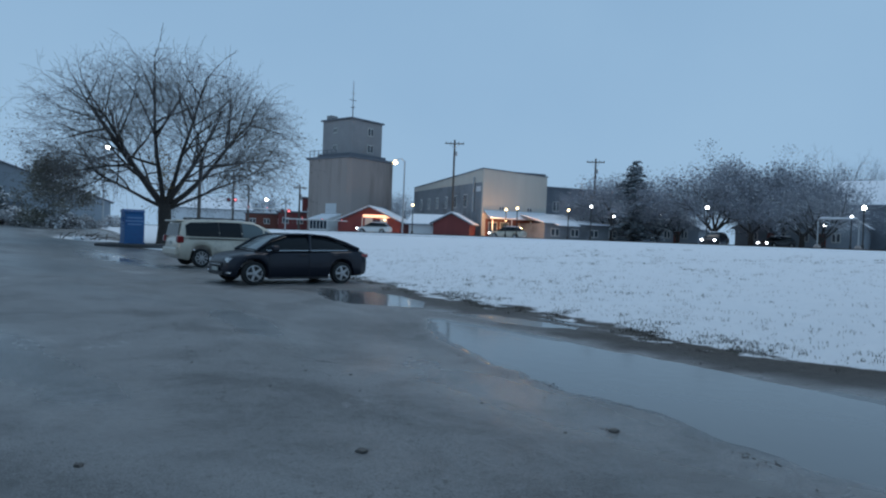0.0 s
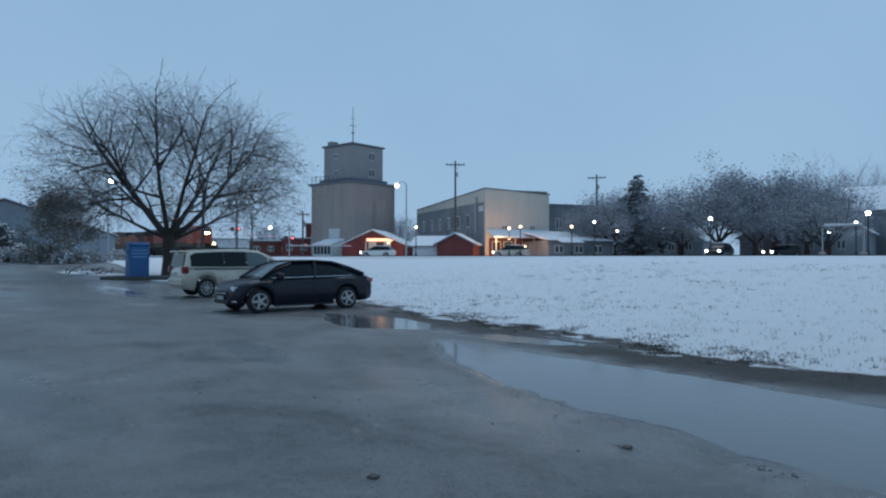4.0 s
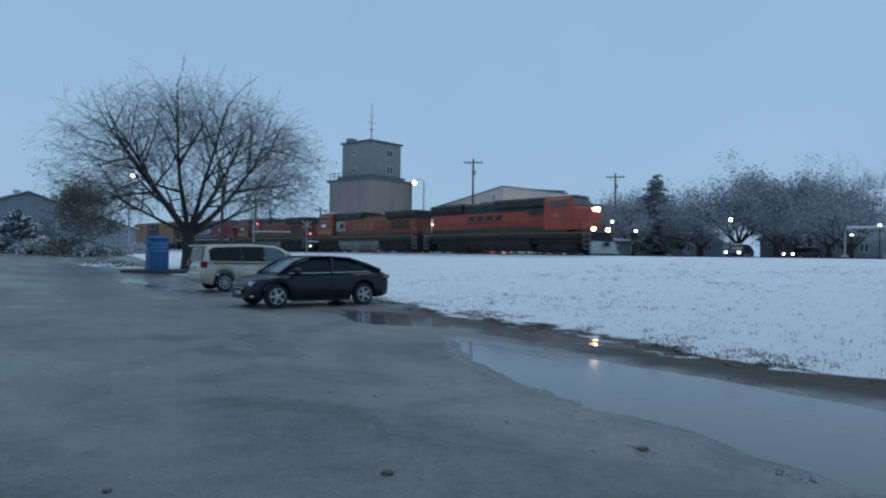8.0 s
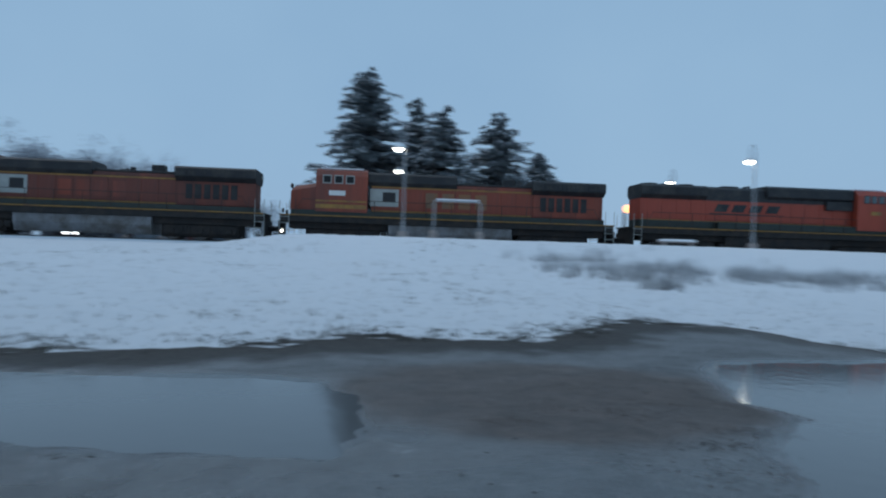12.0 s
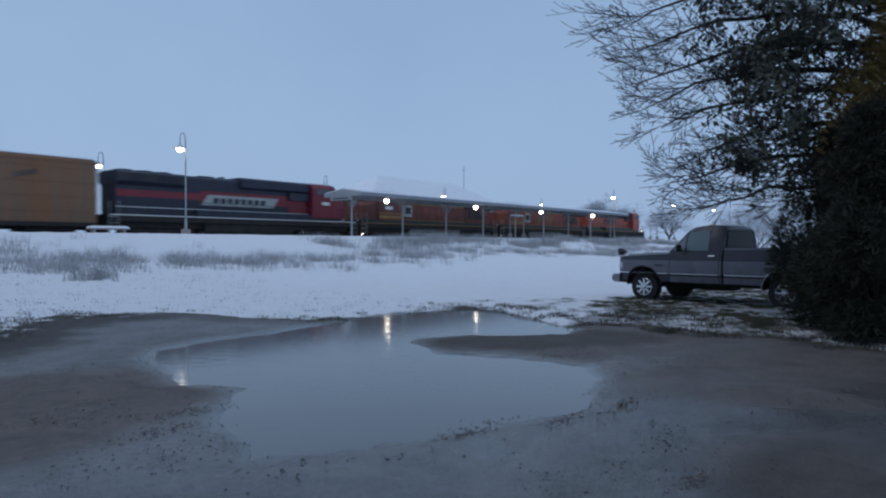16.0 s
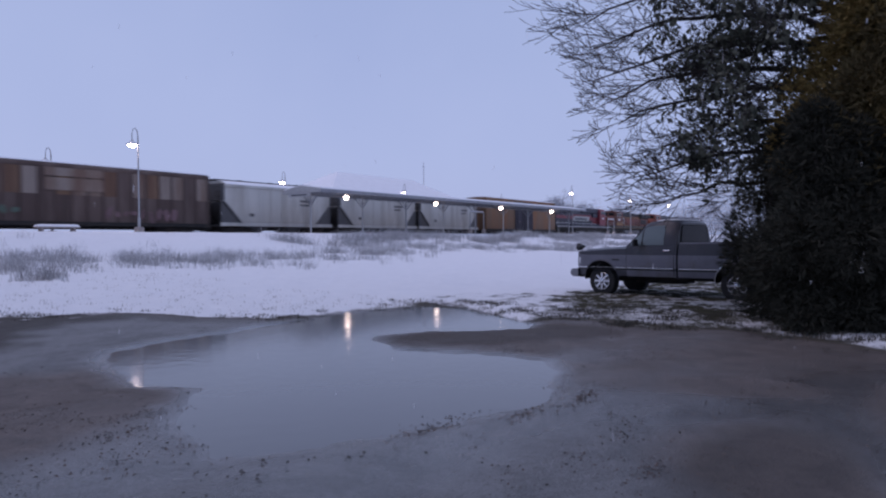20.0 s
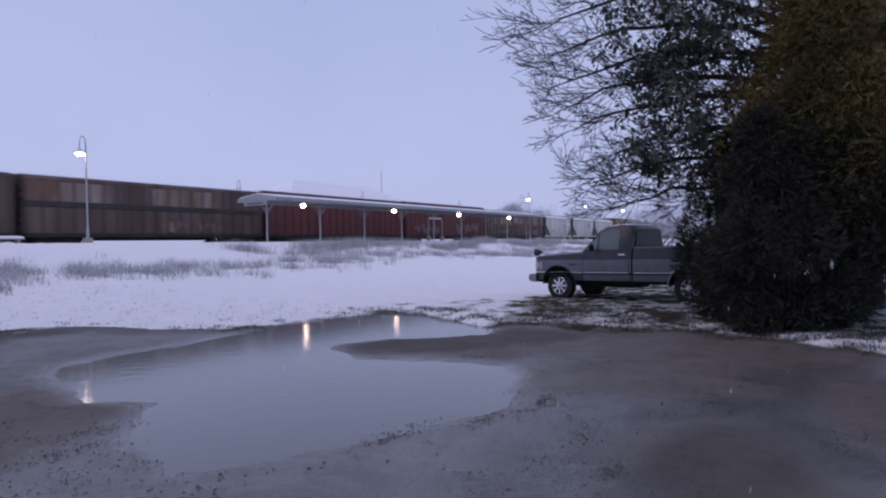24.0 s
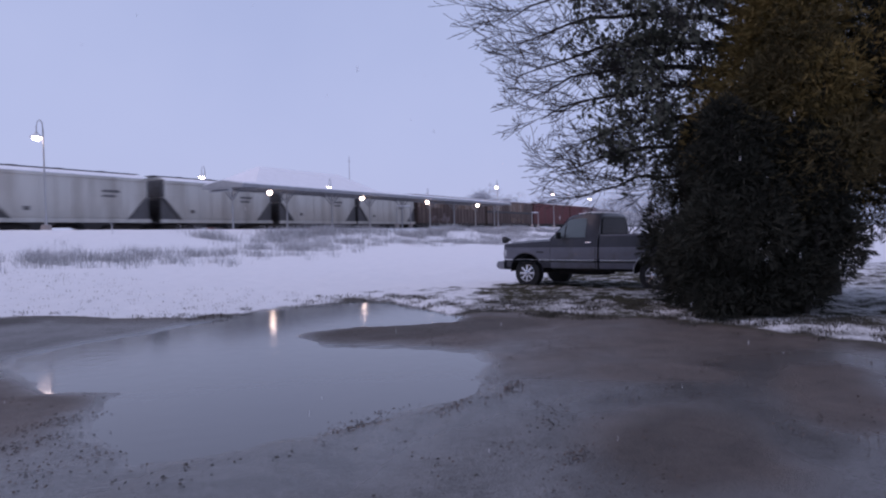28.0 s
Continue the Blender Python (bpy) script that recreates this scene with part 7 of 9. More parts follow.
def pickup():
    """Regular cab, long bed, seen from behind its left flank; origin midway between the axles."""
    t = thing("pickup_truck", pose(16.83, 4.55, 0.0, 0, 0, 79.5), "old two-tone grey pickup truck parked on thin snow", "pickup truck")
    fx, rx, wr = 1.69, -1.69, 0.375
    base = min(gz(16.9, 6.3), gz(16.0, 3.0), gz(16.3, 6.2)) - 0.02
    t.matrix_basis = pose(16.83, 4.55, base, 0, 0, 79.5)

    def half(x, z):
        w = 0.985 - 0.06 * ((z - 0.82) / 0.45) ** 2
        return w - 0.16 * max(0.0, (x - 1.95) / 0.55) ** 2

    def flank(name, x0, x1, lo, hi, material, label="", deep=0.05, out=0.0):
        """A strip of body side on each flank between two heights, cut round the wheels."""
        n = max(2, int((x1 - x0) / 0.045))
        for s in (-1, 1):
            loops = []
            for i in range(n + 1):
                x = x0 + (x1 - x0) * i / n
                zl, zh = lo(x) if callable(lo) else lo, hi(x) if callable(hi) else hi
                for ax in (fx, rx):
                    if abs(x - ax) < 0.49:
                        zl = max(zl, 0.41 + math.sqrt(0.49 ** 2 - (x - ax) ** 2))
                zl = min(zl, zh - 0.004)
                zs = [zl + (zh - zl) * k / 3 for k in range(4)]
                loops.append([(x, s * (half(x, z) + out), z) for z in zs] + [(x, s * (half(x, z) - deep), z) for z in reversed(zs)])
            part(name, B().loft(loops), material, t, label, smooth=True)

    hood = lambda x: 1.235 - 0.085 * max(0.0, (x - 0.9) / 1.5) ** 1.4
    sill = lambda x: 0.52
    for name, x0, x1, top in (("fender", 0.975, 2.44, lambda x: hood(x) - 0.035), ("door", -0.255, 0.965, 1.235), ("cab_corner", -0.315, -0.265, 1.235), ("bed_side", -2.74, -0.36, 1.30)):
        flank(name, x0, x1, 1.04, top, M_trucktop, "dark grey upper panel")
        flank(name + "_band", x0, x1, 0.735, 1.036, M_truckmid, "silver grey middle band")
        flank(name + "_sill", x0, x1, sill, 0.66, M_trucktop if name == "fender" else M_truckmid)
        flank(name + "_moulding", x0, x1, 0.664, 0.705, M_plastic)
        flank("bright_strip", x0 + 0.02, x1 - 0.02, 0.709, 0.731, M_chrome, "thin chrome strip", out=0.008)
    flank("bed_rail", -2.74, -0.36, 1.302, 1.335, M_truckmid, deep=0.10)
    flank("bed_inner", -2.70, -0.39, 0.80, 1.28, M_trucktop, deep=0.02, out=-0.075)
    # bonnet and nose
    loops = []
    for i in range(12):
        x = 0.86 + 1.56 * i / 11
        h, w = hood(x), half(x, 1.15) - 0.01
        loops.append([(x, u * w, h - 0.035 * abs(u) ** 3 + (0.022 if 0.2 < abs(u) < 0.6 else 0.0)) for u in (-1, -0.85, -0.6, -0.55, -0.2, 0, 0.2, 0.55, 0.6, 0.85, 1)] + [(x, w, h - 0.10), (x, -w, h - 0.10)])
    part("bonnet", B().loft(loops), M_trucktop, t, smooth=True)
    part("nose", B().box(2.36, 2.44, -0.80, 0.80, 0.62, 1.12, 0.03), M_trucktop, t)
    part("grille", B().box(2.42, 2.47, -0.50, 0.50, 0.74, 1.02, 0.015), M_chrome, t)
    for k in range(4):
        part("grille_slot", B().box(2.468, 2.476, -0.46, 0.46, 0.765 + 0.06 * k, 0.805 + 0.06 * k), M_plastic, t)
    part("front_bumper", B().prism([(2.40, 0.46), (2.56, 0.47), (2.63, 0.53), (2.63, 0.60), (2.58, 0.67), (2.40, 0.67)], "y", -0.93, 0.93), M_bumper, t)
    part("bumper_apron", B().box(2.30, 2.42, -0.85, 0.85, 0.45, 0.64, 0.02), M_plastic, t)
    # cab
    st = [(-0.315, 1.21, 1.775, 0.915, 0.735), (-0.25, 1.21, 1.835, 0.925, 0.755), (0.1, 1.21, 1.862, 0.93, 0.765), (0.44, 1.21, 1.83, 0.93, 0.765), (0.56, 1.21, 1.775, 0.925, 0.765), (1.03, 1.21, 1.255, 0.89, 0.86)]
    part("cab", greenhouse(st), M_trucktop, t, smooth=True)
    side_glass(t, "door_window", [(0.01, 1.275, 1.735), (0.24, 1.275, 1.745), (0.48, 1.275, 1.71), (0.55, 1.275, 1.665)], st, M_tealglass)
    side_glass(t, "vent_window", [(0.59, 1.275, 1.63), (0.70, 1.275, 1.52), (0.90, 1.275, 1.325)], st, M_tealglass)
    front_glass(t, [(1.02, 1.285, 0.80), (0.80, 1.53, 0.75), (0.59, 1.765, 0.70)], M_carglass)
    part("rear_window", B().prism([(-0.74, 1.27), (0.74, 1.27), (0.665, 1.70), (0.60, 1.745), (-0.60, 1.745), (-0.665, 1.70)], "x", -0.332, -0.318), M_rearglass, t)
    part("rear_window_seal", B().tube([(-0.327, -0.74, 1.27), (-0.327, 0.74, 1.27), (-0.327, 0.665, 1.70), (-0.327, 0.60, 1.745), (-0.327, -0.60, 1.745), (-0.327, -0.665, 1.70), (-0.327, -0.74, 1.27)], 0.014, 5), M_plastic, t)
    part("roof_snow", B().loft([[(-0.22, -0.55, 1.866), (-0.22, 0.55, 1.866), (-0.20, 0.5, 1.885), (-0.20, -0.5, 1.885)], [(0.1, -0.62, 1.872), (0.1, 0.62, 1.872), (0.1, 0.56, 1.902), (0.1, -0.56, 1.902)], [(0.40, -0.55, 1.852), (0.40, 0.55, 1.852), (0.38, 0.5, 1.87), (0.38, -0.5, 1.87)]]), M_roofsnow, t, "dusting of snow")
    part("cab_back", B().box(-0.312, -0.28, -0.90, 0.90, 0.50, 1.22), M_trucktop, t)
    part("cab_floor", B().box(-0.29, 0.90, -0.90, 0.90, 0.50, 0.56), M_under, t)
    part("firewall", B().box(0.84, 0.90, -0.90, 0.90, 0.50, 1.20), M_under, t)
    part("bed_floor", B().box(-2.72, -0.37, -0.90, 0.90, 0.74, 0.80), M_trucktop, t)
    part("bed_front", B().box(-0.39, -0.36, -0.91, 0.91, 0.55, 1.30, 0.01), M_trucktop, t)
    part("tailgate", B().box(-2.79, -2.745, -0.88, 0.88, 0.66, 1.29, 0.015), M_trucktop, t)
    part("rear_bumper", B().box(-2.98, -2.80, -0.90, 0.90, 0.50, 0.66, 0.03), M_chrome, t)
    for s in (-1, 1):
        part("door_seam", B().tube([(0.97, s * (half(0.97, z) + 0.002), z) for z in (0.53, 0.7, 0.95, 1.2)], 0.007, 4), M_plastic, t)
        part("door_seam", B().tube([(-0.26, s * (half(-0.26, z) + 0.002), z) for z in (0.53, 0.7, 0.95, 1.23)], 0.009, 4), M_plastic, t)
        part("door_handle", B().box(-0.17, 0.01, min(s * 0.955, s * 0.985), max(s * 0.955, s * 0.985), 1.13, 1.165, 0.008), M_chrome, t)
        part("mirror_arm", B().tube([(0.66, s * 0.93, 1.29), (0.68, s * 1.02, 1.33)], 0.014, 5), M_plastic, t)
        part("mirror", B().box(0.63, 0.70, min(s * 1.0, s * 1.19), max(s * 1.0, s * 1.19), 1.25, 1.42, 0.02), M_plastic, t)
        part("headlight", B().box(2.40, 2.468, min(s * 0.54, s * 0.80), max(s * 0.54, s * 0.80), 0.78, 1.00, 0.02), M_lens, t)
        part("side_marker", B().box(2.28, 2.40, min(s * 0.83, s * 0.905), max(s * 0.83, s * 0.905), 0.80, 0.97, 0.015), M_lens, t)
        part("tail_lamp", B().box(-2.79, -2.72, min(s * 0.86, s * 0.975), max(s * 0.86, s * 0.975), 0.80, 1.12, 0.01), M_tail, t)
        part("badge", B().box(1.16, 1.36, min(s * 0.95, s * 0.99), max(s * 0.95, s * 0.99), 0.90, 0.935), M_plastic, t)
        for ax, m in ((fx, M_trucktop), (rx, M_chrome)):
            part("arch_lip", B().tube([(ax + 0.49 * math.cos(a), s * (half(ax + 0.49 * math.cos(a), 0.41 + 0.49 * math.sin(a)) + 0.004), 0.41 + 0.49 * math.sin(a)) for a in [math.pi * k / 14 for k in range(15)]], 0.016, 5), m, t, "chrome wheel arch trim" if m is M_chrome else "")
            part("wheel_well", B().loft([[(ax + 0.52 * math.cos(a), s * w, 0.41 + 0.52 * math.sin(a)) for a in [math.pi * k / 12 for k in range(13)]] for w in (0.90, 0.55)], close=False, cap=False), M_under, t)
            road_wheel(t, ax, s * 0.80, wr, s, 8, M_chrome, 0.125, 0.58)
    lamp = B().lathe((2.60, 0.62, 1.235), (-1, 0, 0), [(0, 0.09), (0.03, 0.10), (0.12, 0.07), (0.16, 0.03)], 14)
    lamp.box(2.44, 2.58, 0.50, 0.74, 1.20, 1.27, 0.02)
    part("auxiliary_lamp", lamp, M_plastic, t, "black auxiliary lamp on a bent bracket")
    part("lamp_bracket", B().tube([(2.44, 0.60, 0.70), (2.47, 0.62, 0.92), (2.43, 0.64, 1.08), (2.52, 0.62, 1.20)], 0.022, 6), M_plastic, t)
    part("lamp_cable", B().tube([(2.47, 0.70, 0.72), (2.53, 0.74, 0.86), (2.50, 0.70, 1.0), (2.50, 0.64, 1.12)], 0.012, 5), M_white, t, "pale cable")
    part("chassis", B().box(-2.6, 2.3, 0.36, 0.46, 0.42, 0.56).box(-2.6, 2.3, -0.46, -0.36, 0.42, 0.56).box(-0.2, 1.1, -0.25, 0.25, 0.32, 0.46).cyl((fx, -0.75, wr), (fx, 0.75, wr), 0.05, n=6).cyl((rx, -0.75, wr), (rx, 0.75, wr), 0.06, n=6).ball((rx, 0, wr), 0.16, 8), M_under, t)


pickup()


def street_car(name, az, d, turn, paint, label, lit):
    x, y = polar(az, d)
    t = thing(name, pose(x, y, 1.52, 0, 0, turn), label, "car", "street cars")
    body = [(-2.2, 0.45, 0.85, 0.7), (-2.0, 0.3, 0.98, 0.85), (0, 0.25, 0.95, 0.9), (1.4, 0.27, 0.88, 0.86), (2.0, 0.3, 0.75, 0.75), (2.15, 0.4, 0.6, 0.6)]
    part("body", loft_body(body, [(1.35, 0.32), (-1.3, 0.32)], 0.38, 0.1), paint, t, smooth=True)
    part("cabin_glass", greenhouse([(-2.0, 0.95, 1.0, 0.75, 0.7), (-1.5, 0.96, 1.4, 0.8, 0.64), (0.2, 0.94, 1.5, 0.82, 0.62), (1.2, 0.9, 0.95, 0.74, 0.7)]), M_carglass, t, smooth=True)
    part("roof", B().box(-1.5, 0.25, -0.6, 0.6, 1.44, 1.53, 0.04), M_roofsnow, t)
    for s in (-1, 1):
        part("headlight", B().ball((2.1, s * 0.6, 0.66), 0.14 if lit else 0.1, 8), G_far if lit else M_lens, t)
        for wx in (1.35, -1.3):
            road_wheel(t, wx, s * 0.8, 0.32, s, 6)


street_car("street_car", 54.6, 86, 215, M_white, "white car passing with headlights on", True)
street_car("street_car", 43.2, 80, 200, M_carbeige, "pale car with headlights on along the street", True)
street_car("street_car", 26.6, 72, -80, M_carblack, "dark car with headlights lit beyond the track", True)
street_car("street_car", 22.2, 84, 250, M_trucktop, "dark car waiting with headlights on", True)


def donation_bin():
    x, y = polar(73.62, 46)
    z = gz(x, y)
    k = thing("kerbed_island", pose(x, y, z, 0, 0, 62), "low wet concrete kerb slab dusted with snow", "kerb", kind="structure")
    part("kerb", B().box(-1.7, 3.6, -1.8, 2.0, -0.1, 0.17, 0.05), M_kerb, k)
    t = thing("donation_bin", pose(x, y, z + 0.17, 0, 0, 84), "bright blue steel donation bin with pale lettering", "donation bin")
    part("body", B().prism([(-0.72, 0), (0.72, 0), (0.72, 1.72), (0.60, 1.92), (-0.60, 1.92), (-0.72, 1.72)], "x", -0.56, 0.56), M_blue, t)
    part("rim", B().box(-0.60, 0.60, -0.76, 0.76, 0.0, 0.08, 0.01), M_blue, t)
    part("lid", B().prism([(-0.70, 1.925)] + [(0.70 * math.cos(a), 1.925 + 0.20 * math.sin(a)) for a in [math.pi * k / 10 for k in range(11)]], "x", -0.60, 0.60), M_blue, t)
    part("chute", B().box(-0.62, -0.56, -0.42, 0.42, 1.35, 1.65, 0.02), M_blue, t)
    for i, w in enumerate((0.9, 1.0, 0.8)):
        part("lettering_bars", B().box(-0.60, -0.562, -w / 2, w / 2, 1.55 - i * 0.2 - 0.3, 1.64 - i * 0.2 - 0.3), M_bluetext, t)
        part("lettering_bars", B().box(-w / 2, w / 2, -0.73, -0.722, 1.55 - i * 0.2, 1.64 - i * 0.2), M_bluetext, t)


donation_bin()


def brush_pile():
    x, y = -50.6, 11.8
    t = thing("brush_pile", pose(x, y, gz(x, y)), "low heap of snowy fallen branches beside the kerb", "brush pile")
    r = random.Random(8)
    for i in range(16):
        a, ln = r.uniform(0, 6.283), r.uniform(0.9, 2.2)
        p = Vector((r.gauss(0, 1.1), r.gauss(0, 0.5), 0.05))
        q = p + Vector((math.cos(a) * ln, math.sin(a) * ln * 0.5, r.uniform(0.15, 0.55)))
        m = p.lerp(q, 0.5) + Vector((0, 0, r.uniform(0.05, 0.25)))
        part("branch", B().tube([p, m, q], [0.04, 0.03, 0.01], 5), M_bark, t)
    for i in range(5):
        c = (r.gauss(0, 1.0), r.gauss(0, 0.5), 0.08)
        part("snow_lump", B().ball(c, r.uniform(0.25, 0.45), 10, 0.45), M_roofsnow, t, smooth=True)


brush_pile()


# ---- trees and other growth ----
class Growth:
    def __init__(self, seed):
        self.r = random.Random(seed)
        self.wood, self.twig, self.tips, self.env, self.taper, self.least = B(), B(), [], None, 0.62, 0.0035

    def jitter(self, k):
        return Vector((self.r.uniform(-k, k), self.r.uniform(-k, k), self.r.uniform(-k, k)))

    def limb(self, p, d, length, radius, level, plan):
        """plan: per level (children, child length, angle, wobble, lift); the last level makes tips."""
        n, ratio, angle, wobble, lift = plan[level]
        segs = 5 if level < 2 else 3 if level < 4 else 2
        pts, rad = [p.copy()], [radius]
        q, dd = p.copy(), d.normalized()
        for i in range(segs):
            dd = (dd + self.jitter(wobble) + Vector((0, 0, lift))).normalized()
            q = q + dd * (length / segs)
            if self.env and len(pts) > 1 and not self.env(q):
                rad[-1] = 0.006
                if len(rad) > 2:
                    rad[-2] *= 0.55
                break
            pts.append(q.copy())
            rad.append(max(radius * (1 - self.taper * (i + 1) / segs), self.least))
        cut = len(pts) - 1 < segs
        segs = len(pts) - 1
        b = self.wood if level < 2 else self.twig
        b.tube(pts, rad, 8 if level < 1 else 6 if level < 2 else 4 if level < 3 else 3, cap=False)
        if level + 1 >= len(plan):
            self.tips.append((q, dd))
            return
        if cut:
            n = (n + 1) // 3
        for i in range(n):
            u = self.r.uniform(0.28, 1.0) if i < n - 1 else 1.0
            k = min(int(u * segs), segs - 1)
            base = pts[k].lerp(pts[k + 1], u * segs - k)
            ax = (pts[k + 1] - pts[k]).normalized()
            side = ax.cross(self.jitter(1.0))
            if side.length < 1e-4:
                continue
            a = radians(angle * self.r.uniform(0.6, 1.3)) * (0.35 if i == n - 1 else 1)
            nd = ax * math.cos(a) + side.normalized() * math.sin(a)
            r0 = rad[k] * ((0.62 if level < 2 else 0.5) if i < n - 1 else 0.8)
            self.limb(base, nd, length * ratio * self.r.uniform(0.75, 1.2), r0, level + 1, plan)


def leaf_cloud(rnd, centres, n, spread, size, flat=0.5, droop=0.0):
    """Small bent leaves scattered about the centres."""
    b = B()
    v, f = b.v, b.f
    for _ in range(n):
        c = centres[rnd.randrange(len(centres))]
        p = Vector((c[0] + rnd.gauss(0, spread), c[1] + rnd.gauss(0, spread), c[2] + rnd.gauss(0, spread * flat)))
        a = Vector((rnd.gauss(0, 1), rnd.gauss(0, 1), rnd.gauss(0, 0.6) - droop)).normalized()
        c2 = a.cross(Vector((rnd.gauss(0, 1), rnd.gauss(0, 1), rnd.gauss(0, 1))))
        if c2.length < 1e-3:
            continue
        c2.normalize()
        s = size * rnd.uniform(0.6, 1.4)
        k = len(v)
        v += [tuple(p), tuple(p + a * s * 0.5 + c2 * s * 0.28), tuple(p + a * s), tuple(p + a * s * 0.5 - c2 * s * 0.28)]
        f.append((k, k + 1, k + 2, k + 3))
    return b


def yard_tree():
    x, y = polar(71.35, 50)
    z = gz(x, y)
    t = thing("bare_tree", pose(x, y, z - 0.1), "large spreading bare tree with a few withered leaves", "tree")
    g = Growth(5)
    part("trunk", B().tube([(0, 0, -0.2), (0.02, 0, 0.25), (0.0, 0.02, 1.2), (0.05, 0.0, 2.3), (0.0, 0.0, 2.9)], [0.72, 0.50, 0.42, 0.44, 0.40], 12), M_bark, t, smooth=True)
    g.taper, g.least = 0.80, 0.0068
    plan = [(9, 0.54, 52, 0.12, 0.025), (7, 0.62, 50, 0.17, 0.03), (6, 0.62, 48, 0.2, 0.0), (5, 0.64, 48, 0.24, -0.05), (0, 0, 0, 0.22, -0.10)]
    ux, uy = math.cos(radians(71.35)), math.sin(radians(71.35))  # across the view, to its left
    g.env = lambda p: (Vector((p.x, p.y)).length / 10.3) ** 2 + ((p.z - 6.4) / 7.0) ** 2 < 1.0 + g.r.uniform(-0.35, 0.05)
    for across, deep, up, ln, r in ((0.95, 0.0, 0.92, 10.5, 0.22), (0.62, 0.15, 1.0, 11.5, 0.22), (-1.0, 0.1, 0.72, 10.5, 0.21), (-0.35, 0.1, 1.0, 11.5, 0.18), (0.12, -0.1, 1.0, 11.8, 0.2), (1.0, 0.3, 0.35, 8.8, 0.13), (-1.0, -0.2, 0.38, 8.8, 0.12), (0.55, 0.85, 0.7, 9.5, 0.15), (-0.5, -0.9, 0.7, 9.5, 0.15), (-0.75, 0.4, 1.0, 10.5, 0.15)):
        d = Vector((-ux * across - uy * deep, -uy * across + ux * deep, up))
        g.limb(Vector((0, 0, 2.5 + g.r.uniform(-0.2, 0.3))), d, ln * 0.80, r, 0, plan)
    part("limb_work", g.wood, M_bark, t, smooth=True)
    tagged(part("twig_work", g.twig, M_twig, t), kind="stuff")
    tips = [p for p, d in g.tips]
    low = [p for p in tips if p.z < 8.5 and Vector((p.x, p.y)).length > 3.4] or tips
    tagged(part("withered_leaves", leaf_cloud(g.r, low, 3600, 0.16, 0.14, 0.9, 0.8), M_leafbrown, t), kind="stuff")
    tagged(part("brown_leaf_clump", leaf_cloud(g.r, [(0.2, 0.0, 5.2), (0.3, 0.2, 4.4), (0.1, -0.3, 6.0)], 420, 0.35, 0.14, 1.6, 0.5), M_leafolive, t), kind="stuff")


yard_tree()


TREES = {}


def tree_mould(kind):
    """A bare tree ten metres high, built once for each kind and then copied at each tree's height."""
    if kind in TREES:
        return None
    seed, spread, squat, n, size, label = KINDS[kind]
    h = 10.0
    t = thing("bare_tree", pose(0, 0, 0), label, "tree", "town trees")
    g = Growth(seed)
    th = h * 0.16 * squat
    part("trunk", B().tube([(0, 0, -0.2), (0, 0, th * 0.6), (0.05, 0, th)], [h * 0.035, h * 0.026, h * 0.025], 8), M_bark, t)
    plan = [(7, 0.60, 40, 0.12, 0.05), (6, 0.58, 44, 0.18, 0.02), (5, 0.6, 46, 0.22, 0.0), (4, 0.6, 46, 0.25, -0.04), (0, 0, 0, 0.2, -0.05)]
    for i in range(6):
        a = 2 * math.pi * i / 6 + g.r.uniform(-0.4, 0.4)
        g.limb(Vector((0, 0, th * 0.9)), Vector((math.cos(a) * spread, math.sin(a) * spread, 1.0)), (h - th) * 0.50, h * 0.014, 0, plan)
    top = max(p.z for p, q in g.tips)
    k = (h - th) / (top - th)
    for b in (g.wood, g.twig):
        b.v = [(q[0], q[1], th + (q[2] - th) * k if q[2] > th else q[2]) for q in b.v]
    part("limb_work", g.wood, M_bark, t)
    tagged(part("twig_work", g.twig, M_hazetwig, t), kind="stuff")
    if n:
        tips = [(p.x, p.y, th + (p.z - th) * k) for p, q in g.tips]
        tagged(part("leaves", leaf_cloud(g.r, tips, n, 0.3, size, 0.8), M_hazeleaf, t), kind="stuff")
    return t


def bare_tree(az, d, top_el, kind, turn=0.0):
    x, y = polar(az, d)
    z = gz(x, y)
    h = 1.5 + d * math.tan(radians(top_el)) - z
    m = pose(x, y, z - 0.1, 0, 0, turn) @ Matrix.Scale(h / 10.0, 4)
    t = tree_mould(kind)
    if t:
        t.matrix_basis = m
        TREES[kind] = t
    else:
        c = copy_thing(TREES[kind], Matrix())
        c.matrix_basis = m


# leaf frost raised further so the colour holds the distance haze
M_hazeleaf = mat("frosted_dull_leaves", (0.25, 0.265, 0.30), 0.9, 0.0, 0.4, 2.0, bump=0.0, snow=0.28, spec=0.2)
KINDS = {
    "frosthaze": (11, 0.75, 1.0, 5200, 0.16, "bare frosted tree with dense twigs, hazed pale beyond the track"),
    "frosthaze2": (12, 0.85, 0.9, 5000, 0.16, "bare frosted tree with a round twiggy crown, hazed pale"),
    "leafy": (15, 0.85, 1.0, 20000, 0.18, "broad frosted tree still holding leaf clusters, hazed pale"),
    "forked": (17, 0.95, 0.8, 0, 0, "forked frosted tree with a wide crown, hazed pale"),
    "thin": (18, 0.5, 1.0, 0, 0, "tall thin bare tree far behind the houses"),
    "thicket": (28, 0.9, 0.4, 0, 0, "low bare frosted thicket tree behind the truck, hazed pale"),
}
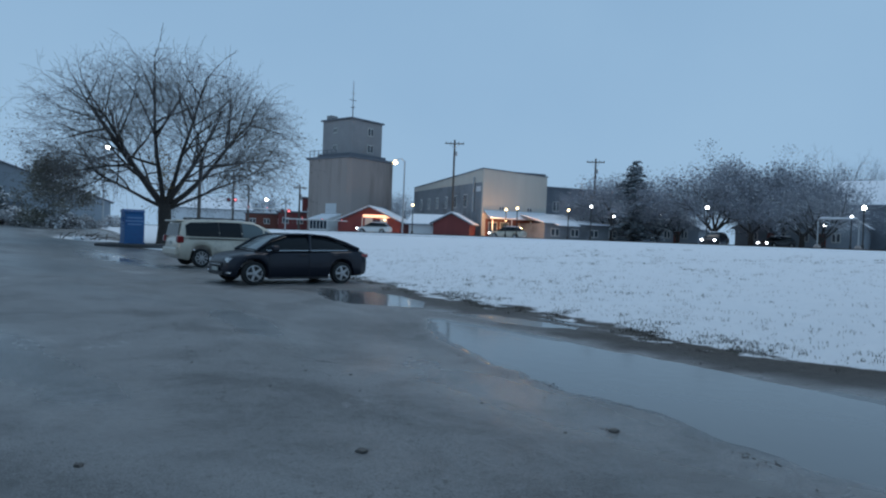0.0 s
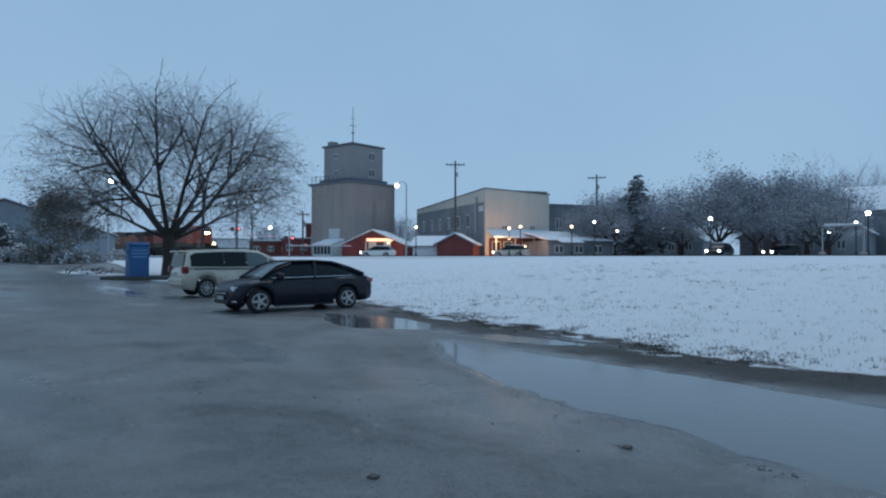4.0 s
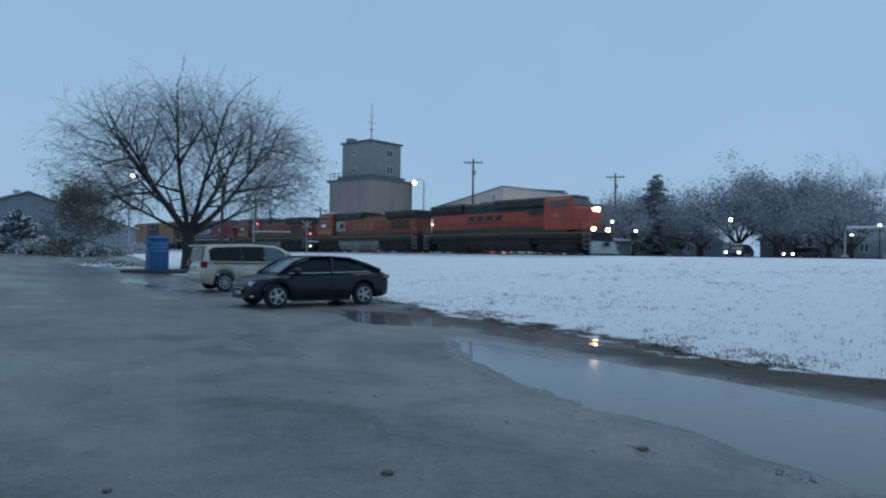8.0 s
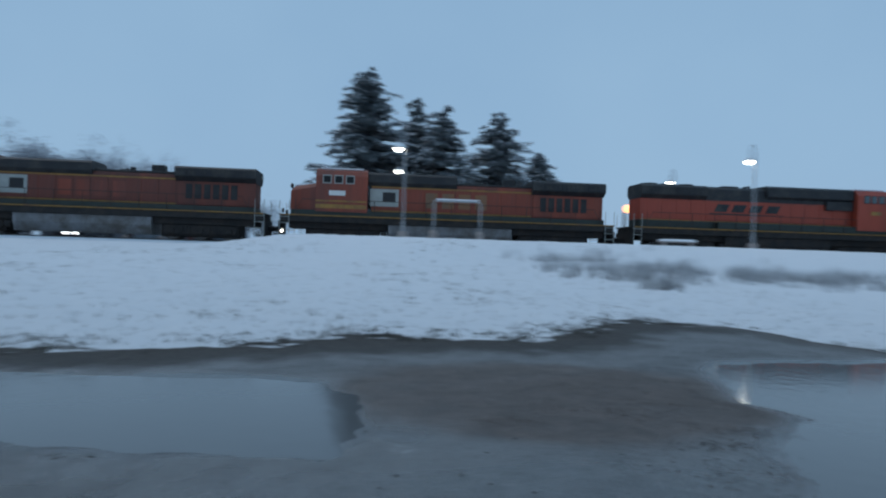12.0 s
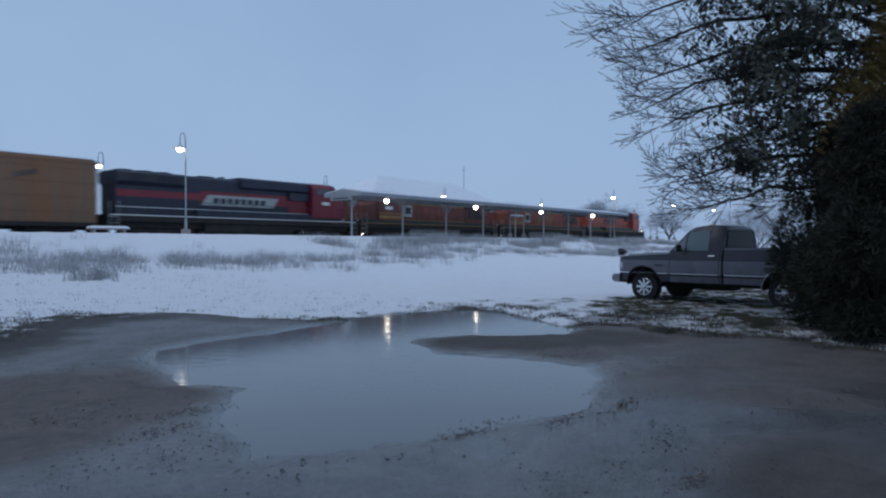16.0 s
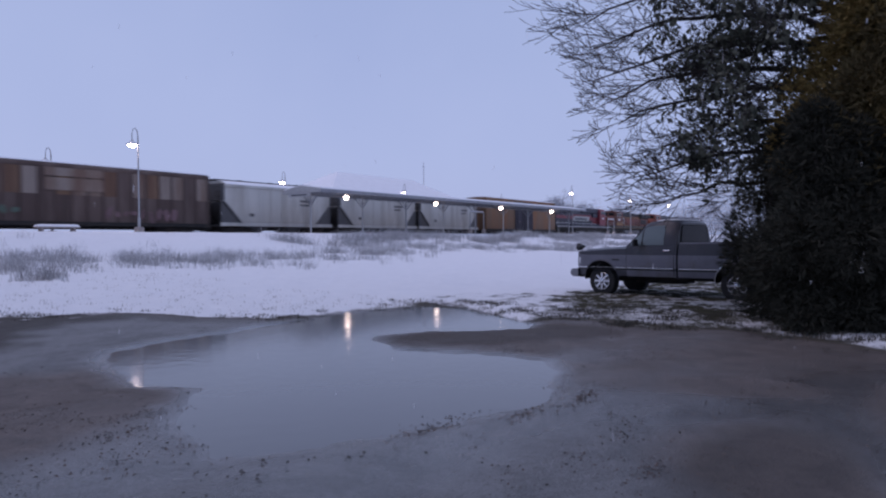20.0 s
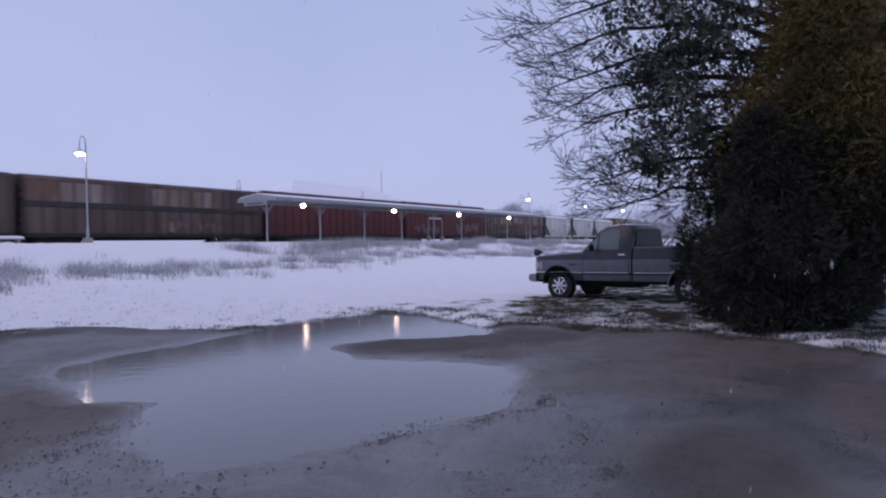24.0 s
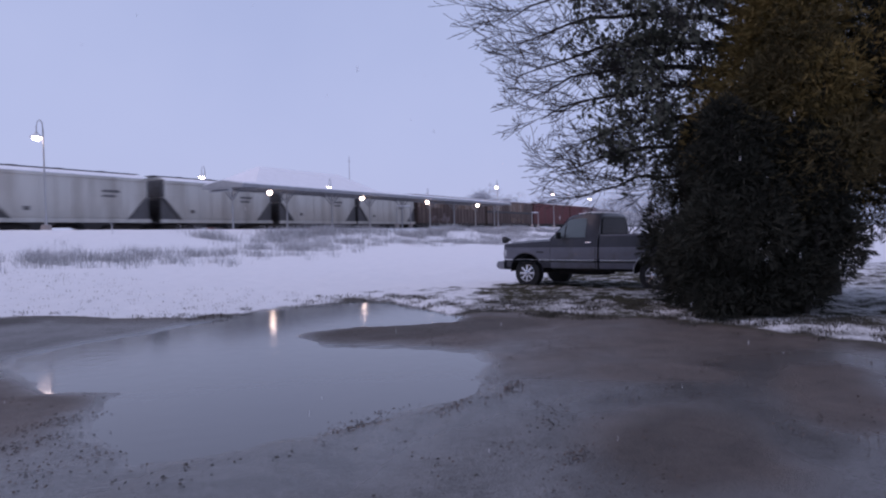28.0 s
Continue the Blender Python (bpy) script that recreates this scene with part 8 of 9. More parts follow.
for i, (az, d, el, kind) in enumerate(((37.0, 92, 4.6, "frosthaze"), (34.7, 90, 6.5, "leafy"), (31.0, 94, 5.4, "leafy"), (29.4, 98, 4.7, "frosthaze"), (26.7, 86, 8.0, "leafy"), (24.0, 84, 7.7, "leafy"), (22.2, 86, 7.3, "leafy"), (20.5, 80, 7.0, "leafy"), (19.3, 78, 6.1, "forked"), (18.1, 120, 7.8, "thin"), (16.6, 110, 5.6, "frosthaze"), (13.0, 92, 5.0, "forked"), (9.5, 95, 4.6, "frosthaze2"), (52.2, 130, 4.2, "frosthaze"), (67.5, 190, 3.3, "frosthaze2"), (63.8, 180, 3.3, "frosthaze"), (-65.2, 150, 4.3, "leafy"), (-70.5, 170, 3.6, "frosthaze"), (-76.5, 60, 4.2, "thicket"), (-79.5, 52, 5.5, "thicket"))):
    bare_tree(az, d, el, kind, i * 67.0)


def spruce(az, d, top_el, width, seed, material=M_needle, label="tall snow-dusted spruce, hazed pale, beyond the track", droop=0.25, tiers=26, bare=0.10):
    x, y = polar(az, d)
    z = gz(x, y)
    h = 1.5 + d * math.tan(radians(top_el)) - z
    t = thing("spruce_tree", pose(x, y, z - 0.1), label, "spruce", "spruces")
    r = random.Random(seed)
    part("trunk", B().tube([(0, 0, -0.1), (0, 0, h * 0.5), (0, 0, h * 0.97)], [h * 0.018, h * 0.011, 0.02], 7), M_bark, t)
    b = B()
    for i in range(tiers):
        u = (i + r.uniform(-0.3, 0.3)) / tiers
        u = min(max(u, 0), 1)
        zz = h * (bare + (1 - bare) * u)
        reach = width * (1 - u) ** 0.72 * r.uniform(0.75, 1.1) * (1.0 - 0.25 * max(0, 0.15 - u) / 0.15) + 0.18
        for j in range(11 if u < 0.8 else 7):
            zj, rise = zz + r.uniform(-1.1, 1.1) * h / tiers, r.uniform(-0.02, 0.42)
            a = r.uniform(0, 2 * math.pi)
            ln = reach * r.uniform(0.45, 1.22)
            dx, dy = math.cos(a), math.sin(a)
            n = max(3, int(ln / 0.26))
            for k in range(n):
                s = (k + 0.6) / n
                p = Vector((dx * ln * s, dy * ln * s, zj + ln * (rise * s - droop * s * s) + r.uniform(-0.1, 0.1)))
                for side in (-1, 1):
                    w = 0.78 * (1 - 0.5 * s) * r.uniform(0.6, 1.3) * (0.4 + 0.6 * min(1, ln / 1.6))
                    q = p + Vector((-dy * side * w + dx * 0.25, dx * side * w + dy * 0.25, -0.12 - r.uniform(0, 0.22)))
                    m = p + Vector((dx * 0.32, dy * 0.32, r.uniform(-0.1, 0.06)))
                    b.add([tuple(p), tuple(q), tuple(m)], [(0, 1, 2)])
                    b.add([tuple(p + Vector((0, 0, 0.05))), tuple(p + Vector((dx * 0.2, dy * 0.2, -0.32 * r.uniform(0.5, 1.2)))), tuple(q)], [(0, 1, 2)])
    b.tube([(0, 0, h * 0.93), (0, 0, h)], [0.05, 0.01], 4)
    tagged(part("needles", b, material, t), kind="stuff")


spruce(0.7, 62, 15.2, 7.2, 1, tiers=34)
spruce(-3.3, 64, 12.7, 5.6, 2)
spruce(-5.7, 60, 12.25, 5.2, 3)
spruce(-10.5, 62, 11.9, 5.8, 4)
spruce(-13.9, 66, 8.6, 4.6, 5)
spruce(32.84, 92, 6.9, 4.6, 6, label="pointed snow-dusted spruce, hazed pale, among bare trees")
spruce(83.0, 78, 2.9, 2.6, 7, label="small snowy spruce, hazed pale, beside the metal hall")


def shrub(x, y, rx, ry, h, n, size, material, label, seed, flat=0.6, name="shrub"):
    r = random.Random(seed)
    z = gz(x, y)
    t = thing(name, pose(x, y, z), label, "shrub", "shrubs")
    cs = []
    for i in range(40):
        a, q, w = r.uniform(0, 6.283), math.sqrt(r.random()), r.uniform(0.1, 1.0)
        k = math.sin(math.pi * min(w * 0.62 + 0.30, 1.0)) ** 0.6
        cs.append((math.cos(a) * rx * q * k, math.sin(a) * ry * q * k, h * w * 0.92))
    st = B()
    for c in cs[:14]:
        st.tube([(c[0] * 0.15, c[1] * 0.15, 0), (c[0] * 0.5, c[1] * 0.5, c[2] * 0.6), c], [0.03, 0.02, 0.008], 4)
    part("stems", st, M_bark, t)
    tagged(part("foliage", leaf_cloud(r, cs, n, min(rx, h) * 0.16, size, 0.9), material, t), kind="stuff")


x, y = polar(79.0, 72)
shrub(x, y, 3.0, 3.0, 6.5, 9000, 0.22, M_leaffar, "brown-leaved small tree beside the road", 3, name="leafy_tree")
for az, d, w, h in ((84.5, 80, 3.0, 1.5), (82.5, 76, 2.6, 1.3), (80.8, 74, 2.4, 1.4), (78.2, 70, 2.0, 1.3), (74.9, 84, 2.2, 1.1), (76.6, 74, 1.5, 1.1), (86.5, 78, 3.0, 1.6)):
    x, y = polar(az, d)
    shrub(x, y, w, 1.4, h, 1400, 0.24, M_weed, "low snow-dusted shrub along the far verge", int(az * 10), name="verge_shrub")


# ---- the dark evergreens and leaning tree beside the truck ----
def evergreen_clump(cx, cy, rad, h, n, size, material, label, seed, lower=0.0, lumps=26):
    """Feathery sprays gathered in billowing lumps round several stems."""
    r = random.Random(seed)
    z = gz(cx, cy)
    t = thing("juniper", pose(cx, cy, z), label, "evergreen", "evergreens by the yard")
    for i in range(6):
        a = r.uniform(0, 6.283)
        st = B().tube([(math.cos(a) * 0.12, math.sin(a) * 0.12, 0), (math.cos(a) * rad * 0.3, math.sin(a) * rad * 0.3, h * 0.4), (math.cos(a) * rad * 0.4, math.sin(a) * rad * 0.4, h * 0.88)], [0.07, 0.05, 0.015], 5)
        part("stem", st, M_bark, t)
    cores = []
    for i in range(lumps):
        u = (i + r.random()) / lumps
        prof = (0.62 + 0.38 * math.sin(math.pi * min(u * 1.25 + 0.12, 1.0))) * math.sqrt(max(1 - max(0, u - 0.5) ** 2 * 3.4, 0.02))
        a = r.uniform(0, 6.283)
        q = rad * 0.74 * prof * math.sqrt(r.uniform(0.15, 1.0))
        cores.append((math.cos(a) * q, math.sin(a) * q, lower + (h - lower) * u * 0.93, rad * r.uniform(0.30, 0.52) * (0.55 + 0.45 * prof)))
    b = B()
    v, f = b.v, b.f
    for _ in range(n):
        c = cores[r.randrange(lumps)]
        o = Vector((r.gauss(0, 1), r.gauss(0, 1), r.gauss(0, 1))).normalized()
        p = Vector((c[0], c[1], c[2])) + o * c[3] * (r.uniform(0.2, 1.0) ** 0.4) * Vector((1, 1, 1.25)).z
        if p.z < 0.02:
            p.z = r.uniform(0.02, 0.25)
        out = (o + Vector((p.x, p.y, 0)) * (0.5 / rad) + Vector((r.gauss(0, 0.5), r.gauss(0, 0.5), r.gauss(0.15, 0.5)))).normalized()
        side = out.cross(Vector((r.gauss(0, 1), r.gauss(0, 1), r.gauss(0, 1)))).normalized()
        s = size * r.uniform(0.5, 1.7)
        for j in (-1, 0, 1):
            d = (out + side * 0.6 * j).normalized()
            w = d.cross(side if j == 0 else out).normalized() * (s * 0.065)
            k = len(v)
            v += [tuple(p), tuple(p + d * s * 0.55 + w), tuple(p + d * s), tuple(p + d * s * 0.55 - w)]
            f.append((k, k + 1, k + 2, k + 3))
    tagged(part("sprays", b, material, t), kind="stuff")


M_leafmix = mat("brown_tinged_evergreen_foliage", (0.105, 0.082, 0.040), 0.9, 0.0, 0.5, 2.0, bump=0.0, spec=0.15)
evergreen_clump(12.0, 1.03, 1.0, 3.5, 26000, 0.105, M_leafdk, "dense dark juniper at the edge of the yard", 1)
evergreen_clump(12.3, 0.15, 1.0, 3.1, 24000, 0.105, M_leafdk, "dense dark juniper spreading over snow", 2)
evergreen_clump(13.4, 1.75, 1.0, 3.6, 18000, 0.11, M_leafdk, "tall dark juniper behind the yard edge", 3)
evergreen_clump(13.3, 0.15, 1.6, 6.6, 36000, 0.11, M_leafolive, "tall yellow-brown evergreen with feathery sprays", 4, lower=2.2, lumps=40)
evergreen_clump(12.65, 0.2, 1.3, 4.9, 17000, 0.11, M_leafmix, "dark brownish juniper grown into its neighbours", 8, lower=2.0, lumps=30)
evergreen_clump(15.3, -3.3, 3.0, 8.4, 30000, 0.15, M_leafmix, "tall dark evergreen at the back of the yard", 5, lower=2.2, lumps=44)


evergreen_clump(14.0, -1.65, 1.6, 7.2, 28000, 0.12, M_leafdk, "dark evergreen with boughs hanging over the snow", 6, lower=1.35, lumps=40)


def leaning_tree():
    x, y = 15.6, -0.3
    z = gz(x, y)
    t = thing("leafy_tree", pose(x, y, z - 0.1), "half-bare tree with dull green leaves and long drooping boughs", "tree")
    g = Growth(31)
    r = g.r
    part("trunk", B().tube([(0, 0, -0.2), (0.0, 0.05, 1.2), (-0.05, 0.1, 2.6), (-0.05, 0.1, 5.0), (0.1, 0.0, 7.2), (0.2, -0.1, 10.5)], [0.34, 0.26, 0.23, 0.19, 0.15, 0.08], 10), M_bark, t, smooth=True)
    part("fork", B().tube([(0.0, 0.05, 3.6), (-0.1, 0.45, 5.2), (-0.1, 0.85, 7.4), (0.0, 1.2, 10.0)], [0.16, 0.14, 0.11, 0.06], 8), M_bark, t, smooth=True)
    plan = [(0, 0, 0, 0, 0), (5, 0.52, 32, 0.05, 0.03), (3, 0.60, 32, 0.06, 0.04), (2, 0.62, 32, 0.07, 0.05), (0, 0, 0, 0.07, 0.05)]
    g.least, g.taper = 0.0062, 0.70
    # boughs: foot height, crest, tip
    boughs = (((-0.1, 0.6, 5.4), (-0.9, 3.2, 7.6), (-2.5, 7.1, 6.2)), ((-0.1, 0.6, 5.0), (-0.8, 3.2, 6.9), (-2.5, 7.0, 5.6)), ((-0.1, 0.5, 4.6), (-0.8, 3.0, 6.2), (-2.5, 6.9, 4.9)),
              ((-0.1, 0.4, 4.2), (-0.9, 3.2, 5.6), (-2.4, 6.7, 4.35)), ((-0.1, 0.4, 3.9), (-1.0, 3.2, 5.0), (-2.3, 6.3, 3.9)), ((0.0, 0.2, 3.2), (-0.9, 2.6, 4.4), (-2.0, 5.5, 3.35)),
              ((0.0, 0.2, 2.6), (-1.0, 2.8, 3.7), (-2.2, 6.1, 2.8)), ((0.0, 0.1, 2.2), (-1.1, 2.6, 3.1), (-2.1, 5.5, 2.2)), ((-0.1, 0.8, 6.6), (-1.0, 3.4, 8.6), (-2.3, 6.9, 7.2)),
              ((-0.1, 0.9, 7.4), (-0.7, 3.2, 9.6), (-2.0, 6.5, 8.4)), ((0.0, 0.3, 4.8), (0.6, 2.4, 6.2), (0.8, 5.2, 5.2)), ((0.0, 0.2, 3.4), (0.6, 2.2, 4.4), (0.9, 4.6, 3.5)),
              ((0.1, 0.0, 6.4), (-1.6, 0.8, 8.0), (-3.0, 1.8, 7.4)), ((0.1, 0.0, 7.0), (-1.0, -1.6, 8.6), (-1.8, -3.2, 8.4)), ((0.0, 0.1, 5.0), (-1.5, 1.2, 6.0), (-2.8, 2.6, 5.4)),
              ((0.0, 0.1, 3.8), (-1.3, 1.4, 4.6), (-2.6, 3.0, 4.2)))
    leafy = []
    for foot, crest, tip in boughs:
        a, c, b = Vector(foot), Vector(crest), Vector(tip) + (Vector(foot) - Vector(tip)) * 0.17
        pts, n = [], 10
        for i in range(n + 1):
            u = i / n
            pts.append(a * (1 - u) ** 2 + c * (2 * u * (1 - u)) + b * u * u + g.jitter(0.07 if 0 < i < n else 0.0))
        rad = [0.075 * (1 - i / n) ** 0.9 + 0.010 for i in range(n + 1)]
        g.wood.tube(pts, rad, 6, cap=False)
        for k in range(17):
            u = 0.26 + 0.74 * (k + r.random()) / 17
            q = min(int(u * n), n - 1)
            base = pts[q].lerp(pts[q + 1], u * n - q)
            ax = (pts[q + 1] - pts[q]).normalized()
            side = ax.cross(Vector((-0.25 * r.random(), 0.0, 1.0))).normalized() * (1 if k % 2 else -1)
            up = Vector((-0.45, 0.0, r.uniform(-0.75, 0.75)))
            ang = radians(r.uniform(30, 62))
            d = ax * math.cos(ang) + (side * 0.75 + up).normalized() * math.sin(ang)
            g.limb(base, d, r.uniform(0.6, 1.4) * (1.25 - 0.55 * u), 0.015 * (1.3 - 0.6 * u), 1, plan)
    for p, d in g.tips:
        if p.y < 4.35 + 0.25 * r.gauss(0, 1) - max(0.0, 4.2 - p.z) * 0.5 and p.z > 2.3:
            leafy.append(p)
    part("limb_work", g.wood, M_bark, t, smooth=True)
    tagged(part("twig_work", g.twig, M_bark, t), kind="stuff")
    heads = r.sample(leafy, min(520, len(leafy)))
    tagged(part("leaves", leaf_cloud(r, heads, 7200, 0.13, 0.135, 1.1, 0.9), M_leafgreen, t), kind="stuff")
    tagged(part("leaf_clump", leaf_cloud(r, [(-1.25, 3.9, 3.15), (-1.2, 3.75, 3.05)], 150, 0.10, 0.13, 1.0, 0.9), M_leafgreen, t), kind="stuff")


leaning_tree()


# ---- weeds, grass and stones ----
def blades(name, label, spots, per, h, wide, material, seed, width=0.012):
    r = random.Random(seed)
    b = B()
    v, f = b.v, b.f
    pts = np.array(spots)
    zs = ground_z(pts[:, 0], pts[:, 1])
    for (sx, sy), sz in zip(spots, zs):
        for _ in range(per):
            x, y = sx + r.gauss(0, wide), sy + r.gauss(0, wide)
            hh = h * r.uniform(0.35, 1.3)
            dx, dy = r.gauss(0, 0.45) * hh, r.gauss(0, 0.45) * hh
            a = r.uniform(0, 6.283)
            wx, wy = math.cos(a) * width, math.sin(a) * width
            k = len(v)
            v += [(x - wx, y - wy, sz - 0.02), (x + wx, y + wy, sz - 0.02), (x + dx * 0.4 + wx * 0.7, y + dy * 0.4 + wy * 0.7, sz + hh * 0.65), (x + dx * 0.4 - wx * 0.7, y + dy * 0.4 - wy * 0.7, sz + hh * 0.65), (x + dx, y + dy, sz + hh)]
            f += [(k, k + 1, k + 2, k + 3), (k + 3, k + 2, k + 4)]
    whole(name, b, material, label, "grass", kind="stuff")


def scatter_growth():
    r = random.Random(77)
    k = np.random.RandomState(7)
    x = k.uniform(6, 95, 6000)
    y = 26.5 + 2.2 * np.sin(x * 0.21) + k.normal(0, 1.7, 6000)
    keep = rough_noise(x, y, 0.8, 4, 3) > 0.12
    blades("dead_weeds", "band of frosted dead weeds below the platform", list(zip(x[keep], y[keep]))[:1700], 18, 0.40, 0.22, M_weed, 1, 0.007)
    spots = [(9.5 + r.gauss(0, 1.3), 24.0 + r.gauss(0, 1.0)) for _ in range(70)] + [(9.3 + r.gauss(0, 0.4), 20.6 + r.gauss(0, 0.25)) for _ in range(22)] + [(13.6 + r.gauss(0, 0.35), 28.5 + r.gauss(0, 0.25)) for _ in range(16)]
    blades("dead_weeds", "clumps of dry weeds poking through the snow", spots, 18, 0.42, 0.13, M_weeddark, 2, 0.006)
    x = k.uniform(28, 92, 3400)
    y = 31.6 + 0.9 * np.sin(x * 0.33) + k.normal(0, 0.7, 3400)
    keep = rough_noise(x, y, 0.9, 14, 3) > 0.05
    blades("dead_weeds", "tall frosted weeds along the foot of the platform bank", list(zip(x[keep], y[keep]))[:1500], 12, 0.62, 0.25, M_weed, 6, 0.008)
    x, y = k.uniform(-30, 13, 60000), 9 + k.uniform(0, 1, 60000) ** 1.2 * 28
    s = snow_field(x, y)
    keep = (s > 0) & (k.uniform(0, 1, 60000) > 0.62 + 0.014 * s)
    blades("grass_tufts", "short brown grass tips showing through thin snow", list(zip(x[keep], y[keep]))[:3600], 4, 0.045, 0.09, M_drygrass, 3, 0.006)
    x, y = k.uniform(-19, 13, 30000), k.uniform(8.0, 15.0, 30000)
    s = snow_field(x, y)
    keep = (s > -0.9) & (s < 0.9) & (k.uniform(0, 1, 30000) < 0.9 - np.abs(s)) & (rough_noise(x, y, 0.6, 69, 3) > -0.05)
    blades("edge_grass", "short dark wet grass along the ragged edge of the snow", list(zip(x[keep], y[keep]))[:4200], 6, 0.040, 0.06, M_edgegrass, 8, 0.006)
    x, y = k.uniform(9.8, 13.6, 9000), k.uniform(-3.5, 9.5, 9000)
    s = snow_field(x, y)
    keep = (s > -0.5) & (s < 1.8) & (rough_noise(x, y, 0.5, 70, 3) > 0.05)
    blades("edge_grass", "dark wet grass tips through the thin snow by the evergreens", list(zip(x[keep], y[keep]))[:2200], 6, 0.045, 0.06, M_edgegrass, 9, 0.006)
    x, y = k.uniform(-24, 5, 2600), 12 + k.uniform(0, 1, 2600) * 22
    keep = (snow_field(x, y) > 0.5) & (rough_noise(x, y, 2.5, 67, 3) > 0.12)
    blades("grass_tufts", "taller dry grass clumps standing out of the snow", list(zip(x[keep], y[keep]))[:500], 8, 0.07, 0.08, M_drygrass, 5, 0.008)


M_edgegrass = mat("dark_wet_grass", (0.085, 0.078, 0.066), 0.9, 0.0, 0.5, 3.0, bump=0.0, spec=0.2)
M_weeddark = mat("dark_dead_weed_stalks", (0.36, 0.355, 0.36), 0.9, 0.0, 0.5, 2.0, bump=0.0, snow=0.5)
M_drygrass = mat("pale_dry_grass", (0.34, 0.33, 0.31), 0.9, 0.0, 0.4, 4.0, bump=0.0)
scatter_growth()


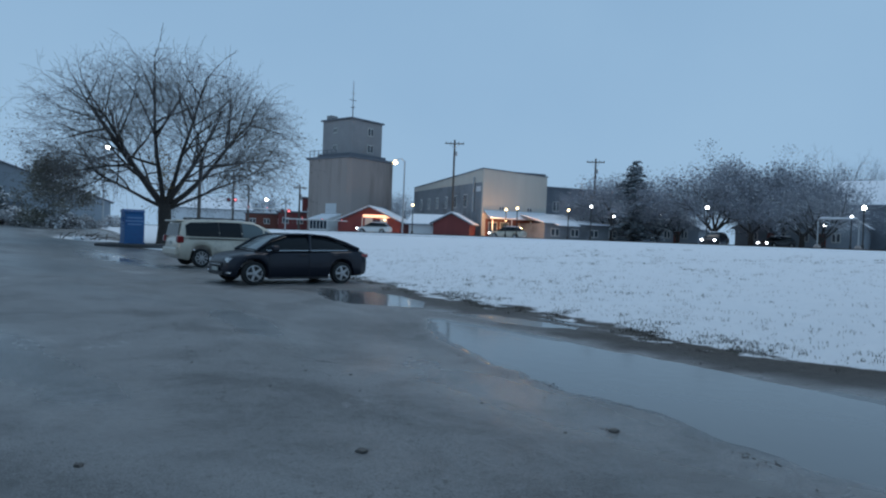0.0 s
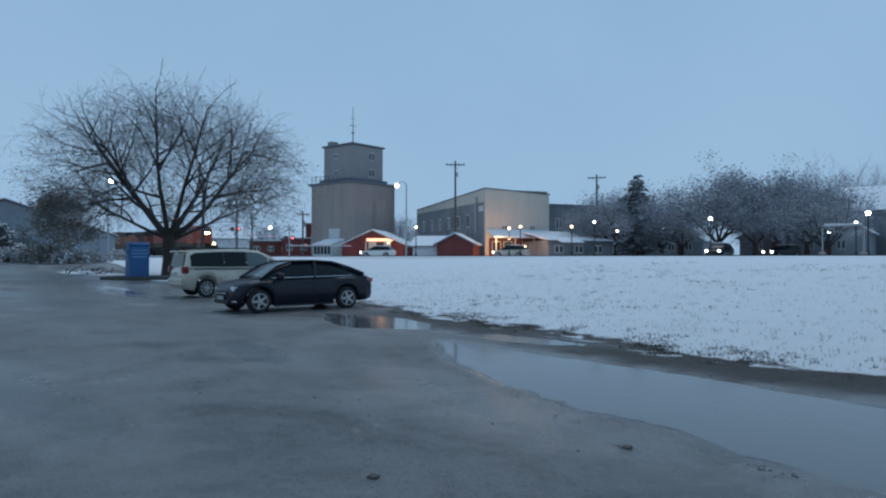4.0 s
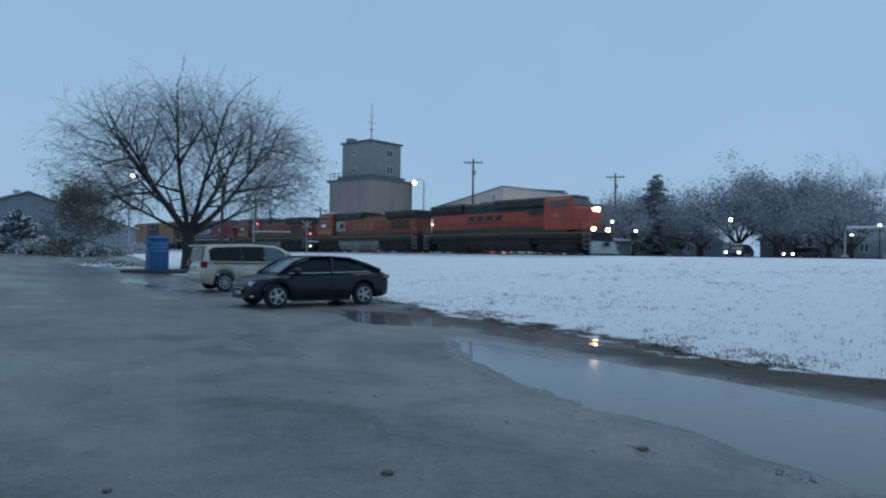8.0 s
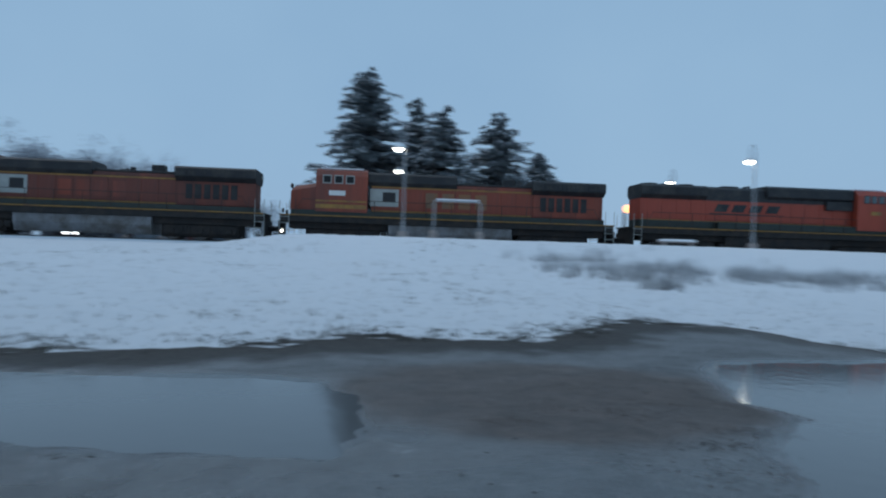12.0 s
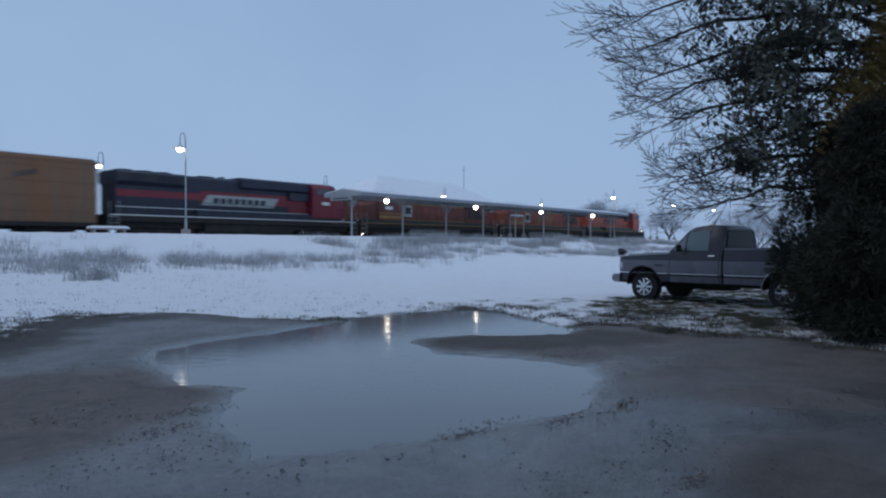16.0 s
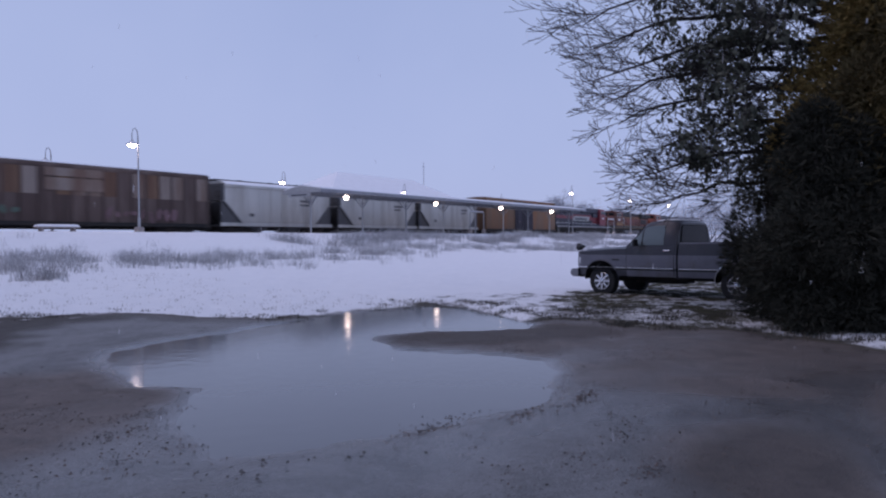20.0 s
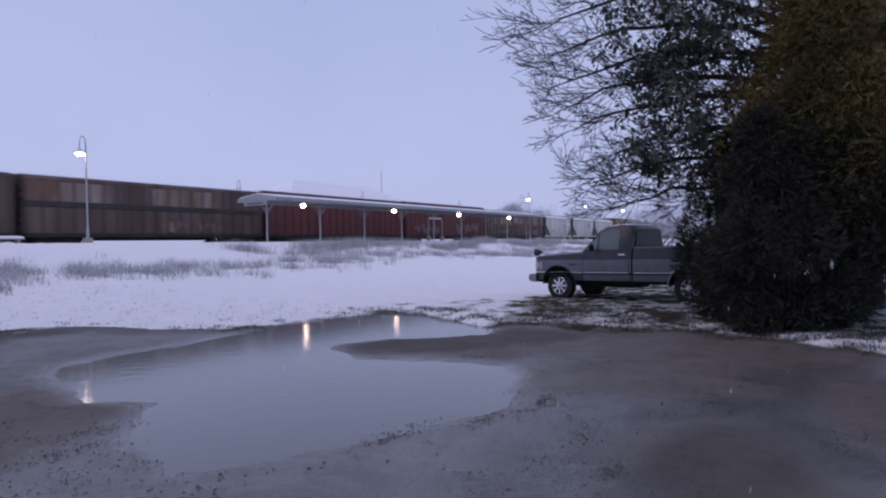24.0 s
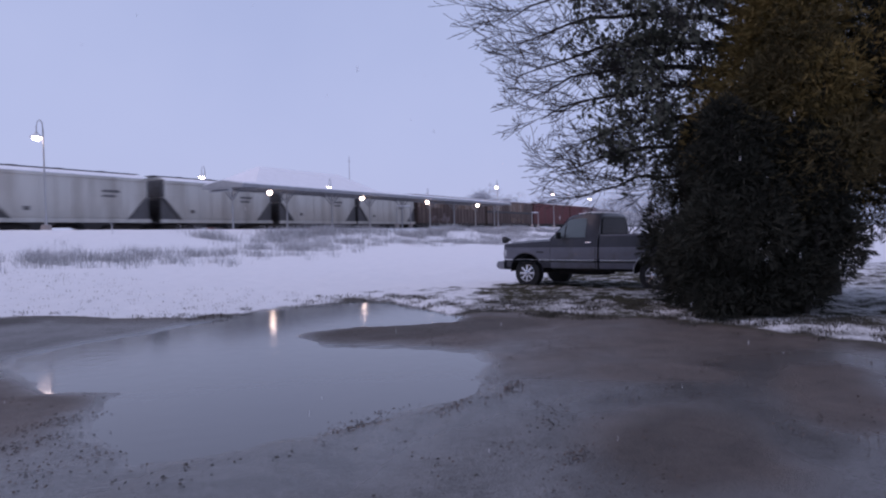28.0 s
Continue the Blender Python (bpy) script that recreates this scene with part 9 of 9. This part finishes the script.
def stones():
    r = random.Random(9)
    k = np.random.RandomState(3)
    xs, ys = k.uniform(-9, 9, 700), k.uniform(1.0, 9.0, 700)
    ok = (pool_field(xs, ys) < -0.12) & (rough_noise(xs, ys, 1.5, 90, 3) > 0.0)
    xs, ys = xs[ok], ys[ok]
    zs = ground_z(xs, ys)
    b = B()
    for x, y, z in zip(xs, ys, zs):
        s = r.uniform(0.006, 0.018)
        pts = []
        for q in range(6):
            a = 2 * math.pi * q / 6
            pts.append((x + math.cos(a) * s * r.uniform(0.7, 1.6), y + math.sin(a) * s * r.uniform(0.6, 1.2), z - 0.004))
        top = [(x + (p[0] - x) * 0.6, y + (p[1] - y) * 0.6, z + s * r.uniform(0.2, 0.6)) for p in pts]
        b.loft([pts, top])
    xs, ys = k.uniform(-14, 13, 26000), k.uniform(1.5, 10.5, 26000)  # dark litter left along the water's edge
    pf = pool_field(xs, ys)
    ok = (np.abs(pf + 0.26) < 0.24) & (rough_noise(xs, ys, 0.7, 93, 3) > 0.32) & (k.uniform(0, 1, 26000) < 0.5) & (snow_field(xs, ys) < -0.2)
    for x, y, z in list(zip(xs[ok], ys[ok], ground_z(xs[ok], ys[ok])))[:900]:
        s = r.uniform(0.004, 0.014)
        a = r.uniform(0, 3.14)
        pts = [(x + math.cos(a + q) * s * e, y + math.sin(a + q) * s * e, z - 0.004) for q, e in ((0, 1.8), (1.4, 0.6), (3.1, 1.6), (4.6, 0.7))]
        b.loft([pts, [(x + (p[0] - x) * 0.6, y + (p[1] - y) * 0.6, z + s * 0.5) for p in pts]])
    whole("loose_gravel", b, M_soil, "scattered dark stones and litter on the yard", "gravel", kind="stuff")
    M_litter = mat("wet_brown_litter", (0.095, 0.070, 0.060), 0.8, 0.0, 0.5, 9.0, bump=0.0)
    xs, ys = k.uniform(1.5, 12.5, 42000), k.uniform(-0.6, 6.5, 42000)
    keep = (pool_field(xs, ys) < 0.0) & (snow_field(xs, ys) < 0.1) & (rough_noise(xs, ys, 0.9, 96, 4) > 0.10 + 0.4 * k.uniform(0, 1, 42000))
    b = B()
    for x, y, z in list(zip(xs[keep], ys[keep], ground_z(xs[keep], ys[keep])))[:4800]:
        s, a = r.uniform(0.005, 0.014), r.uniform(0, 6.283)
        c, d = math.cos(a) * s, math.sin(a) * s
        h = r.uniform(0.2, 0.9) * s
        b.add([(x - c, y - d, z - 0.002), (x - d * 0.6, y + c * 0.6, z + h), (x + c, y + d, z + 0.3 * h), (x + d * 0.6, y - c * 0.6, z - 0.002)], [(0, 1, 2, 3)])
    for cx, cy, n, reach in ((3.2, 5.45, 150, 0.24), (5.1, 2.68, 110, 0.20), (5.65, 2.43, 80, 0.16), (4.45, 3.15, 110, 0.26), (5.87, 2.49, 70, 0.14), (4.25, 1.35, 60, 0.16), (2.76, 4.98, 130, 0.22), (4.21, 3.11, 70, 0.2), (1.14, 5.82, 50, 0.16), (-3.05, 4.5, 30, 0.09)):
        for _ in range(n):  # rafts of leaves stranded at the water's edge
            x, y = cx + r.gauss(0, reach), cy + r.gauss(0, reach * 0.35)
            z = max(gz(x, y), -0.012) + 0.004
            s, a = r.uniform(0.006, 0.017), r.uniform(0, 6.283)
            c, d = math.cos(a) * s, math.sin(a) * s
            h = r.uniform(0.2, 0.8) * s
            b.add([(x - c, y - d, z), (x - d * 0.6, y + c * 0.6, z + h), (x + c, y + d, z + 0.4 * h), (x + d * 0.6, y - c * 0.6, z)], [(0, 1, 2, 3)])
    whole("leaf_litter", b, M_litter, "scattered wet brown leaf litter and bark bits", "leaf litter", kind="stuff")
    for x, y, s in ((-3.72, 2.61, 0.045), (-3.01, 4.51, 0.05), (-4.45, 1.04, 0.035)):
        q = B().ball((0, 0, 0), s, 9, 0.4)
        q.v = [(a[0] * r.uniform(0.7, 1.5), a[1] * r.uniform(0.6, 1.2), a[2] * r.uniform(0.6, 1.2)) for a in q.v]
        whole("clod", q, M_soil, "dark frozen clod lying on the wet yard", "clod", pose(x, y, gz(x, y) + s * 0.15), "clods")


stones()



def falling_snow():
    """Flakes that drift down past the yard near the end."""
    r = random.Random(12)
    b = B()
    for _ in range(260):
        x, y = polar(r.uniform(-98, -26), r.uniform(1.8, 8.0))
        z, s = r.uniform(30.0, 47.0), r.uniform(0.004, 0.008)
        b.add([(x - s, y, z), (x, y - s, z), (x + s, y, z), (x, y + s, z), (x, y, z + s), (x, y, z - s)], [(0, 1, 4), (1, 2, 4), (2, 3, 4), (3, 0, 4), (1, 0, 5), (2, 1, 5), (3, 2, 5), (0, 3, 5)])
    return whole("falling_snow", b, M_roofsnow, "sparse wet snowflakes falling over the yard", "snowflakes", kind="stuff")


SNOWFALL = falling_snow()


# ---- what moves ----
def motions():
    for t, q in CARS:
        rows = []
        for s in range(0, 29):
            x = q + SPEED * (s - T0)
            rows.append((s, pose(x, track_y(x), RAIL_Z, 0, 0, math.degrees(track_turn(x)))))
        walk(t, rows)

    walk(SNOWFALL, [(s, pose(0.12 * math.sin(s * 0.7), 0, -1.5 * s)) for s in range(0, 29)])


motions()
